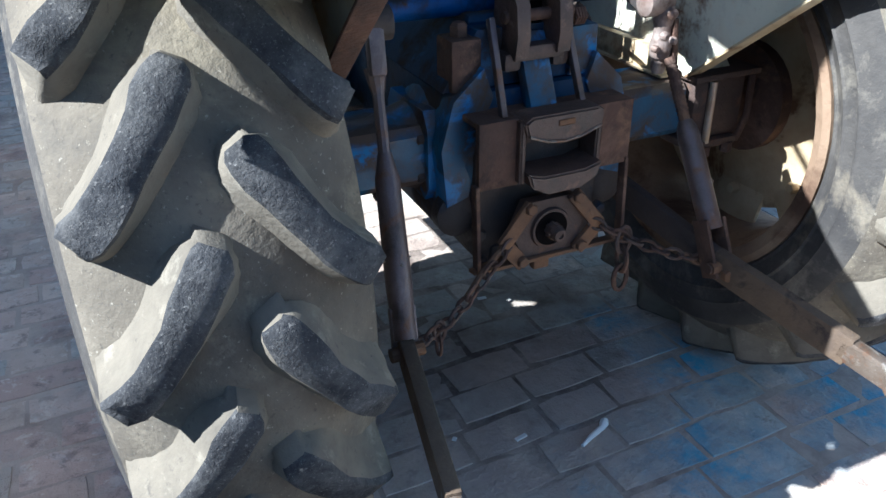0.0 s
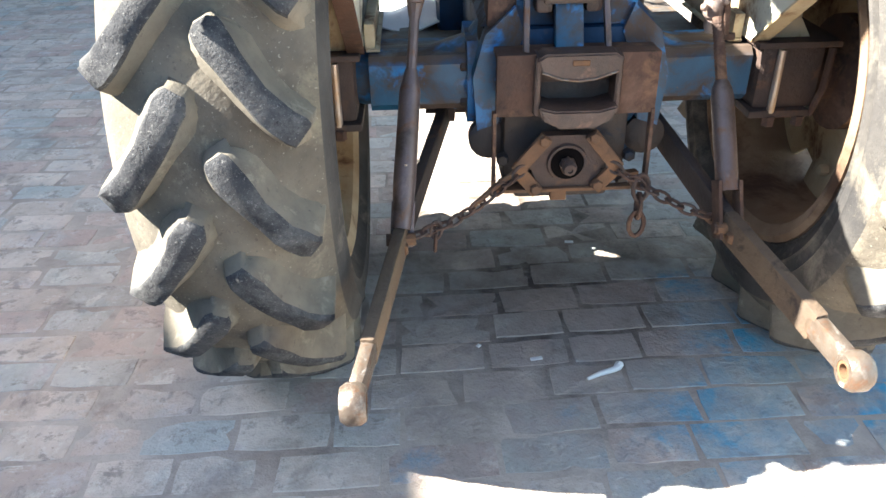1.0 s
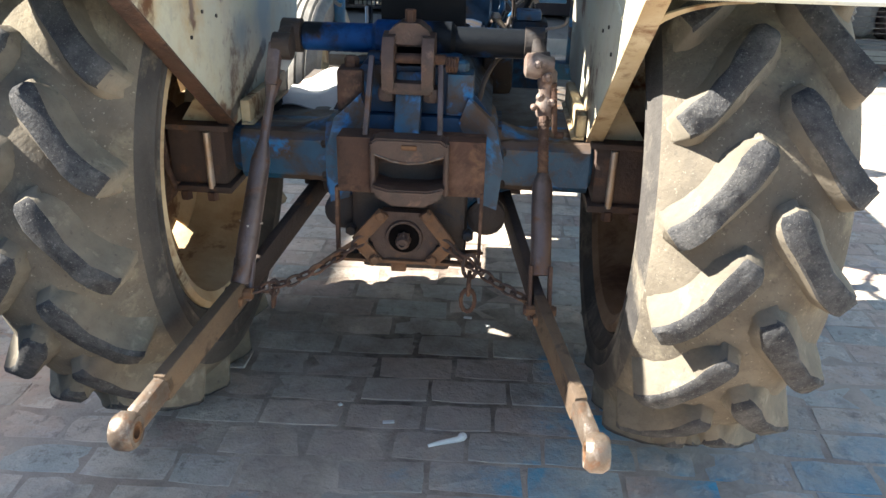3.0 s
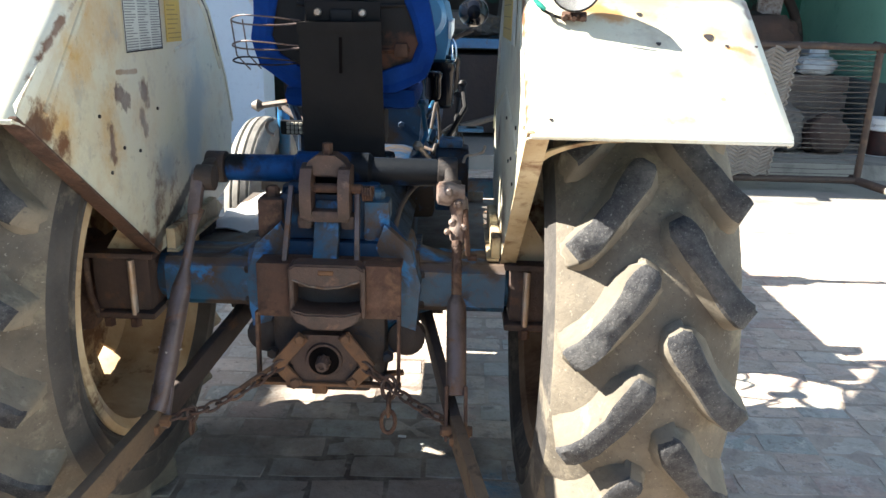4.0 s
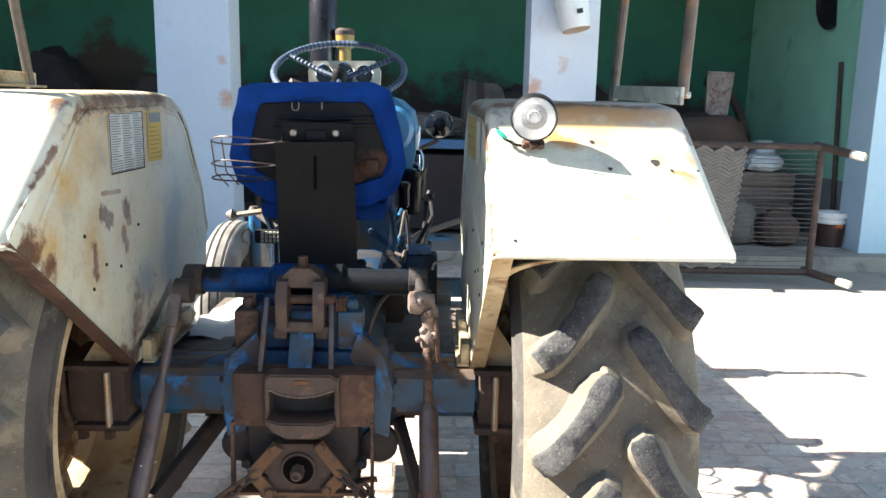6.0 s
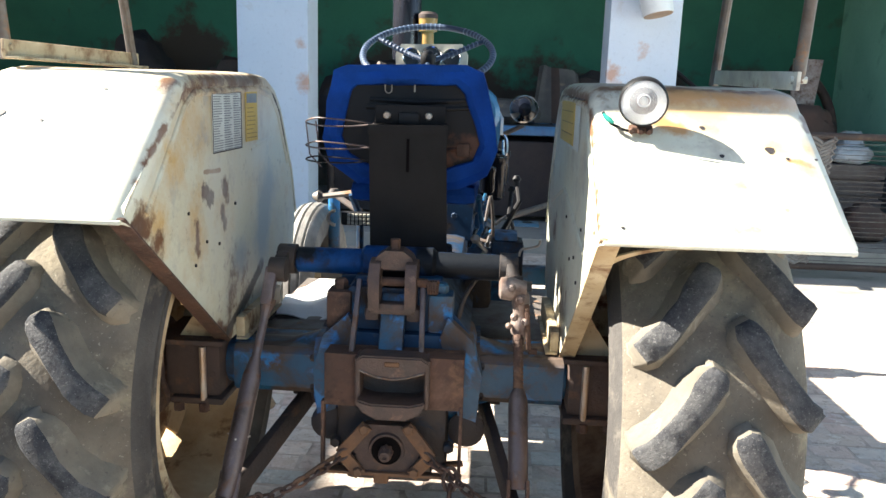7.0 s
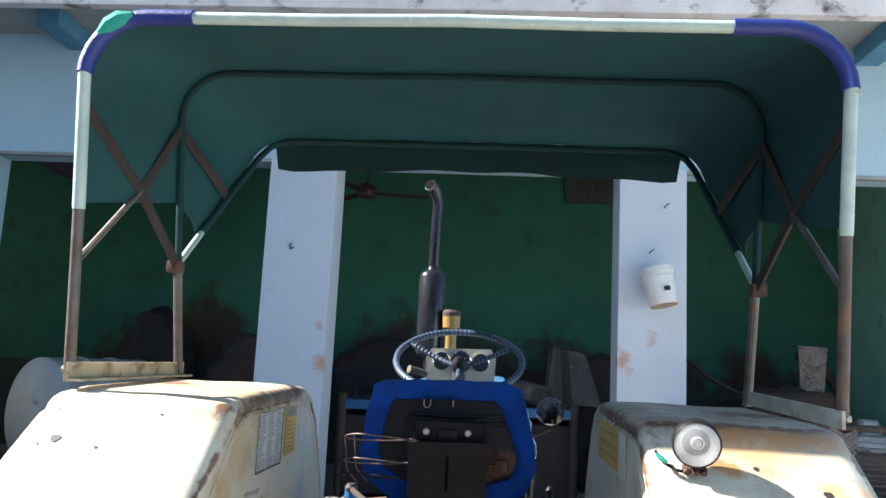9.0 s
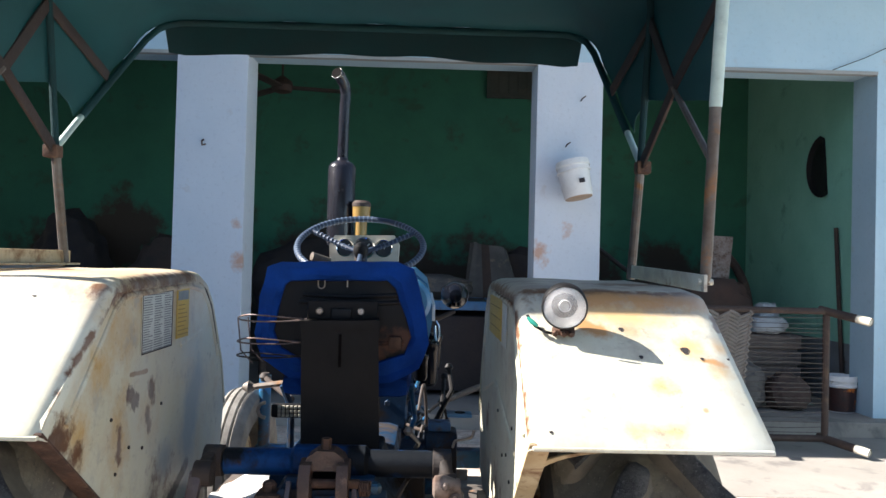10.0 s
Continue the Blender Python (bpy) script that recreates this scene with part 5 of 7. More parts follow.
        p = base + Vector((s * x, y + 0.47, (y + 0.47) * 0.8625)) + n * 0.0016
        u, v = frame_at(n)
        vs = [bm.verts.new(p + (u * math.cos(a) + v * math.sin(a)) * r * (1 + 0.15 * math.sin(3 * a))) for a in [2 * math.pi * i / 10 for i in range(10)]]
        bm.faces.new(vs)
        part("bolt_hole", bm, "dark", f)
    for y, z in ((-0.30, 1.10), (-0.20, 1.02), (-0.12, 1.0), (0.0, 1.08), (-0.27, 0.98)):
        bm = nb()
        lathe(bm, [(s * (xi - 0.003), 0.004), (s * (xi + 0.001), 0.004)], 8, "X", (0, y, z))
        part("bolt_hole", bm, "dark", f)
    # lower cream strip on the inner foot of the plate
    bm = nb()
    bar(bm, (s * (xi - 0.02), -0.03, 0.735), (s * (xi - 0.02), 0.30, 0.735), 0.03, 0.006, (0, 0, 1), 0.002)
    box(bm, s * (xi - 0.025), s * (xi - 0.002), -0.02, 0.32, 0.735, 0.79, 0.004)
    part("foot_flange", bm, "creamrim", f)
    return f

fen = {s: fender(s) for s in (-1, 1)}

def sticker(f, s, y0, y1, z0, z1, material, label, rows=0, cols=2, ink="ink", up=0.0, border="", head=""):
    bm = nb()
    x = s * (0.4125 - up)
    box(bm, x - s * 0.0012, x, y0, y1, z0, z1)
    st = part("sticker", bm, material, f, label, smooth=False)
    x2 = x - s * 0.0022
    if border:
        bm = nb()
        for a0, a1, b0, b1 in ((y0, y1, z0, z0 + 0.003), (y0, y0 + 0.003, z0, z1), (y1 - 0.0035, y1, z0, z1), (y0, y1, z1 - 0.002, z1)):
            box(bm, x2, x2 + s * 0.0008, a0, a1, b0, b1)
        part("sticker_border", bm, border, st, smooth=False)
    if head:
        bm = nb()
        box(bm, x2, x2 + s * 0.0008, y0 + 0.008, y1 - 0.008, z1 - 0.030, z1 - 0.006)
        part("sticker_head", bm, head, st, smooth=False)
    for r in range(rows):
        zc = z1 - (r + 0.9) * (z1 - z0) / (rows + 0.8)
        if head and zc > z1 - 0.034:
            continue
        for c in range(1 if r == 0 else cols):
            w = (y1 - y0) / cols
            a = y0 + c * w + 0.06 * w + 0.004
            b = a + w * (0.45 + 0.4 * random.random())
            if r == 0:
                a, b = y0 + 0.03, y1 - 0.03
            if r > 0.78 * rows:
                b = min(y1 - 0.006, a + w * 0.86)
            bm = nb()
            box(bm, x2, x2 + s * 0.0008, a, b, zc - 0.0011, zc + 0.0008)
            part("print_line", bm, ink, st, smooth=False)
    return st

sticker(fen[-1], -1, -0.15, 0.055, 1.215, 1.355, "paper", "weathered white data sticker with rows of tiny print", 24, 3, border="dark")
sticker(fen[-1], -1, 0.09, 0.19, 1.228, 1.357, "ylabel", "faded yellow warning sticker with a grey-blue head", 11, 1, "ylabeldark", head="stickergrey")
sticker(fen[1], 1, -0.17, 0.05, 1.25, 1.352, "paper", "torn white edge of the sticker")
sticker(fen[1], 1, -0.075, 0.25, 1.257, 1.358, "ylabel", "yellow warning sticker with a white edge", 3, 1, "ylabeldark", 0.002)

# work lamp on the right-hand fender
LC = Vector((0.494, -0.432, 1.367))
bm = nb()
lathe(bm, [(-0.006, 0.0395), (-0.020, 0.0400), (-0.024, 0.0415), (-0.020, 0.0440), (0.004, 0.0430), (0.018, 0.037), (0.032, 0.022), (0.036, 0.010), (0.0, 0.001)], 32, "Y", LC)
lamp = part("work_lamp", bm, "plastic", tractor, "round work lamp with a black rim on the fender")
bm = nb()
lathe(bm, [(-0.012, 0.0405), (-0.004, 0.032), (0.006, 0.02), (0.012, 0.010)], 28, "Y", LC + Vector((0, -0.008, 0)))
bmesh.ops.delete(bm, geom=[f for f in bm.faces if len(f.verts) > 8 and f.calc_center_median().y < LC.y - 0.012], context="FACES")
part("reflector", bm, "silver", lamp, "silver lamp reflector")
bm = nb()
lathe(bm, [(-0.031, 0.001), (-0.030, 0.018), (-0.027, 0.031), (-0.023, 0.0402), (-0.021, 0.0402), (-0.025, 0.031), (-0.028, 0.018), (-0.029, 0.001)], 28, "Y", LC)
part("lamp_glass", bm, "glass", lamp, "ribbed clear lamp glass").visible_shadow = False
bm = nb()
sweep(bm, [LC + Vector((0.011 * math.cos(radians(a)), -0.0300, 0.006 + 0.011 * math.sin(radians(a)))) for a in range(0, 360, 20)], 0.0014, 6, closed=True)
part("lens_ring", bm, "silver", lamp)
bm = nb()
lathe(bm, [(-0.020, 0.004), (-0.014, 0.009), (0.0, 0.008), (0.004, 0.004)], 12, "Y", LC)
part("bulb", bm, "white", lamp)
bm = nb()
foot = Vector((LC.x, -0.412, 1.305))
sweep(bm, [LC + Vector((0, 0.012, -0.040)), LC + Vector((0.0, 0.014, -0.055)), foot], 0.008, 8)
box(bm, LC.x - 0.022, LC.x + 0.022, LC.y - 0.004, LC.y + 0.018, LC.z - 0.062, LC.z - 0.05, 0.003)
box(bm, foot.x - 0.02, foot.x + 0.022, foot.y - 0.012, foot.y + 0.012, foot.z - 0.006, foot.z + 0.006, 0.003)
for q in (-0.016, 0.0, 0.015):
    bolt(bm, LC + Vector((q, -0.004, -0.056)), "Y", 0.006, -0.01)
part("lamp_bracket", bm, "rust", lamp)
bm = nb()
sweep(bm, [LC + Vector((-0.015, 0, -0.06)), LC + Vector((-0.035, -0.012, -0.052)), LC + Vector((-0.055, 0.0, -0.045)), LC + Vector((-0.07, 0.02, -0.03))], 0.003, 6)
part("lamp_wire", bm, "plastic", lamp)
bm = nb()
sweep(bm, [LC + Vector((-0.05, -0.008, -0.042)), LC + Vector((-0.06, -0.004, -0.036)), LC + Vector((-0.07, 0.0, -0.028))], [0.003, 0.0055, 0.003], 8)
part("wire_wrap", bm, "teal", lamp, "teal rag tied round the wire")

lamp.matrix_world = Matrix.Translation(LC) @ Matrix.Rotation(radians(-8), 4, "Z") @ Matrix.Rotation(radians(13), 4, "X") @ Matrix.Translation(-LC)

# ---- seat ----
SX = 0.02
bm = nb()
out = [(-0.165, 1.434), (0.0, 1.440), (0.15, 1.442), (0.195, 1.425), (0.222, 1.33), (0.242, 1.22), (0.215, 1.15), (0.14, 1.11), (0.0, 1.10), (-0.14, 1.12), (-0.215, 1.17), (-0.235, 1.24), (-0.222, 1.34), (-0.205, 1.42)]
inn = [(-0.145, 1.382), (0.0, 1.385), (0.12, 1.388), (0.145, 1.365), (0.17, 1.30), (0.192, 1.235), (0.172, 1.19), (0.10, 1.165), (0.0, 1.16), (-0.10, 1.165), (-0.165, 1.20), (-0.185, 1.245), (-0.172, 1.31), (-0.158, 1.37)]
def lerp2(a, b, t): return (a[0] + (b[0] - a[0]) * t, a[1] + (b[1] - a[1]) * t)
K = len(out)
D = 4
rings = []
for depth, grow in ((0.205, 0.0), (0.19, 0.03), (0.20, 0.35), (0.197, 0.7), (0.206, 0.95), (0.216, 1.0)):
    ring = []
    for i in range(K):
        for q in range(D):
            o = lerp2(out[i], out[(i + 1) % K], q / D)
            n_ = lerp2(inn[i], inn[(i + 1) % K], q / D)
            x, z = lerp2(o, n_, grow)
            ring.append(bm.verts.new((x + 0.0012 * math.sin(z * 60), depth + 0.004 * math.sin(x * 50 + z * 30) + 0.003 * math.sin(x * 31 - z * 90), z + 0.0012 * math.sin(x * 60))))
    rings.append(ring)
front = []
for i in range(K):
    for q in range(D):
        x, z = lerp2(out[i], out[(i + 1) % K], q / D)
        front.append(bm.verts.new((SX + (x - SX) * 0.93, 0.29, z - 0.012)))
rings = [front] + rings
for a, b in zip(rings, rings[1:]):
    for i in range(len(a)):
        bm.faces.new((a[i], a[(i + 1) % len(a)], b[(i + 1) % len(a)], b[i]))
bm.faces.new(front[::-1])
seat = part("seat", bm, "cloth", tractor, "tractor seat in a royal blue cloth cover")
bm = nb()
prism(bm, [(x * 1.02, z * 1.0) for x, z in inn], 0.222, 0.235, "Y")
back = part("seat_shell", bm, "plastic", seat, "black moulded seat back")
for z, w in ((1.345, 0.13), (1.325, 0.14), (1.215, 0.15)):
    bm = nb()
    sweep(bm, [(SX - w, 0.222, z), (SX, 0.219, z - 0.004), (SX + w, 0.222, z + 0.004)], 0.006, 8)
    part("shell_rib", bm, "plastic", seat)
bm = nb()
box(bm, 0.13, 0.165, 0.205, 0.222, 1.20, 1.235, 0.004)
part("rust_patch_bracket", bm, "rust", seat)
bm = nb()
sweep(bm, [Vector((-0.068 + 0.0, 0.212, 1.392))] + arc((-0.059, 0.212, 1.372), 0.009, 180, 360, 8) + [Vector((-0.050, 0.212, 1.392))], 0.0018, 6)
part("seat_hook", bm, "bare", seat)
bm = nb()
sweep(bm, [(0.012, 0.212, 1.392), (0.012, 0.210, 1.368)], 0.0022, 6)
part("seat_hook", bm, "bare", seat)
bm = nb()
box(bm, -0.17, 0.19, 0.24, 0.58, 1.06, 1.12, 0.03)
part("seat_cushion", bm, "cloth", seat)

# black panel behind the seat, with its hinge plate
bm = nb()
prism(bm, [(-0.092, 1.275), (0.105, 1.280), (0.107, 1.268), (0.117, 0.955), (-0.085, 0.95)], 0.095, 0.11, "Y")
prism(bm, [(-0.095, 1.283), (0.108, 1.288), (0.108, 1.266), (-0.095, 1.261)], 0.088, 0.16, "Y")
bmesh.ops.bevel(bm, geom=[e for e in bm.edges if e.calc_face_angle(0) > radians(60)], offset=0.004, segments=2, affect="EDGES")
tool = part("tool_panel", bm, "black", tractor, "matt black steel panel behind the seat")
# black strip drawn as the shaded slot
bm = nb()
box(bm, 0.005, 0.0125, 0.0925, 0.0955, 1.165, 1.25)
part("panel_slot", bm, "pit", tool)
bm = nb()
box(bm, -0.08, 0.105, 0.13, 0.15, 1.285, 1.335, 0.006)
part("hinge_plate", bm, "black", tool)
for x in (-0.048, 0.060):
    bm = nb()
    lathe(bm, [(0.13, 0.010), (0.126, 0.010), (0.122, 0.007)], 14, "Y", (x, 0, 1.307))
    part("hinge_bolt", bm, "bare", tool)
bm = nb()
box(bm, -0.018, 0.036, 0.122, 0.13, 1.285, 1.315, 0.006)
part("hinge_tab", bm, "plastic", tool)
pv_ = Vector((0.01, 0.1, 1.1))
tool.matrix_world = Matrix.Translation(pv_) @ Matrix.Rotation(radians(4.5), 4, "Z") @ Matrix.Translation(-pv_)
# seat support
bm = nb()
box(bm, -0.05, 0.1, 0.12, 0.40, 0.95, 1.06, 0.02)
part("seat_base", bm, "grease", tractor)

# wire bottle holder at the seat's side
for z in (1.282, 1.222, 1.185):
    bm = nb()
    sweep(bm, smooth([(-0.088, 0.10, z + 0.004), (-0.12, 0.085, z + 0.008), (-0.165, 0.075, z + 0.012), (-0.225, 0.08, z + 0.014), (-0.262, 0.12, z + 0.002), (-0.245, 0.16, z - 0.008), (-0.17, 0.175, z - 0.01), (-0.11, 0.17, z - 0.004), (-0.088, 0.16, z)]), 0.0022, 6)
    part("holder_wire", bm, "rod" if z > 1.2 else "plastic", tractor, "bent wire bottle holder")
for x, y in ((-0.262, 0.12), (-0.245, 0.16)):
    bm = nb()
    sweep(bm, [(x, y, 1.285), (x + 0.01, y, 1.20), (x + 0.04, y + 0.01, 1.165)], 0.002, 6)
    part("holder_wire", bm, "rod", tractor)

# ---- steering wheel, column, dash ----
SC = Vector((-0.003, 0.78, 1.496))
tiltm = Matrix.Translation(SC) @ Euler((radians(28), 0, 0)).to_matrix().to_4x4()
bm = nb()
sweep(bm, [tiltm @ Vector((0.219 * math.cos(2 * math.pi * i / 48), 0.219 * math.sin(2 * math.pi * i / 48), 0)) for i in range(48)], 0.0105, 10, closed=True)
sw = part("steering_wheel", bm, "wheelwrap", tractor, "steering wheel wound in blue and white tape")
for k in range(84):
    a = 2 * math.pi * (k + 0.5) / 84
    if 1.05 < a % (2 * math.pi) < 1.4:
        continue
    bm = nb()
    c = tiltm @ Vector((0.219 * math.cos(a), 0.219 * math.sin(a), 0))
    d = (tiltm.to_3x3() @ Vector((-math.sin(a), math.cos(a), 0))) * 0.0022
    sweep(bm, [c - d, c + d], 0.0118, 8)
    part("wheel_stripe", bm, "wheelstripe", sw)
for a in (30, 150, 270):
    bm = nb()
    e = Vector((0.21 * math.cos(radians(a)), 0.21 * math.sin(radians(a)), 0))
    sweep(bm, [tiltm @ Vector((0, 0, -0.03)), tiltm @ (e * 0.5 + Vector((0, 0, -0.02))), tiltm @ e], 0.0085, 8)
    sp = part("spoke", bm, "wheelwrap", sw)
    for q in range(9):
        bm = nb()
        p0 = tiltm @ (e * (0.28 + 0.075 * q) + Vector((0, 0, -0.026 + 0.003 * q)))
        sweep(bm, [p0, p0 + (tiltm.to_3x3() @ e) * 0.014], 0.0097, 8)
        part("spoke_stripe", bm, "wheelstripe", sw)
bm = nb()
lathe(bm, [(-0.05, 0.018), (-0.03, 0.026), (-0.01, 0.026), (0.004, 0.018), (0.008, 0.006)], 20, "Z")
bmesh.ops.transform(bm, matrix=tiltm, verts=bm.verts)
part("wheel_hub", bm, "plastic", sw)
bm = nb()
sweep(bm, [tiltm @ Vector((0, 0, -0.03)), tiltm @ Vector((0, 0.02, -0.5))], 0.022, 12)
part("steering_column", bm, "blue", tractor)
# mass added below the dash to stop the sun and cover the engine face
bm = nb()
prism(bm, [(-0.16, 0.84), (-0.15, 1.10), (-0.13, 1.38), (0.13, 1.38), (0.17, 1.24), (0.175, 1.05), (0.16, 0.84)], 0.885, 1.02, "Y")
bmesh.ops.bevel(bm, geom=[e for e in bm.edges if e.calc_face_angle(0) > radians(20)], offset=0.02, segments=2, affect="EDGES")
for x, z in ((-0.08, 0.92), (0.10, 0.93), (0.12, 1.15), (-0.06, 1.2)):
    bolt(bm, (x, 0.886, z), "Y", 0.012, -0.012)
part("steering_box", bm, "navy", tractor, "dark blue casting under the dashboard, added to block sunlight")
bm = nb()
prism(bm, [(-0.13, 1.40), (-0.135, 1.50), (-0.115, 1.535), (0.105, 1.54), (0.125, 1.505), (0.12, 1.40)], 0.955, 1.03, "Y")
bmesh.ops.bevel(bm, geom=[e for e in bm.edges if e.calc_face_angle(0) > radians(40)], offset=0.008, segments=2, affect="EDGES")
dash = part("dashboard", bm, "dash", tractor, "cream dashboard with three round gauges")
for x, r in ((-0.075, 0.033), (-0.004, 0.040), (0.068, 0.033)):
    bm = nb()
    lathe(bm, [(0.953, r * 0.86), (0.945, r * 0.88), (0.943, r), (0.956, r)], 24, "Y", (x, 0, 1.49), close=True)
    g = part("gauge_ring", bm, "chrome", dash)
    bm = nb()
    lathe(bm, [(0.950, r * 0.87), (0.954, r * 0.87)], 24, "Y", (x, 0, 1.49))
    part("gauge_face", bm, "gauge", dash)
    bm = nb()
    bar(bm, (x, 0.947, 1.49), (x + r * 0.5, 0.947, 1.49 + r * 0.4), 0.003, 0.002, (0, 1, 0), 0)
    part("needle", bm, "white", dash)
bm = nb()
sweep(bm, [(-0.13, 0.94, 1.44), (-0.19, 0.90, 1.455)], [0.012, 0.016], 10)
part("switch_lever", bm, "tube", tractor)

# bonnet, radiator, engine
bm = nb()
prof = [(-0.22, 1.04), (-0.255, 1.25), (-0.235, 1.36), (-0.17, 1.415), (0.0, 1.43), (0.17, 1.415), (0.235, 1.36), (0.262, 1.25), (0.225, 1.04)]
prism(bm, prof, 1.03, 2.45, "Y")
bonnet = part("bonnet", bm, "bonnet", tractor, "pale blue engine bonnet")
for s in (-1, 1):
    bm = nb()
    box(bm, s * 0.255, s * 0.266, 1.025, 2.3, 1.22, 1.28, 0.001)
    part("bonnet_stripe", bm, "white", bonnet, "white stripe on the bonnet side")
bm = nb()
sweep(bm, smooth([(0.272, 1.05, 1.22), (0.282, 1.045, 1.20), (0.284, 1.04, 1.16), (0.276, 1.04, 1.14), (0.270, 1.05, 1.16), (0.268, 1.055, 1.20)], 4), 0.004, 6)
part("bonnet_latch", bm, "chrome", bonnet, "bent chrome bonnet latch")
bm = nb()
lathe(bm, [(0.0, 0.07), (0.02, 0.085), (0.16, 0.085), (0.18, 0.075)], 24, "Y", (0.165, 0.84, 1.30))
part("fuel_tank", bm, "bonnet", tractor, "pale blue rounded tank end")
bm = nb()
box(bm, -0.17, 0.17, 1.0, 2.35, 0.62, 1.02, 0.03)
for i in range(4):
    box(bm, 0.15, 0.22, 1.15 + 0.26 * i, 1.32 + 0.26 * i, 0.80, 0.92, 0.02)
part("engine_block", bm, "navy", tractor, "dark blue engine block")
bm = nb()
box(bm, -0.20, 0.20, 2.3, 2.5, 0.55, 1.2, 0.02)
part("front_frame", bm, "blue", tractor)
for x, y, z, r, h, m in ((0.235, 1.0, 0.98, 0.045, 0.17, "deepblack"), (0.215, 0.72, 1.04, 0.026, 0.09, "deepblack"), (0.26, 1.3, 1.0, 0.04, 0.15, "deepblack")):
    bm = nb()
    lathe(bm, [(0, r * 0.8), (0.01, r), (h * 0.75, r), (h * 0.8, r * 1.12), (h * 0.95, r * 1.12), (h, r * 0.7)], 18, "Z", (x, y, z))
    part("filter_bowl", bm, m, tractor)
for k in range(9):
    random.seed(40 + k)
    bm = nb()
    x0, y0, z0 = 0.16 + 0.10 * random.random(), 0.55 + 0.5 * random.random(), 0.78 + 0.25 * random.random()
    pts = [(x0, y0, z0), (x0 + 0.05 * random.random(), y0 + 0.05, z0 + 0.08 * random.random()), (x0 + 0.12 * random.random(), y0 + 0.1, z0 - 0.10 * random.random()), (x0 - 0.04, y0 + 0.25, z0 - 0.1)]
    sweep(bm, smooth(pts), 0.006, 8)
    part("hose", bm, ("plastic", "blue", "grease")[k % 3], tractor)

# exhaust and air cleaner
EX = Vector((-0.212, 2.0, 0))
bm = nb()
lathe(bm, [(1.36, 0.025), (1.50, 0.028), (1.52, 0.066), (1.535, 0.069), (1.915, 0.070), (1.935, 0.06), (1.95, 0.033), (1.965, 0.028)], 28, "Z", EX)
ex = part("exhaust_silencer", bm, "exhaust", tractor, "black upright exhaust silencer")
bm = nb()
sweep(bm, [EX + Vector((0, 0, 1.95)), EX + Vector((0.004, 0, 2.22)), EX + Vector((0.008, 0, 2.29)), EX + Vector((0.0, -0.005, 2.338)), EX + Vector((-0.02, -0.03, 2.374)), EX + Vector((-0.034, -0.055, 2.385))], [0.028, 0.027, 0.027, 0.028, 0.029, 0.030], 16)
xp = part("exhaust_pipe", bm, "exhaust", ex, "bent black exhaust pipe")
# black disc over the closed pipe end, drawn as its shaded hollow
bm = nb()
sweep(bm, [EX + Vector((-0.0345, -0.056, 2.3854)), EX + Vector((-0.0352, -0.0575, 2.3859))], 0.0285, 16)
part("pipe_mouth", bm, "pit", xp, "black disc for the dark mouth of the exhaust pipe")
bm = nb()
lathe(bm, [(1.40, 0.03), (1.65, 0.03), (1.655, 0.044), (1.715, 0.046)], 20, "Z", (-0.105, 1.95, 0))
ac = part("air_cleaner", bm, "yellow", tractor, "yellow air pre-cleaner bowl with a dark cap")
bm = nb()
lathe(bm, [(1.714, 0.048), (1.732, 0.048), (1.745, 0.036)], 20, "Z", (-0.105, 1.95, 0))
part("cleaner_cap", bm, "wood", ac)
# lamp behind the bonnet's right-hand side
bm = nb()
HC = Vector((0.345, 1.12, 1.315))
lathe(bm, [(0.055, 0.050), (0.05, 0.056), (0.03, 0.055), (-0.01, 0.043), (-0.04, 0.024), (-0.045, 0.008)], 26, "Y", HC)
hl = part("head_lamp", bm, "deepblack", tractor, "black headlamp shell beside the bonnet")
bm = nb()
sweep(bm, [HC + Vector((0, 0, -0.06)), HC + Vector((-0.08, 0, -0.10))], 0.009, 8)
part("lamp_stay", bm, "grease", hl)

# front axle and wheels
bm = nb()
bar(bm, (-0.60, 1.95, 0.47), (0.60, 1.95, 0.47), 0.08, 0.09, (0, 0, 1), 0.01)
part("front_axle", bm, "blue", tractor)
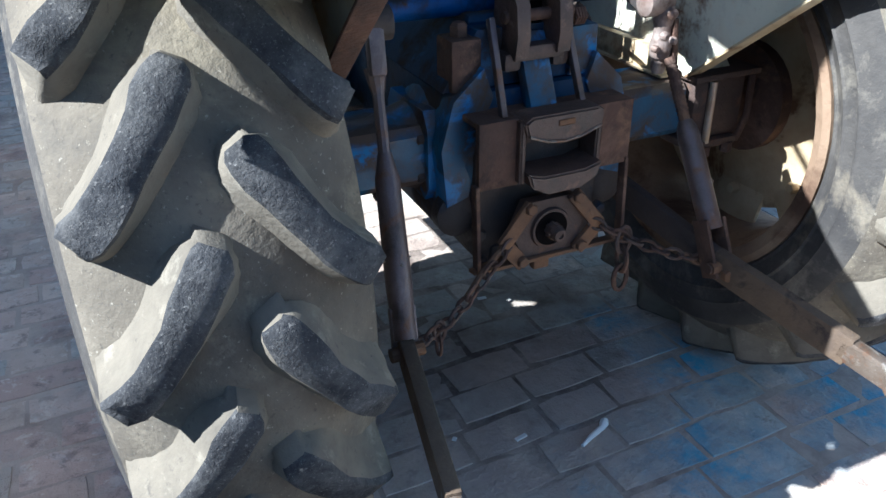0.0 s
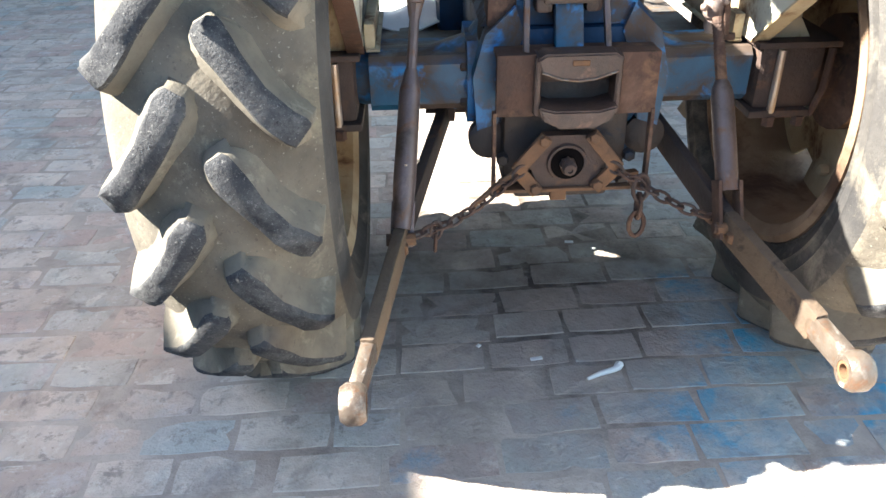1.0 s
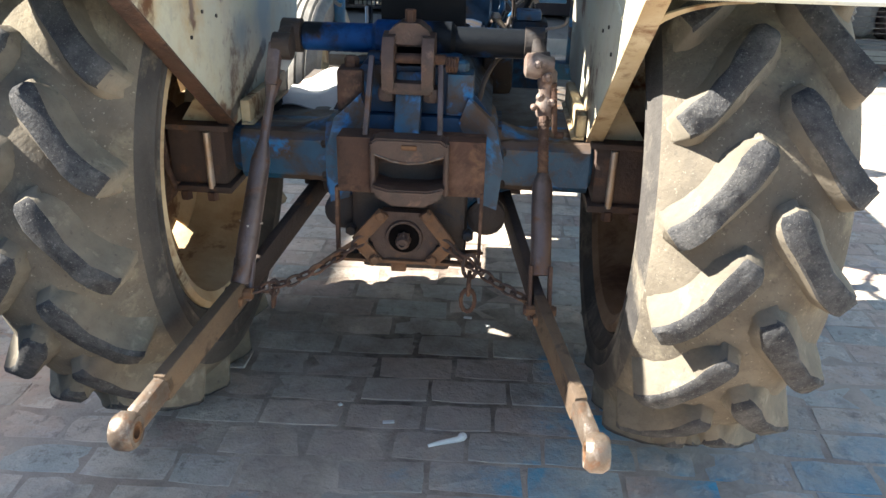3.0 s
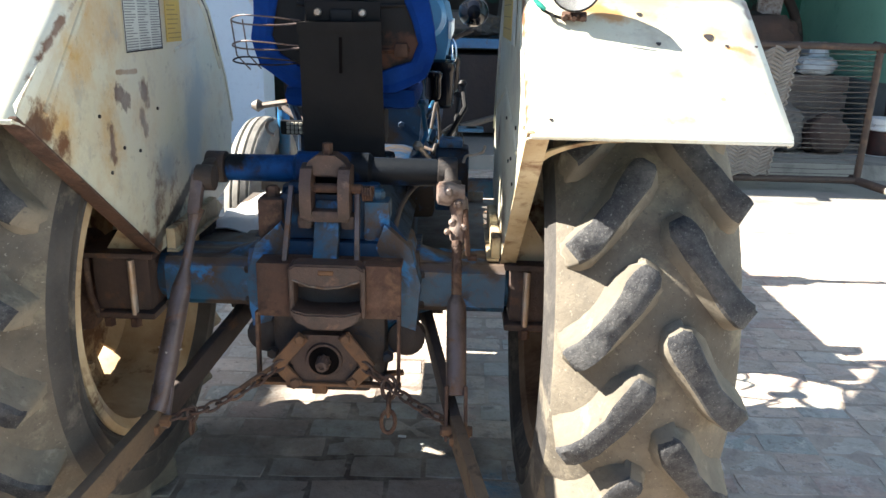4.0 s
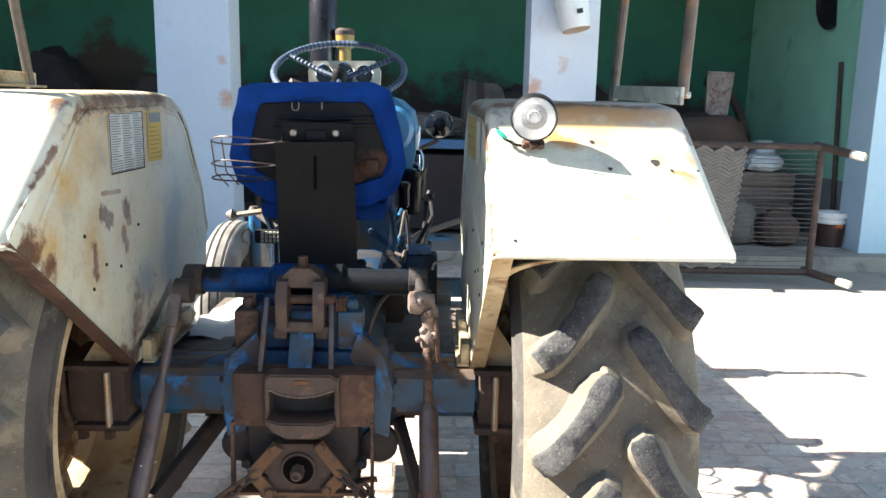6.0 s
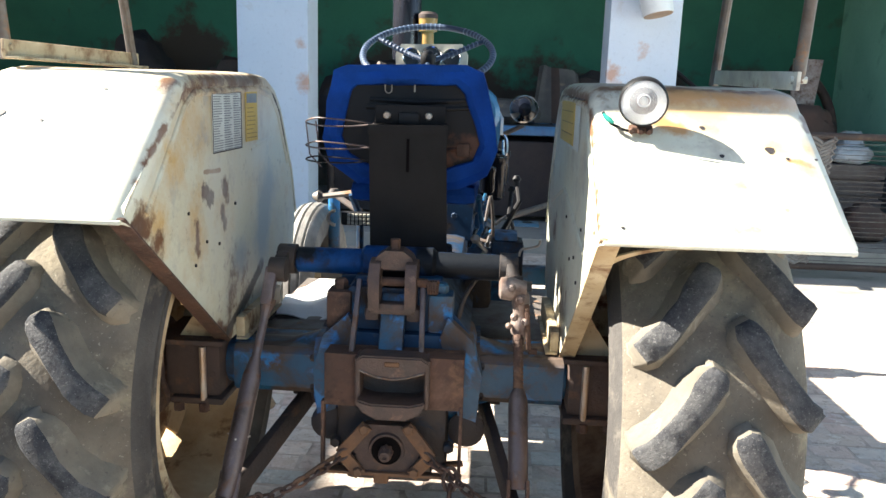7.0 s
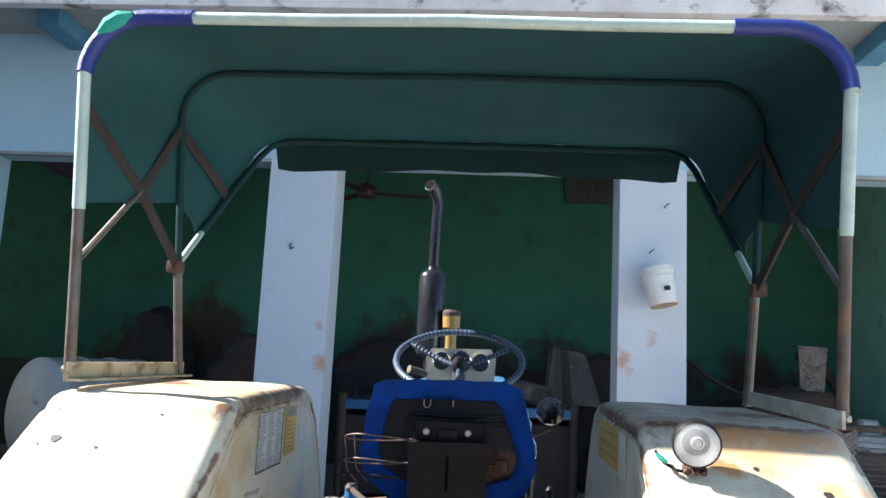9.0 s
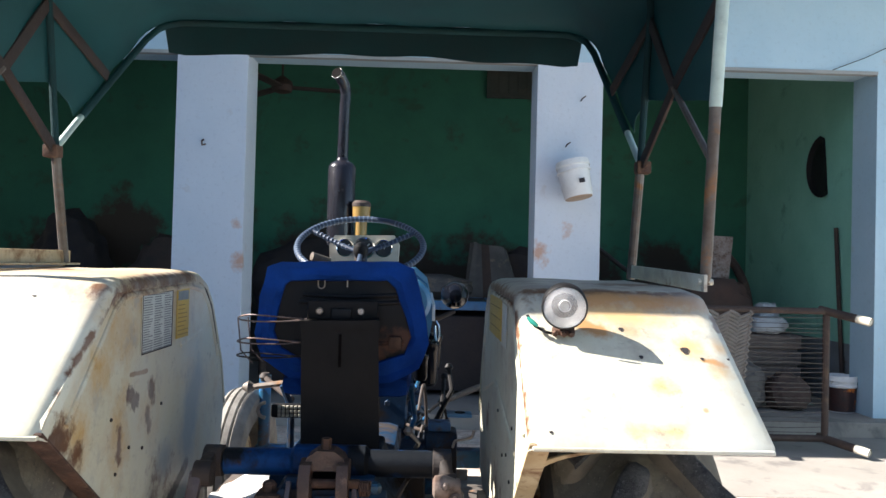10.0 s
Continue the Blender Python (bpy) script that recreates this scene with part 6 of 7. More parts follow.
for s in (-1, 1):
    bm = nb()
    prof = [(-0.07, 0.215), (-0.088, 0.27), (-0.085, 0.325), (-0.06, 0.355), (-0.045, 0.362), (-0.038, 0.352), (-0.030, 0.364), (-0.006, 0.369), (0.0, 0.356), (0.006, 0.369), (0.030, 0.364), (0.038, 0.352), (0.045, 0.362), (0.06, 0.355), (0.085, 0.325), (0.088, 0.27), (0.07, 0.215)]
    lathe(bm, prof, 44, "X", close=True)
    w = part("front_tyre", bm, "oldtyre", tractor, "worn grey ribbed front tyre")
    w.location = (s * 0.665, 1.95, 0.40)
    w.scale = (1.0, 1.08, 1.08)
    w.rotation_euler = (0, 0, radians(-4))
    bm = nb()
    lathe(bm, [(-0.07, 0.205), (-0.075, 0.222), (-0.06, 0.2), (0.0, 0.16), (0.02, 0.06), (0.05, 0.05), (0.05, 0.0201), (-0.03, 0.02), (-0.04, 0.15)], 30, "X", close=True)
    part("front_rim", bm, "creamrim", w, "rusty cream front rim")
    bm = nb()
    sweep(bm, [(s * 0.56, 1.95, 0.86), (s * 0.56, 1.95, 0.36)], 0.03, 12)
    part("king_pin", bm, "blue", tractor)
    bm = nb()
    sweep(bm, [(s * 0.56, 1.95, 0.85), (s * 0.50, 1.75, 0.86), (s * 0.30, 1.2, 0.88)], 0.014, 8)
    lathe(bm, [(-0.02, 0.02), (0.0, 0.03), (0.02, 0.02)], 12, "Z", (s * 0.55, 1.90, 0.86))
    part("steering_drag_link", bm, "grease", tractor)

# pedals, foot boards, levers
for s in (-1, 1):
    bm = nb()
    box(bm, s * 0.17, s * 0.47, 0.36, 1.0, 0.632, 0.642, 0.002)
    box(bm, s * 0.19, s * 0.40, 0.94, 0.952, 0.628, 0.68, 0.002)
    # unseen skirt below the left board, added to shade the ground
    if s < 0:
        box(bm, -0.474, -0.466, 0.50, 0.90, 0.545, 0.640, 0.002)
    part("foot_board", bm, "tube", tractor, "worn metal foot board")
bm = nb()
box(bm, -0.31, -0.17, 0.52, 0.62, 0.79, 0.80, 0.003)
fp = part("foot_plate", bm, "bare", tractor, "perforated step plate")
for i in range(5):
    bm = nb()
    lathe(bm, [(0.8005, 0.006), (0.8015, 0.006)], 8, "Z", (-0.29 + 0.025 * i, 0.55, 0))
    part("step_hole", bm, "dark", fp)
bm = nb()
box(bm, -0.31, -0.17, 0.513, 0.52, 0.765, 0.80, 0.002)
part("step_edge", bm, "bare", fp)
bm = nb()
sweep(bm, [(-0.20, 0.62, 0.70), (-0.205, 0.64, 0.95), (-0.23, 0.62, 1.03)], 0.012, 8)
bar(bm, (-0.20, 0.60, 0.80), (-0.11, 0.62, 0.92), 0.02, 0.008, (0, 1, 0), 0.002)
pd = part("clutch_pedal", bm, "navy", tractor, "dark blue pedal arm with a ribbed rubber pad")
bm = nb()
box(bm, -0.255, -0.13, 0.555, 0.585, 0.935, 0.98, 0.01)
part("pedal_pad", bm, "plastic", pd)
for r in range(3):
    for c in range(8):
        bm = nb()
        box(bm, -0.232 + 0.013 * c, -0.223 + 0.013 * c, 0.548, 0.556, 0.941 + 0.0125 * r, 0.951 + 0.0125 * r, 0.001)
        part("pad_stud", bm, "dash", pd)
bm = nb()
sweep(bm, arc((-0.275, 0.57, 0.957), 0.024, 90, 270, 8) , 0.006, 6)
part("pedal_loop", bm, "bare", pd)
bm = nb()
sweep(bm, [(-0.36, 0.75, 1.0), (-0.20, 0.70, 1.03)], 0.010, 8)
lathe(bm, [(-0.02, 0.01), (0, 0.022), (0.02, 0.01)], 12, "X", (-0.37, 0.75, 1.0))
part("hand_lever", bm, "tube", tractor)
bm = nb()
box(bm, 0.235, 0.335, 0.42, 0.52, 0.74, 0.93, 0.012)
vb = part("control_valve", bm, "navy", tractor, "dark blue control box")
bm = nb()
box(bm, 0.245, 0.315, 0.43, 0.50, 0.93, 0.955, 0.006)
part("valve_cap", bm, "bluebright", vb)
# sunlit look of the box top, put into a paler blue
bm = nb()
box(bm, 0.300, 0.372, 0.335, 0.395, 0.992, 1.002, 0.003)
vt = part("valve_plate", bm, "bonnet", vb, "blue plate on top of the control box, coloured pale as sunlit")
bm = nb()
lathe(bm, [(1.0025, 0.016), (1.0045, 0.014)], 16, "Z", (0.338, 0.362, 0))
part("valve_hole", bm, "plastic", vt)
bm = nb()
sweep(bm, smooth([(0.318, 0.34, 0.905), (0.325, 0.335, 0.925), (0.345, 0.33, 0.930), (0.372, 0.328, 0.940), (0.378, 0.328, 0.958)]), 0.004, 8)
part("hooked_lever", bm, "bare", vb, "bright hooked wire lever")
for k, (p, q, m) in enumerate((((0.27, 0.5, 0.95), (0.31, 0.62, 1.10), "plastic"), ((0.19, 0.35, 0.86), (0.188, 0.34, 0.95), "bare"), ((0.22, 0.55, 0.8), (0.30, 0.75, 1.05), "plastic"), ((0.16, 0.45, 0.85), (0.19, 0.5, 1.05), "blue"))):
    bm = nb()
    mid = (Vector(p) + Vector(q)) / 2 + Vector((0.03, 0, 0.01))
    sweep(bm, [p, mid, q], 0.008, 8)
    lathe(bm, [(-0.012, 0.008), (0, 0.015), (0.012, 0.008)], 10, "Z", q)
    part("control_lever", bm, m, tractor)
bm = nb()
box(bm, 0.16, 0.24, 0.25, 0.50, 0.76, 0.90, 0.02)
part("side_casting", bm, "navy", tractor)
bm = nb()
box(bm, -0.24, -0.15, 0.45, 0.85, 0.62, 0.80, 0.03)
part("side_casting", bm, "navy", tractor)
# white sheet lying on the left-hand foot board
bm = nb()
rows = []
for i in range(13):
    r = []
    for k in range(15):
        u, v = i / 12, k / 14
        x, y = -0.46 + 0.29 * u, 0.46 + 0.40 * v
        z = 0.652 + 0.032 * math.sin(u * 3.1) * math.sin(v * 2.6) + 0.012 * math.sin(u * 9 + v * 5) + 0.008 * math.sin(v * 17 - u * 6)
        r.append(bm.verts.new((x, y, z)))
    rows.append(r)
for i in range(12):
    for k in range(14):
        bm.faces.new((rows[i][k], rows[i + 1][k], rows[i + 1][k + 1], rows[i][k + 1]))
sh = single("plastic_sheet", bm, "sheet", "crumpled white plastic sheet lying on the tractor's foot board", "plastic sheet")
m = sh.modifiers.new("thick", "SOLIDIFY")
m.thickness = 0.004

# ---- canopy ----
canopy = thing("canopy", "dark green cloth canopy on a folding tube frame over the tractor", "canopy", pose(0.012, 0, 1.40))
def hoop(x, z0, z1, y0, y1, r, yt=None, n=7):
    """Left foot, up, round the corner, across and down again."""
    yt = y1 if yt is None else yt
    L_ = [Vector((-x, y0, z0)), Vector((-x, y0 + (y1 - y0) * 0.5, (z0 + z1 - r) / 2)), Vector((-x, y1, z1 - r))]
    A = [Vector((-x + r - r * math.cos(radians(90 * i / n)), y1, z1 - r + r * math.sin(radians(90 * i / n)))) for i in range(1, n + 1)]
    left = L_ + A
    right = [Vector((-p.x, p.y, p.z)) for p in reversed(left)]
    return left + [Vector((-x * 0.35, y1, z1)), Vector((0, y1, z1 + 0.004)), Vector((x * 0.35, y1, z1))] + right
def loc(ob):
    ob.location = (0, 0, -1.40)
    return ob
rear = hoop(0.808, 1.43, 2.205, -0.285, -0.365, 0.13)
mid = hoop(0.80, 1.43, 2.27, 0.27, 0.13, 0.13)
bm = nb()
sweep(bm, [Vector((-0.808, -0.325, 1.78))] + [p for p in rear if p.z > 1.9] + [Vector((0.808, -0.325, 1.78))], 0.0135, 12)
loc(part("rear_bow", bm, "mint", canopy, "rear bow of pale mint painted tube"))
for s in (-1, 1):
    bm = nb()
    sweep(bm, [(s * 0.808, -0.285, 1.41), (s * 0.808, -0.305, 1.6), (s * 0.808, -0.327, 1.80)], 0.012, 12)
    loc(part("rear_post", bm, "tube", canopy, "grey steel post with rust"))
    bm = nb()
    cor = [p for p in rear if p.z > 2.0 and p.x * s > 0.55]
    end = [Vector((s * 0.575, -0.365, 2.205))]
    sweep(bm, cor + end if s < 0 else end + cor, 0.0175, 12)
    loc(part("tape_wrap", bm, "tape", canopy, "blue tape wound round the bow's corner"))
    bm = nb()
    sweep(bm, [(s * 0.80, 0.275, 1.41), (s * 0.80, 0.20, 1.72)], 0.0125, 10)
    loc(part("middle_post", bm, "tube", canopy))
    # folding front bow, hinged on the middle post
    bm = nb()
    box(bm, s * 0.785, s * 0.825, 0.175, 0.215, 1.70, 1.735, 0.006)
    loc(part("hinge", bm, "rust", canopy))
    for a, b in (((0.81, -0.308, 1.665), (0.805, -0.06, 1.88)), ((0.805, -0.06, 1.88), (0.80, 0.13, 2.10)), ((0.81, -0.335, 2.005), (0.805, -0.06, 1.88)), ((0.805, -0.06, 1.88), (0.80, 0.195, 1.72)), ((0.80, 0.13, 2.10), (0.78, 0.47, 1.99))):
        bm = nb()
        if a[1] < -0.3 and b[2] > a[2]:
            sweep(bm, [(s * a[0], a[1], a[2]), (s * b[0], b[1], b[2])], 0.0075, 8)
        else:
            bar(bm, (s * a[0], a[1], a[2]), (s * b[0], b[1], b[2]), 0.008, 0.032, (0, -0.6, 0.8), 0.002)
        loc(part("brace", bm, "tube" if a[1] < -0.3 and b[2] > a[2] else "brace", canopy))
    # foot rail on the fender
    bm = nb()
    zr = 1.432 if s < 0 else 1.412
    bar(bm, (s * 0.80, -0.31, zr), (s * 0.80, 0.30, 1.432), 0.008, 0.036, (0, 0, 1), 0.002)
    if s < 0:
        bar(bm, (s * 0.785, -0.31, zr - 0.019), (s * 0.785, 0.30, 1.413), 0.035, 0.006, (0, 0, 1), 0.002)
    sweep(bm, [(s * 0.822, -0.29, zr + 0.003), (s * 0.79, -0.29, zr + 0.003)], 0.007, 8)
    loc(part("foot_rail", bm, "creamrim" if s < 0 else "cream", canopy, "cream rusted angle-iron rail on the fender"))
bm = nb()
sweep(bm, [Vector((-0.80, 0.205, 1.70))] + [p for p in mid if p.z > 1.9] + [Vector((0.80, 0.205, 1.70))], 0.0095, 10)
loc(part("middle_bow", bm, "hem", canopy, "middle bow in a dark cloth sleeve"))
fx, fy, fz = 0.80, 1.0, 2.325
frontb = [Vector((-0.80, 0.19, 1.72)), Vector((-0.80, 0.48, 1.945)), Vector((-0.80, 0.83, 2.21))] + [Vector((-fx + 0.09 - 0.09 * math.cos(radians(a)), 0.90 + 0.10 * math.sin(radians(a)), fz - 0.07 + 0.07 * math.sin(radians(a)))) for a in (20, 45, 70, 90)]
frontb = frontb + [Vector((-0.3, fy, fz)), Vector((0, fy, fz)), Vector((0.3, fy, fz))] + [Vector((-p.x, p.y, p.z)) for p in reversed(frontb)]
bm = nb()
sweep(bm, frontb[2:-2], 0.012, 10)
loc(part("front_bow", bm, "canvas", canopy, "front bow in a sleeve of green cloth"))
for s in (-1, 1):
    bm = nb()
    sweep(bm, [(s * 0.80, 0.19, 1.72), (s * 0.80, 0.35, 1.845)], 0.0095, 10)
    loc(part("front_strut", bm, "mint", canopy))
    bm = nb()
    sweep(bm, [(s * 0.80, 0.345, 1.84), (s * 0.80, 0.48, 1.945), (s * 0.80, 0.83, 2.21)], 0.0115, 10)
    loc(part("strut_sleeve", bm, "canvas", canopy))
# cloth stretched over the three bows
def resample(pts, lo, n=48):
    pts = [p for p in pts]
    seg = [0.0]
    for a, b in zip(pts, pts[1:]):
        seg.append(seg[-1] + (b - a).length)
    out = []
    t0, t1 = lo, seg[-1] - lo
    for i in range(n + 1):
        t = t0 + (t1 - t0) * i / n
        j = max(k for k in range(len(seg)) if seg[k] <= t + 1e-9)
        j = min(j, len(pts) - 2)
        out.append(pts[j].lerp(pts[j + 1], (t - seg[j]) / (seg[j + 1] - seg[j])))
    return out
ra, rm, rf = resample(rear, 0.365), resample(mid, 0.475), resample(frontb, 0.19)
ctr = Vector((0, 0.2, 1.7))
rows = []
bm = nb()
def outward(p):
    d = Vector((p.x, 0, (p.z - 1.7) * 1.3))
    return d.normalized()
lift = 0.020
for k in range(9):
    row = []
    for i in range(49):
        if k <= 4:
            a, b, t = ra[i], rm[i], k / 4
        else:
            a, b, t = rm[i], rf[i], (k - 4) / 4
        p = a.lerp(b, t)
        sag = -0.016 * math.sin(math.pi * t) + 0.003 * math.sin(i * 1.3 + k)
        off = outward(p) * (lift + sag) if k else Vector((0, 0.008, 0)) + outward(p) * 0.006
        row.append(bm.verts.new(p + off))
    rows.append(row)
for k in range(8):
    for i in range(48):
        bm.faces.new((rows[k][i], rows[k][i + 1], rows[k + 1][i + 1], rows[k + 1][i]))
cl = loc(part("canopy_cloth", bm, "canvas", canopy, "dark green canopy cloth stretched over bent tubes", edge=80))
m = cl.modifiers.new("thick", "SOLIDIFY")
m.thickness = 0.003
# doubled hem hanging from the front bow
bm = nb()
grid_ = []
for i in range(12, 37):
    p = rf[i]
    drop_ = fz - 0.104 - p.z - 0.010 * math.cos((i - 12) / 24 * 2 * math.pi) - 0.004 * math.sin(i * 1.1)
    head_ = outward(p) * lift
    foot_ = Vector((0, 0.022, drop_))
    grid_.append([bm.verts.new(p + head_.lerp(foot_, u) + Vector((0, 0.006 + 0.004 * math.sin(i * 0.9) * u, 0))) for u in (0.0, 0.33, 0.66, 1.0)])
for a, b in zip(grid_, grid_[1:]):
    for q in range(3):
        bm.faces.new((a[q], b[q], b[q + 1], a[q + 1]))
hem = part("valance", bm, "hem", canopy, "dark doubled hem of the canopy cloth", edge=80)
loc(hem)
m = hem.modifiers.new("thick", "SOLIDIFY")
m.thickness = 0.004
bm = nb()
sweep(bm, [rear[i] + Vector((0, -0.012, 0.004)) for i in (5, 6, 7, 8)], [0.008, 0.0175, 0.0185, 0.008], 8)
loc(part("rag_wrap", bm, "teal", canopy, "teal rag tied round the corner"))

# ---- the open-fronted house and the yard ----
WY = 5.0
def struct(name, bm, material, label, category, smooth=False):
    return single(name, bm, material, label, category, "structure", smooth=smooth)

bm = nb()
vs = [bm.verts.new(p) for p in ((-400, -400, -0.03), (400, -400, -0.03), (400, 400, -0.03), (-400, 400, -0.03))]
bm.faces.new(vs)
ground = struct("ground", bm, "concrete", "bare dusty earth and cement under the yard", "ground")
bm = nb()
box(bm, -12, 9, 4.78, 8.3, -0.03, 0.13, 0.01)
struct("floor", bm, "concrete", "grey cement floor of the raised veranda", "floor")
PIL = [(-2.055, -1.42), (1.20, 1.80)]
for k, (a, b) in enumerate(PIL):
    bm = nb()
    box(bm, a, b, WY + 0.002, WY + 0.40, 0.13, 3.32, 0.006)
    struct("pillar_%d" % (k + 1), bm, "pillarwhite", "square whitewashed veranda pillar", "pillar")
bm = nb()
box(bm, -14, -4.89, WY + 0.002, WY + 0.40, -0.03, 3.32, 0.006)
struct("wall_west", bm, "wall", "pale blue whitewashed front wall with damp stains", "wall")
bm = nb()
box(bm, 4.33, 9.0, WY + 0.002, WY + 0.40, -0.03, 3.32, 0.006)
struct("wall_east", bm, "wall", "pale blue whitewashed front wall", "wall")
bm = nb()
box(bm, -14, 9.0, WY, WY + 0.398, 3.303, 4.50)
struct("beam", bm, "wall", "pale blue plastered beam over the veranda openings", "beam")
for k, (a, b) in enumerate(((-4.89, -2.055), (-1.42, 1.20), (1.80, 4.33))):
    bm = nb()
    box(bm, a, b, WY - 0.008, WY + 0.06, 3.27, 3.300)
    struct("trim_%d" % (k + 1), bm, "soffit", "greyish white trim along the opening's head", "trim")
bm = nb()
box(bm, -14, 9.0, 4.04, 8.5, 4.503, 4.62)
struct("ceiling", bm, "soffit", "flat plastered roof slab with overhang", "ceiling")
bm = nb()
box(bm, -14, 9.0, 3.94, 4.04, 4.31, 4.88, 0.01)
struct("fascia", bm, "fascia", "white parapet stained by black mould", "fascia")
for k, x in enumerate((-4.05, 3.40)):
    bm = nb()
    box(bm, x - 0.11, x + 0.11, 4.41, 4.99, 4.33, 4.50, 0.01)
    struct("bracket_%d" % (k + 1), bm, "corbel", "blue painted concrete roof bracket", "bracket")
bm = nb()
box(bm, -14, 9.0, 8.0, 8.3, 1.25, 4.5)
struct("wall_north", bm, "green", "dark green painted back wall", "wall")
bm = nb()
box(bm, -14, 9.0, 7.99, 8.3, 0.1, 1.25)
struct("wall_north_lower", bm, "greenlow", "grimy unpainted lower part of the back wall", "wall")
bm = nb()
# end wall coloured paler than the back wall to stand for bounced sun
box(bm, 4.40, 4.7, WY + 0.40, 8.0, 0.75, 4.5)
struct("wall_end", bm, "greenpale", "green painted end wall of the veranda, paled for bounced sunlight", "wall")
bm = nb()
box(bm, 4.39, 4.7, WY + 0.40, 8.0, 0.1, 0.75)
struct("wall_end_lower", bm, "endlow", "grey cement lower part of the end wall", "wall")
# neighbouring house and yard walls that close the yard
bm = nb()
box(bm, -7.4, -7.0, -14, 4.99, -0.03, 5.49)
struct("wall_left_house", bm, "wall", "tall plastered side of the neighbouring house", "wall")
bm = nb()
box(bm, 9.0, 9.3, -14, 8.5, -0.03, 2.6)
struct("wall_right", bm, "wall", "plastered yard wall", "wall")
bm = nb()
box(bm, -7.0, 9.0, -9.3, -9.0, -0.03, 2.6)
struct("wall_south", bm, "wall", "plastered yard wall behind", "wall")

# ---- bed frame standing on its side, with rope webbing ----
cot = thing("charpoy", "rope bed on a rusty steel frame, tipped up on its side", "bed", pose(2.87, 4.25, 0))
cx0, cx1, cy = -1.05, 0.62, 0.0
def cp(bm, name, m, label=""):
    return part(name, bm, m, cot, label)
for z in (0.10, 1.13):
    bm = nb()
    sweep(bm, [(cx0, cy, z), (cx1, cy, z)], 0.028, 10)
    cp(bm, "side_rail", "wood")
for x in (cx0, cx1):
    bm = nb()
    sweep(bm, [(x, cy, 0.10), (x, cy, 1.13)], 0.028, 10)
    cp(bm, "end_rail", "wood")
for x, z in ((cx1, 0.10), (cx1, 1.13), (cx0, 0.10), (cx0, 1.13)):
    bm = nb()
    q = 0.22 if x > 0 else -0.05
    d = Vector((0.5, -0.75, -0.16 if z > 0.5 else -0.11)).normalized() if x > 0 else Vector((-0.1, -1, -0.12)).normalized()
    p = Vector((x, cy, z))
    sweep(bm, [p - d * 0.06, p + d * 0.26], 0.034, 12)
    lg = cp(bm, "leg", "wood")
    bm = nb()
    sweep(bm, [p + d * 0.25, p + d * 0.36], 0.0345, 12, caps=False)
    sweep(bm, [p + d * 0.26, p + d * 0.355], 0.027, 12)
    part("leg_sleeve", bm, "dash", lg, "cream plastic leg sleeve")
for k in range(24):
    z = 0.15 + 0.04 * k
    bm = nb()
    sweep(bm, [(-0.12 + 0.004 * k, cy - 0.006, z), (0.3, cy - 0.012, z - 0.006 * math.sin(k * 2.1)), (cx1, cy - 0.006, z + 0.006 * math.sin(k * 1.7))], 0.0030 + 0.0007 * math.sin(k * 3.3), 6)
    cp(bm, "tension_rope", "ropedark")
# herringbone webbing: columns of slanting strands, each column turned against the last
bm = nb()
for c in range(10):
    for k in range(34):
        z = 0.12 + 0.030 * k
        lean = 0.10 * (z - 0.12)
        x1 = -0.105 + lean - 0.088 * c
        if x1 - 0.09 < cx0:
            continue
        up = 0.05 if c % 2 else -0.05
        if not 0.10 < z + up < 1.15:
            continue
        sweep(bm, [(x1, cy - 0.012, z), (x1 - 0.046, cy - 0.024, z + up * 0.5), (x1 - 0.094, cy - 0.012, z + up)], 0.0135, 6)
cp(bm, "rope_webbing", "rope", "herringbone woven grey rope webbing")
for k in range(20):
    bm = nb()
    z = 0.13 + 0.05 * k
    sweep(bm, [(-0.11 + 0.1 * (z - 0.12), cy - 0.02, z), (-0.095 + 0.1 * (z - 0.12), cy - 0.035, z + 0.02), (-0.11 + 0.1 * (z - 0.12), cy - 0.02, z + 0.045)], 0.010, 6)
    cp(bm, "edge_loop", "rope")

# ---- paint pail ----
def pail(name, label, m, r, h, body, band, cat="bucket"):
    t_ = thing(name, label, cat, m)
    bm = nb()
    lathe(bm, [(0.0, r * 0.84), (0.006, r * 0.86), (h * 0.70, r * 0.95), (h * 0.70, r * 1.03), (h * 0.74, r * 1.03), (h * 0.76, r * 0.97), (h * 0.84, r * 0.98), (h * 0.85, r * 1.05), (h * 0.89, r * 1.05), (h, r), (h, r * 0.95), (h * 0.1, r * 0.82), (0.02, r * 0.8)], 32, "Z")
    b_ = part("pail_body", bm, body, t_)
    if band:
        bm = nb()
        lathe(bm, [(h * 0.02, r * 0.866), (h * 0.68, r * 0.953), (h * 0.68, r * 0.958), (h * 0.02, r * 0.871)], 32, "Z", close=True)
        part("printed_band", bm, band, t_, "dark printed band with an orange splash")
    bm = nb()
    sweep(bm, [Vector((r * 1.04 * math.cos(radians(a)), r * 0.45 * math.sin(radians(a)) - 0.02, h * 0.87 - r * 0.55 * math.sin(radians(a)))) for a in range(0, 181, 15)], 0.003, 6)
    part("wire_handle", bm, "bare", t_)
    return t_
pail("paint_pail", "white plastic paint pail with an orange-brown label on the veranda floor", pose(4.22, 5.35, 0.13, 0, 0, 30), 0.145, 0.34, "white", "orangeprint")
hb = pail("hanging_bucket", "white plastic bucket hung from a nail on the pillar", pose(1.56, 4.80, 2.05, -8, -11, 0), 0.145, 0.33, "white", None)
bm = nb()
lathe(bm, [(-0.004, 0.118), (0.003, 0.121)], 28, "Z")
part("pail_base", bm, "pailbase", hb, "brown stained bucket bottom")
bm = nb()
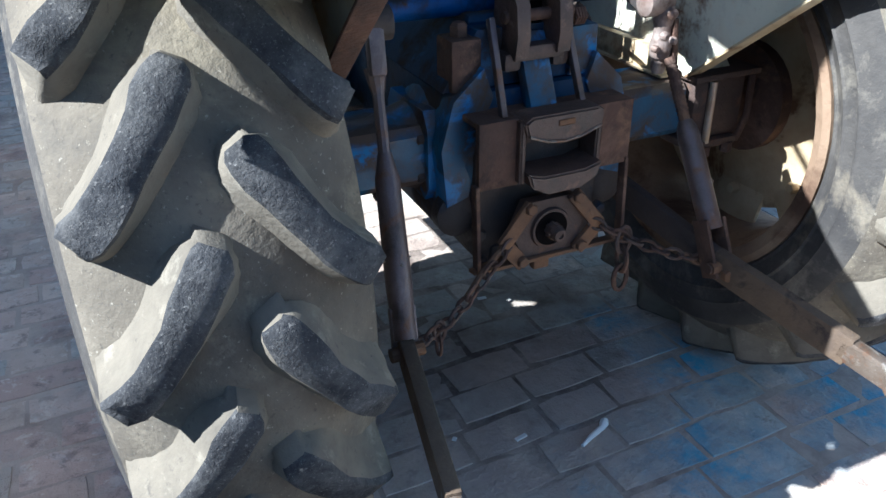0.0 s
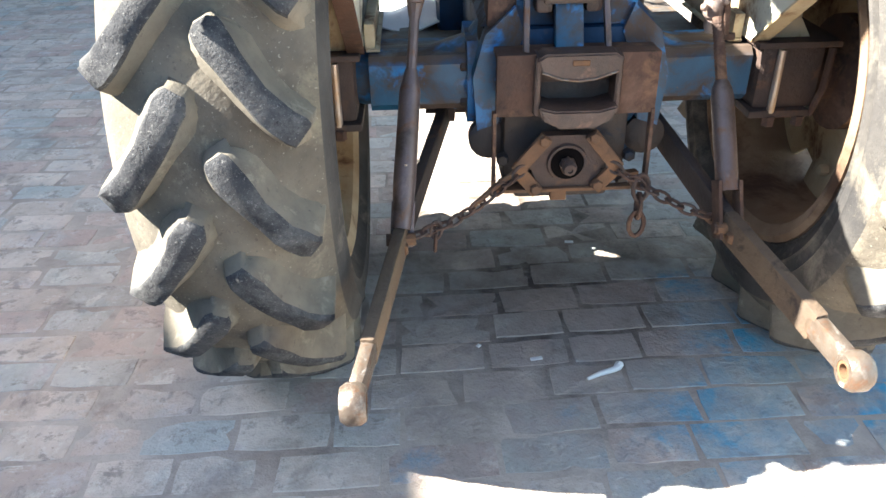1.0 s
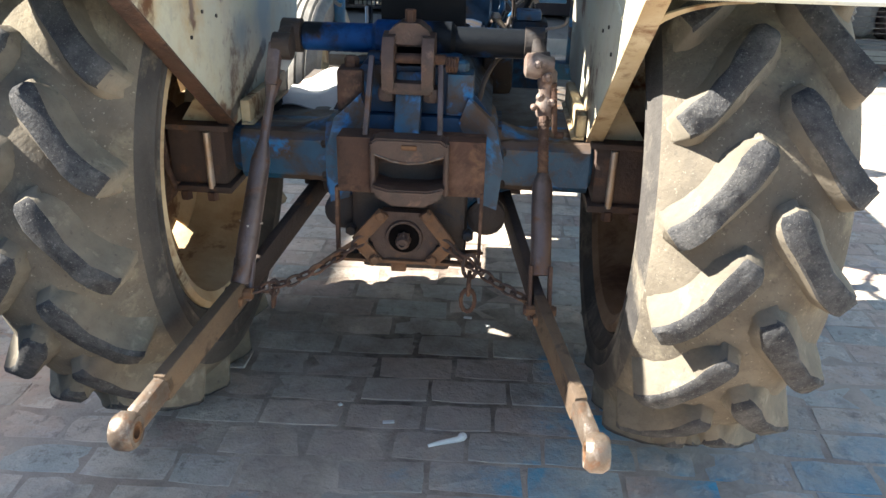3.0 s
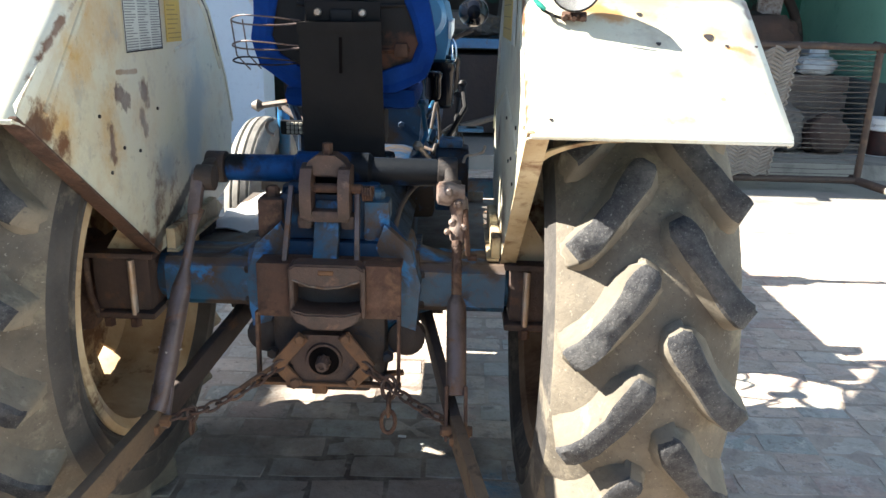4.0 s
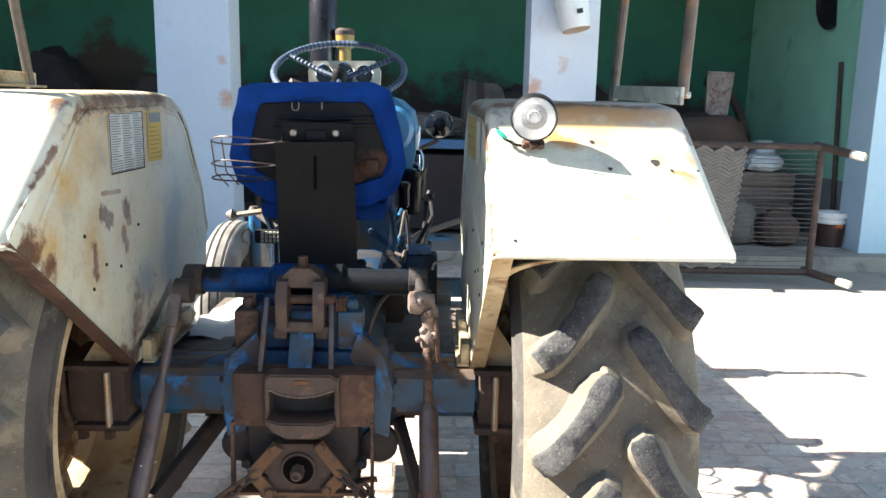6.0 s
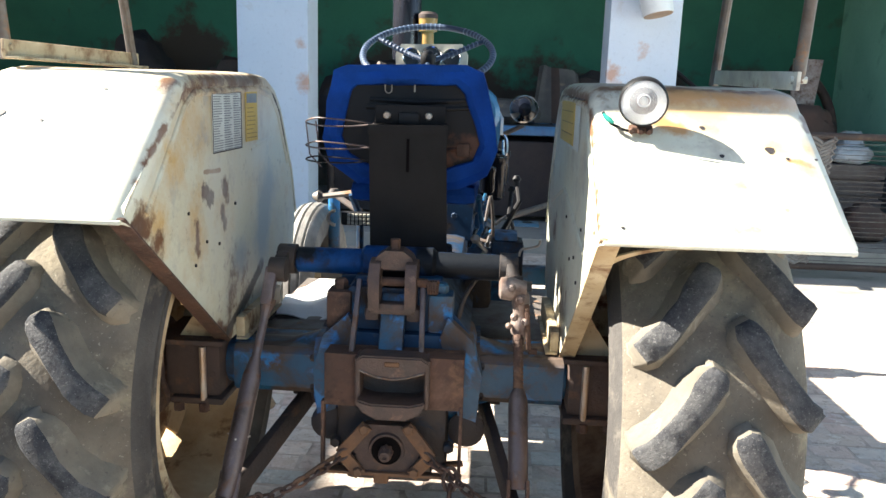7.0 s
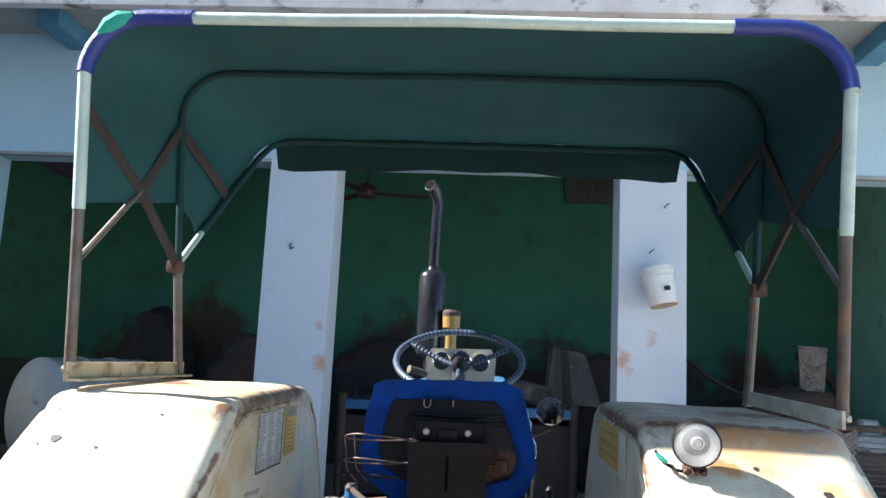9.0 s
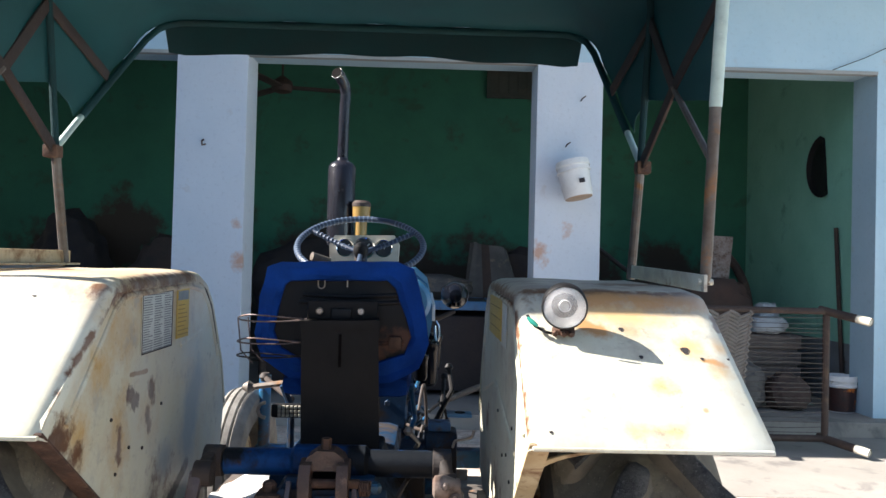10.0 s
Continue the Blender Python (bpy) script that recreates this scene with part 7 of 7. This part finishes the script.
box(bm, 0.0, 0.05, -0.15, -0.147, 0.10, 0.14)
part("label_mark", bm, "dark", hb, smooth=False)
for x, z in ((1.47, 2.53), (1.60, 2.95)):
    bm = nb()
    sweep(bm, [(x, 5.0, z), (x, 4.94, z + 0.01), (x + 0.03, 4.93, z + 0.03)], 0.006, 6)
    single("nail", bm, "rust", "bent nail in the pillar", "nail")
bm = nb()
sweep(bm, [(-1.80, 5.0, 2.50), (-1.80, 4.95, 2.48), (-1.79, 4.93, 2.44), (-1.76, 4.93, 2.45)], 0.008, 6)
single("hook", bm, "rust", "small iron hook in the pillar", "hook")
bm = nb()
sweep(bm, [(-5.15, 5.0, 2.36), (-5.15, 4.95, 2.36), (-5.16, 4.94, 2.27), (-5.21, 4.94, 2.25), (-5.23, 4.94, 2.29)], 0.009, 6)
single("hook", bm, "rust", "iron hook on the front wall", "hook")
# ---- inside the veranda ----
def heap(name, label, cat, c, s, material, seed, n=20, lumps=6):
    bm = nb()
    random.seed(seed)
    bmesh.ops.create_icosphere(bm, subdivisions=4, radius=1.0)
    off = Vector((seed * 3.1, seed * 1.7, 0))
    for v in bm.verts:
        q = v.co.copy()
        d = 1 + 0.22 * noise.noise(q * 1.4 + off) + 0.10 * noise.noise(q * 4 + off) + 0.05 * noise.noise(q * 9 + off)
        p = Vector((abs(q.x) ** 0.75 * math.copysign(1, q.x), abs(q.y) ** 0.75 * math.copysign(1, q.y), abs(q.z) ** 0.75 * math.copysign(1, q.z))) * d
        v.co = Vector((c[0] + p.x * s[0], c[1] + p.y * s[1], max(c[2], c[2] + s[2] * 0.9 + p.z * s[2])))
    return single(name, bm, material, label, cat, "", {"sack": "sacks in the veranda", "bedding": "bedding in the veranda", "bag": "bags behind the tipped bed"}.get(cat, ""))

bench = thing("string_bed", "old wooden bed with blue painted rails, loaded with sacks", "bed", pose(-0.2, 6.1, 0.13))
for x in (-1.15, 1.10):
    for y in (-0.45, 0.45):
        bm = nb()
        lathe(bm, [(0, 0.03), (0.3, 0.035), (0.5, 0.045), (0.85, 0.045), (0.98, 0.05), (1.0, 0.04)], 12, "Z", (x, y, 0))
        part("leg", bm, "wood", bench)
for y in (-0.45, 0.45):
    bm = nb()
    bar(bm, (-1.15, y, 0.90), (1.10, y, 0.90), 0.06, 0.09, (0, 0, 1), 0.01)
    part("side_rail", bm, "bluebright", bench)
for x in (-1.15, 1.10):
    bm = nb()
    bar(bm, (x, -0.45, 0.90), (x, 0.45, 0.90), 0.06, 0.09, (0, 0, 1), 0.01)
    part("end_rail", bm, "bluebright", bench)
bm = nb()
box(bm, -1.12, 1.07, -0.42, 0.42, 0.90, 0.94, 0.01)
part("bed_web", bm, "sack", bench)
bm = nb()
box(bm, -1.2, 1.15, -0.44, 0.46, 0.05, 0.80, 0.05)
part("stored_load", bm, "sackdark", bench, "dark clutter stored under the bed")
heap("stuffed_sack", "dark stuffed sack behind the bed", "sack", (-1.0, 7.2, 0.13), (0.75, 0.4, 0.80), "sackdark", 1)
heap("stuffed_sack", "dark stuffed old sack against the wall", "sack", (1.55, 7.1, 0.13), (0.65, 0.4, 0.76), "sackdark", 2)
heap("sack", "grey sack lying on the bed", "sack", (0.15, 6.2, 1.06), (0.55, 0.3, 0.14), "sack", 3)
heap("sack", "grey sack on the bed's end", "sack", (-0.75, 6.1, 1.06), (0.35, 0.3, 0.12), "sack", 4)
bm = nb()
rows = []
for i in range(9):
    r = []
    for k in range(9):
        u, v = i / 8, k / 8
        r.append(bm.verts.new((0.72 + 0.42 * u + 0.22 * (1 - v) * (u - 0.3), 6.6 + 0.12 * v + 0.03 * math.sin(u * 9), 1.06 + 0.62 * v - 0.08 * u * v)))
    rows.append(r)
for i in range(8):
    for k in range(8):
        f = bm.faces.new((rows[i][k], rows[i + 1][k], rows[i + 1][k + 1], rows[i][k + 1]))
        f.material_index = 1 if i in (3,) else 0
st = single("striped_sack", bm, ("sack", "sackred"), "grey woven sack with a red stripe leaning on the heap", "sack")
st.modifiers.new("thick", "SOLIDIFY").thickness = 0.09
heap("bedding_roll", "dark tall heap of folded bedding", "bedding", (-4.0, 7.3, 0.13), (0.45, 0.35, 0.90), "sackdark", 5)
heap("bedding_roll", "brown-red bundle of bedding", "bedding", (-2.75, 7.35, 0.13), (0.55, 0.35, 0.83), "sackred", 6)
heap("bedding_roll", "dark bundle in the corner", "bedding", (3.1, 7.2, 0.13), (0.8, 0.4, 0.55), "sackdark", 7)
# white drum lying on its side
bm = nb()
lathe(bm, [(-0.55, 0.02), (-0.55, 0.47), (-0.53, 0.50), (-0.2, 0.50), (-0.19, 0.515), (-0.17, 0.515), (-0.16, 0.50), (0.16, 0.50), (0.17, 0.515), (0.19, 0.515), (0.2, 0.50), (0.53, 0.50), (0.55, 0.47), (0.55, 0.02)], 40, "X")
dr = single("drum", bm, "drum", "large pale grey metal drum lying on the veranda floor", "drum")
dr.scale = (1.1, 1.18, 1.18)
dr.location, dr.rotation_euler = (-4.25, 6.3, 0.738), (0, 0, radians(62))
# ceiling fan
fan = thing("ceiling_fan", "dark brown three-bladed ceiling fan hanging from a rod", "fan", pose(-1.36, 6.3, 4.50))
bm = nb()
sweep(bm, [(0, 0, 0), (0, 0, -1.12)], 0.012, 8)
lathe(bm, [(-0.10, 0.02), (-0.08, 0.05), (0, 0.055)], 14, "Z")
part("down_rod", bm, "brace", fan)
bm = nb()
lathe(bm, [(-1.28, 0.04), (-1.26, 0.10), (-1.20, 0.12), (-1.15, 0.10), (-1.10, 0.03)], 20, "Z")
part("motor", bm, "brace", fan)
for a in (12, 132, 252):
    bm = nb()
    rz = Matrix.Rotation(radians(a), 4, "Z")
    box(bm, 0.10, 0.68, -0.065, 0.065, -1.222, -1.205, 0.004, rz @ Matrix.Rotation(radians(0), 4, "X"))
    part("blade", bm, "brace", fan)
# dark bundle slung under the ceiling
bm = nb()
lathe(bm, [(3.27, 0.03), (3.29, 0.20), (3.36, 0.38), (3.48, 0.48), (3.62, 0.46), (3.74, 0.32), (3.80, 0.06), (4.50, 0.012)], 24, "Z", (-4.50, 6.0, 0))
for v in bm.verts:
    if v.co.z < 3.8:
        v.co += Vector((1, 0.6, 0.4)) * 0.05 * noise.noise(v.co * 4.0)
single("hanging_bundle", bm, "bundleblue", "dark blue cloth bundle slung on a cord from the ceiling", "bundle")
# boarded wall opening high on the back wall
vent = thing("wall_vent", "small grey-green boarded ventilator high on the green wall", "ventilator", pose(1.30, 7.98, 3.60), kind="structure")
bm = nb()
box(bm, -0.34, 0.34, -0.05, 0.0, 0.0, 0.62, 0.01)
part("vent_frame", bm, "greenlow", vent)
for k in range(5):
    bm = nb()
    box(bm, -0.30 + 0.12 * k, -0.19 + 0.12 * k, -0.065, -0.048, 0.05, 0.57, 0.004)
    part("board", bm, "greenlow", vent)
# round dark pan on the end wall, leaning pole, hose and boards
bm = nb()
lathe(bm, [(0, 0.02), (0.0, 0.30), (-0.05, 0.33), (-0.055, 0.32), (-0.02, 0.27), (-0.02, 0.02)], 28, "X")
bmesh.ops.bisect_plane(bm, geom=bm.verts[:] + bm.edges[:] + bm.faces[:], plane_co=(0, 0.0, 0), plane_no=(0, -1, 0.12), clear_outer=True)
bmesh.ops.holes_fill(bm, edges=[e for e in bm.edges if e.is_boundary])
pn = single("iron_pan", bm, "plastic", "black half-round pan hung on the end wall", "pan")
pn.matrix_world = pose(4.395, 6.0, 2.56, 0, 0, 0)
bm = nb()
sweep(bm, [(4.36, 5.55, 0.13), (4.37, 5.75, 1.9)], 0.022, 8)
single("pole", bm, "wood", "thin wooden pole leaning on the end wall", "pole")
bm = nb()
sweep(bm, [(1.75, 5.55, 1.75), (2.2, 5.6, 1.42), (2.6, 5.7, 1.25), (2.9, 5.8, 1.22), (3.0, 5.78, 0.6), (3.05, 5.75, 0.15)], 0.022, 8)
single("hose", bm, "plastic", "black rubber hose slung across the opening", "hose")
crate = thing("crate", "dusty brown board crate standing behind the tipped bed", "crate", pose(3.0, 6.2, 0.13))
bm = nb()
box(bm, -0.6, 1.08, -0.3, 0.3, 0, 0.67, 0.02)
part("crate_box", bm, "crate", crate)
for k in range(4):
    bm = nb()
    box(bm, -0.62, 1.10, -0.32, -0.302, 0.03 + 0.165 * k, 0.165 + 0.165 * k, 0.004)
    part("slat", bm, "crate", crate)
heap("stuffed_sack", "dark brown stuffed sack lying on the crate", "sack", (3.20, 6.28, 0.80), (0.55, 0.22, 0.30), "sackred", 11)
bm = nb()
prism(bm, [(-0.125, 0.0), (0.110, -0.012), (0.150, 0.475), (-0.145, 0.470)], -0.018, 0.018, "Y")
box(bm, -0.137, 0.145, -0.026, -0.018, 0.42, 0.455, 0.003)
bd = single("board", bm, "castpale", "grey weathered board leaning on the clutter", "board")
bd.matrix_world = pose(3.44, 6.44, 1.35, -6, 3, 0)
bm = nb()
sweep(bm, smooth([(3.92, 6.72, 0.13), (3.92, 6.72, 0.8), (3.88, 6.73, 1.2), (3.76, 6.74, 1.48), (3.58, 6.75, 1.67), (3.40, 6.75, 1.73)]), 0.05, 12)
single("bent_pipe", bm, "wood", "thick dark bent pipe behind the crate", "pipe")
bm = nb()
bar(bm, (2.86, 5.98, 0.845), (3.30, 5.96, 0.865), 0.07, 0.08, (0, 0, 1), 0.02)
single("plank", bm, "sack", "short grey plank lying on the crate", "plank")
for x, y, z, w, h, mt, lb in ((3.80, 5.99, 0.80, 0.36, 0.19, "drum", "crumpled white plastic bag on the crate"), (3.88, 6.22, 0.80, 0.22, 0.34, "drum", "upright white plastic bag on the crate"), (3.70, 5.35, 0.13, 0.40, 0.36, "sackred", "brown stuffed bag on the veranda floor"), (3.28, 5.40, 0.13, 0.44, 0.46, "sack", "grey stuffed bag on the veranda floor")):
    heap("plastic_bag" if mt == "drum" else "cloth_bag", lb, "bag", (x, y, z), (w * 0.5, 0.13, h * 0.5), mt, int(x * 10))

# two thin wires and small things on the walls
bm = nb()
sweep(bm, [(3.9, 4.98, 3.30), (4.2, 4.97, 3.42), (4.6, 4.97, 3.62)], 0.004, 6)
single("cable", bm, "plastic", "thin black cable on the wall", "cable")

# ---- yard bricks ----
M["brick"] = mat("worn_yard_brick", (0.69, 0.575, 0.470), 0.9, var=(0.53, 0.425, 0.335), vscale=9, stain=(0.60, 0.56, 0.50), sscale=7, slo=0.54, shi=0.70, bump=0.9, bscale=26, grain=0.2, coord="World", spec=0.15, island=0.6)
mottle(M["brick"], (0.22, 0.18, 0.155), 17.0, 0.54, 0.61, 0.64, (1, 1, 1), 12, 0.75)
mottle(M["brick"], (0.17, 0.14, 0.125), 38.0, 0.58, 0.66, 0.55, (1, 1, 1), 12, 0.78)
mottle(M["brick"], (0.68, 0.62, 0.52), 12.0, 0.56, 0.62, 0.6, (1, 1, 1), 12, 0.75)
mottle(M["brick"], (0.36, 0.39, 0.37), 5.0, 0.54, 0.68, 0.36)
mottle(M["brick"], (0.42, 0.30, 0.26), 7.0, 0.56, 0.68, 0.45)
blotches(M["brick"], [((0.30, -0.42, 0), 0.40), ((0.75, -0.45, 0), 0.45), ((0.52, -0.15, 0), 0.34), ((0.42, 0.1, 0), 0.16), ((1.15, -0.35, 0), 0.45)], (0.21, 0.33, 0.39), 7.0, 0.42, 0.62, 1.0)
blotches(M["brick"], [((0.48, -0.12, 0), 0.26), ((0.30, -0.42, 0), 0.24), ((0.75, -0.45, 0), 0.28), ((-0.35, -0.52, 0), 0.13), ((0.42, 0.12, 0), 0.13), ((0.0, -0.40, 0), 0.10)], (0.10, 0.34, 0.48), 11.0, 0.42, 0.76, 0.92)
# brown dirt, plus the shade below the tractor put into the brick colour
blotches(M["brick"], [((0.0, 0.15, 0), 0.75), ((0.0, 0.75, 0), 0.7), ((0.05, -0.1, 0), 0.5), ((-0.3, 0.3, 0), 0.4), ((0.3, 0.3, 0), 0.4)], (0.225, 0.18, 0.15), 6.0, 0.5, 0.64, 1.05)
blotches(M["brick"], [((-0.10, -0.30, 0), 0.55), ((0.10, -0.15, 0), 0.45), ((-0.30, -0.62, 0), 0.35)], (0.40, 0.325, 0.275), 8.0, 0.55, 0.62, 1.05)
mottle(M["brick"], (0.70, 0.66, 0.58), 26.0, 0.62, 0.70, 0.55, (0.35, 1, 1), 10, 0.75)
mottle(M["brick"], (0.10, 0.085, 0.075), 24.0, 0.64, 0.70, 0.6, (0.4, 1, 1), 10, 0.75)
M["joint"] = mat("sandy_brick_joint", (0.55, 0.465, 0.385), 0.95, var=(0.33, 0.27, 0.222), vscale=5, bump=0.6, bscale=50, coord="World", spec=0.1)
# joints darkened below the tractor too, its shade in their colour
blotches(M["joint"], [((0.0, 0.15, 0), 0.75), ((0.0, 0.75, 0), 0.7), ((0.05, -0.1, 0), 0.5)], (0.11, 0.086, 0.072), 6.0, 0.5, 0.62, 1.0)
for m_ in ("brick", "joint"):
    mottle(M[m_], (0.40, 0.36, 0.31), 3.3, 0.52, 0.64, 0.62)
    mottle(M[m_], (0.20, 0.165, 0.14), 4.6, 0.55, 0.67, 0.5)
    mottle(M[m_], (0.14, 0.115, 0.10), 60.0, 0.63, 0.72, 0.6)
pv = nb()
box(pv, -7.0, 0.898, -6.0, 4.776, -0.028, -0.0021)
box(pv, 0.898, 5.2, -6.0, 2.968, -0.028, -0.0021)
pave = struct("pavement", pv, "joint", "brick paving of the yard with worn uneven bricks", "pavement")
apron = nb()
box(apron, 0.90, 9.0, 2.97, 4.778, -0.028, 0.001, 0.002)
struct("apron", apron, "concrete", "smooth pale cement strip before the veranda", "pavement")
BL, BW = 0.232, 0.114
def brick_verts(seed):
    """A worn brick: uneven outline, edges broken down into the joint."""
    r = random.Random(seed)
    hx, hy = BL / 2 - 0.0005, BW / 2 - 0.0005
    out = []
    for sx, sy in ((-1, -1), (-0.33, -1), (0.33, -1), (1, -1), (1, 0.1), (1, 1), (0.33, 1), (-0.33, 1), (-1, 1), (-1, 0.1)):
        worn_ = 0.035 if abs(sx) == 1 and abs(sy) == 1 else 0.0
        out.append((sx * hx * (1 - worn_ * 0.6 - r.uniform(0, 0.060)), sy * hy * (1 - worn_ - r.uniform(0, 0.12))))
    k = len(out)
    drop = [r.uniform(-0.0022, 0.0003) for _ in out]
    v = [(x, y, -0.02) for x, y in out] + [(x, y, -0.008) for x, y in out] + [(x * 0.975, y * 0.945, d) for (x, y), d in zip(out, drop)] + [(r.uniform(-0.02, 0.02), r.uniform(-0.01, 0.01), r.uniform(-0.001, 0.0015))]
    f = []
    for i in range(k):
        j = (i + 1) % k
        f += [(i, j, k + j, k + i), (k + i, k + j, 2 * k + j, 2 * k + i), (2 * k + i, 2 * k + j, 3 * k)]
    return v, f
shapes = []
for k in range(14):
    v, f = brick_verts(k)
    me = bpy.data.meshes.new("brick")
    me.from_pydata(v, [], f)
    me.materials.append(M["brick"])
    shapes.append((me, v, f))
rb = random.Random(5)
allv, allf = [], []
count = 0
ny0, ny1 = int(-6.0 / BW), int(4.70 / BW)
for iy in range(ny0, ny1):
    sh_ = rb.uniform(-0.06, 0.06) + (BL / 2 if iy % 2 else 0)
    x = -7.0 + sh_
    while x < 5.2:
        me, v, f = rb.choice(shapes)
        long_ = rb.choice((rb.uniform(0.88, 1.07), rb.uniform(0.88, 1.07), rb.uniform(0.62, 0.95)))
        x += BL * long_ / 2
        # the courses wander a little
        y = (iy + 0.5) * BW + 0.014 * math.sin(x * 1.9 + 0.6) + 0.008 * math.sin(x * 4.3)
        if x > 0.80 and iy >= 26:
            break
        p = (x, y + rb.uniform(-0.004, 0.004), rb.uniform(-0.0014, 0.0018))
        a = radians(1.5 * math.cos(x * 1.9 + 0.6) + rb.uniform(-1.6, 1.6))
        sc = (long_, rb.uniform(0.95, 1.03), 1.0)
        near = -1.02 < x < 1.15 and -0.72 < y < 0.86
        if near and count < 300:
            ob = new("brick", me)
            ob.parent = pave
            ob.location, ob.rotation_euler, ob.scale = p, (radians(rb.uniform(-0.6, 0.6)), radians(rb.uniform(-0.4, 0.4)), a), sc
            count += 1
        else:
            o = len(allv)
            ca, sa = math.cos(a), math.sin(a)
            allv += [(p[0] + q[0] * sc[0] * ca - q[1] * sc[1] * sa, p[1] + q[0] * sc[0] * sa + q[1] * sc[1] * ca, p[2] + q[2]) for q in v]
            allf += [tuple(i + o for i in g) for g in f]
        x += BL * long_ / 2
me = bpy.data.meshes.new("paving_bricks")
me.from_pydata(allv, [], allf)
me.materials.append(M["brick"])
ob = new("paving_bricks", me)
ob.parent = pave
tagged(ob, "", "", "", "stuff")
# pale chips of wood on the bricks, one of them a peg with a knobbed end
for x, y, l, a in ((-0.033, -0.202, 0.030, 4), (0.149, 0.351, 0.026, -14), (0.216, 0.308, 0.012, 10), (-0.171, -0.142, 0.010, 30)):
    bm = nb()
    bar(bm, (-l / 2, 0, 0.004), (l / 2, 0.003, 0.004), 0.010, 0.004, (0, 0, 1), 0.001)
    ob = single("wood_chip", bm, "sheet", "pale wood chip lying on the bricks", "chip", group="chips on the bricks")
    ob.matrix_world = pose(x, y, 0.002, 0, 0, a)
bm = nb()
sweep(bm, [(-0.048, 0, 0.005), (-0.01, 0.002, 0.006), (0.03, 0, 0.007), (0.040, 0.002, 0.010), (0.046, 0.006, 0.010), (0.048, 0.012, 0.008)], [0.004, 0.0065, 0.0075, 0.011, 0.011, 0.005], 8)
ob = single("wood_peg", bm, "sheet", "pale split wood peg lying on the bricks", "peg")
ob.matrix_world = pose(0.122, -0.265, 0.001, 0, 0, 22)
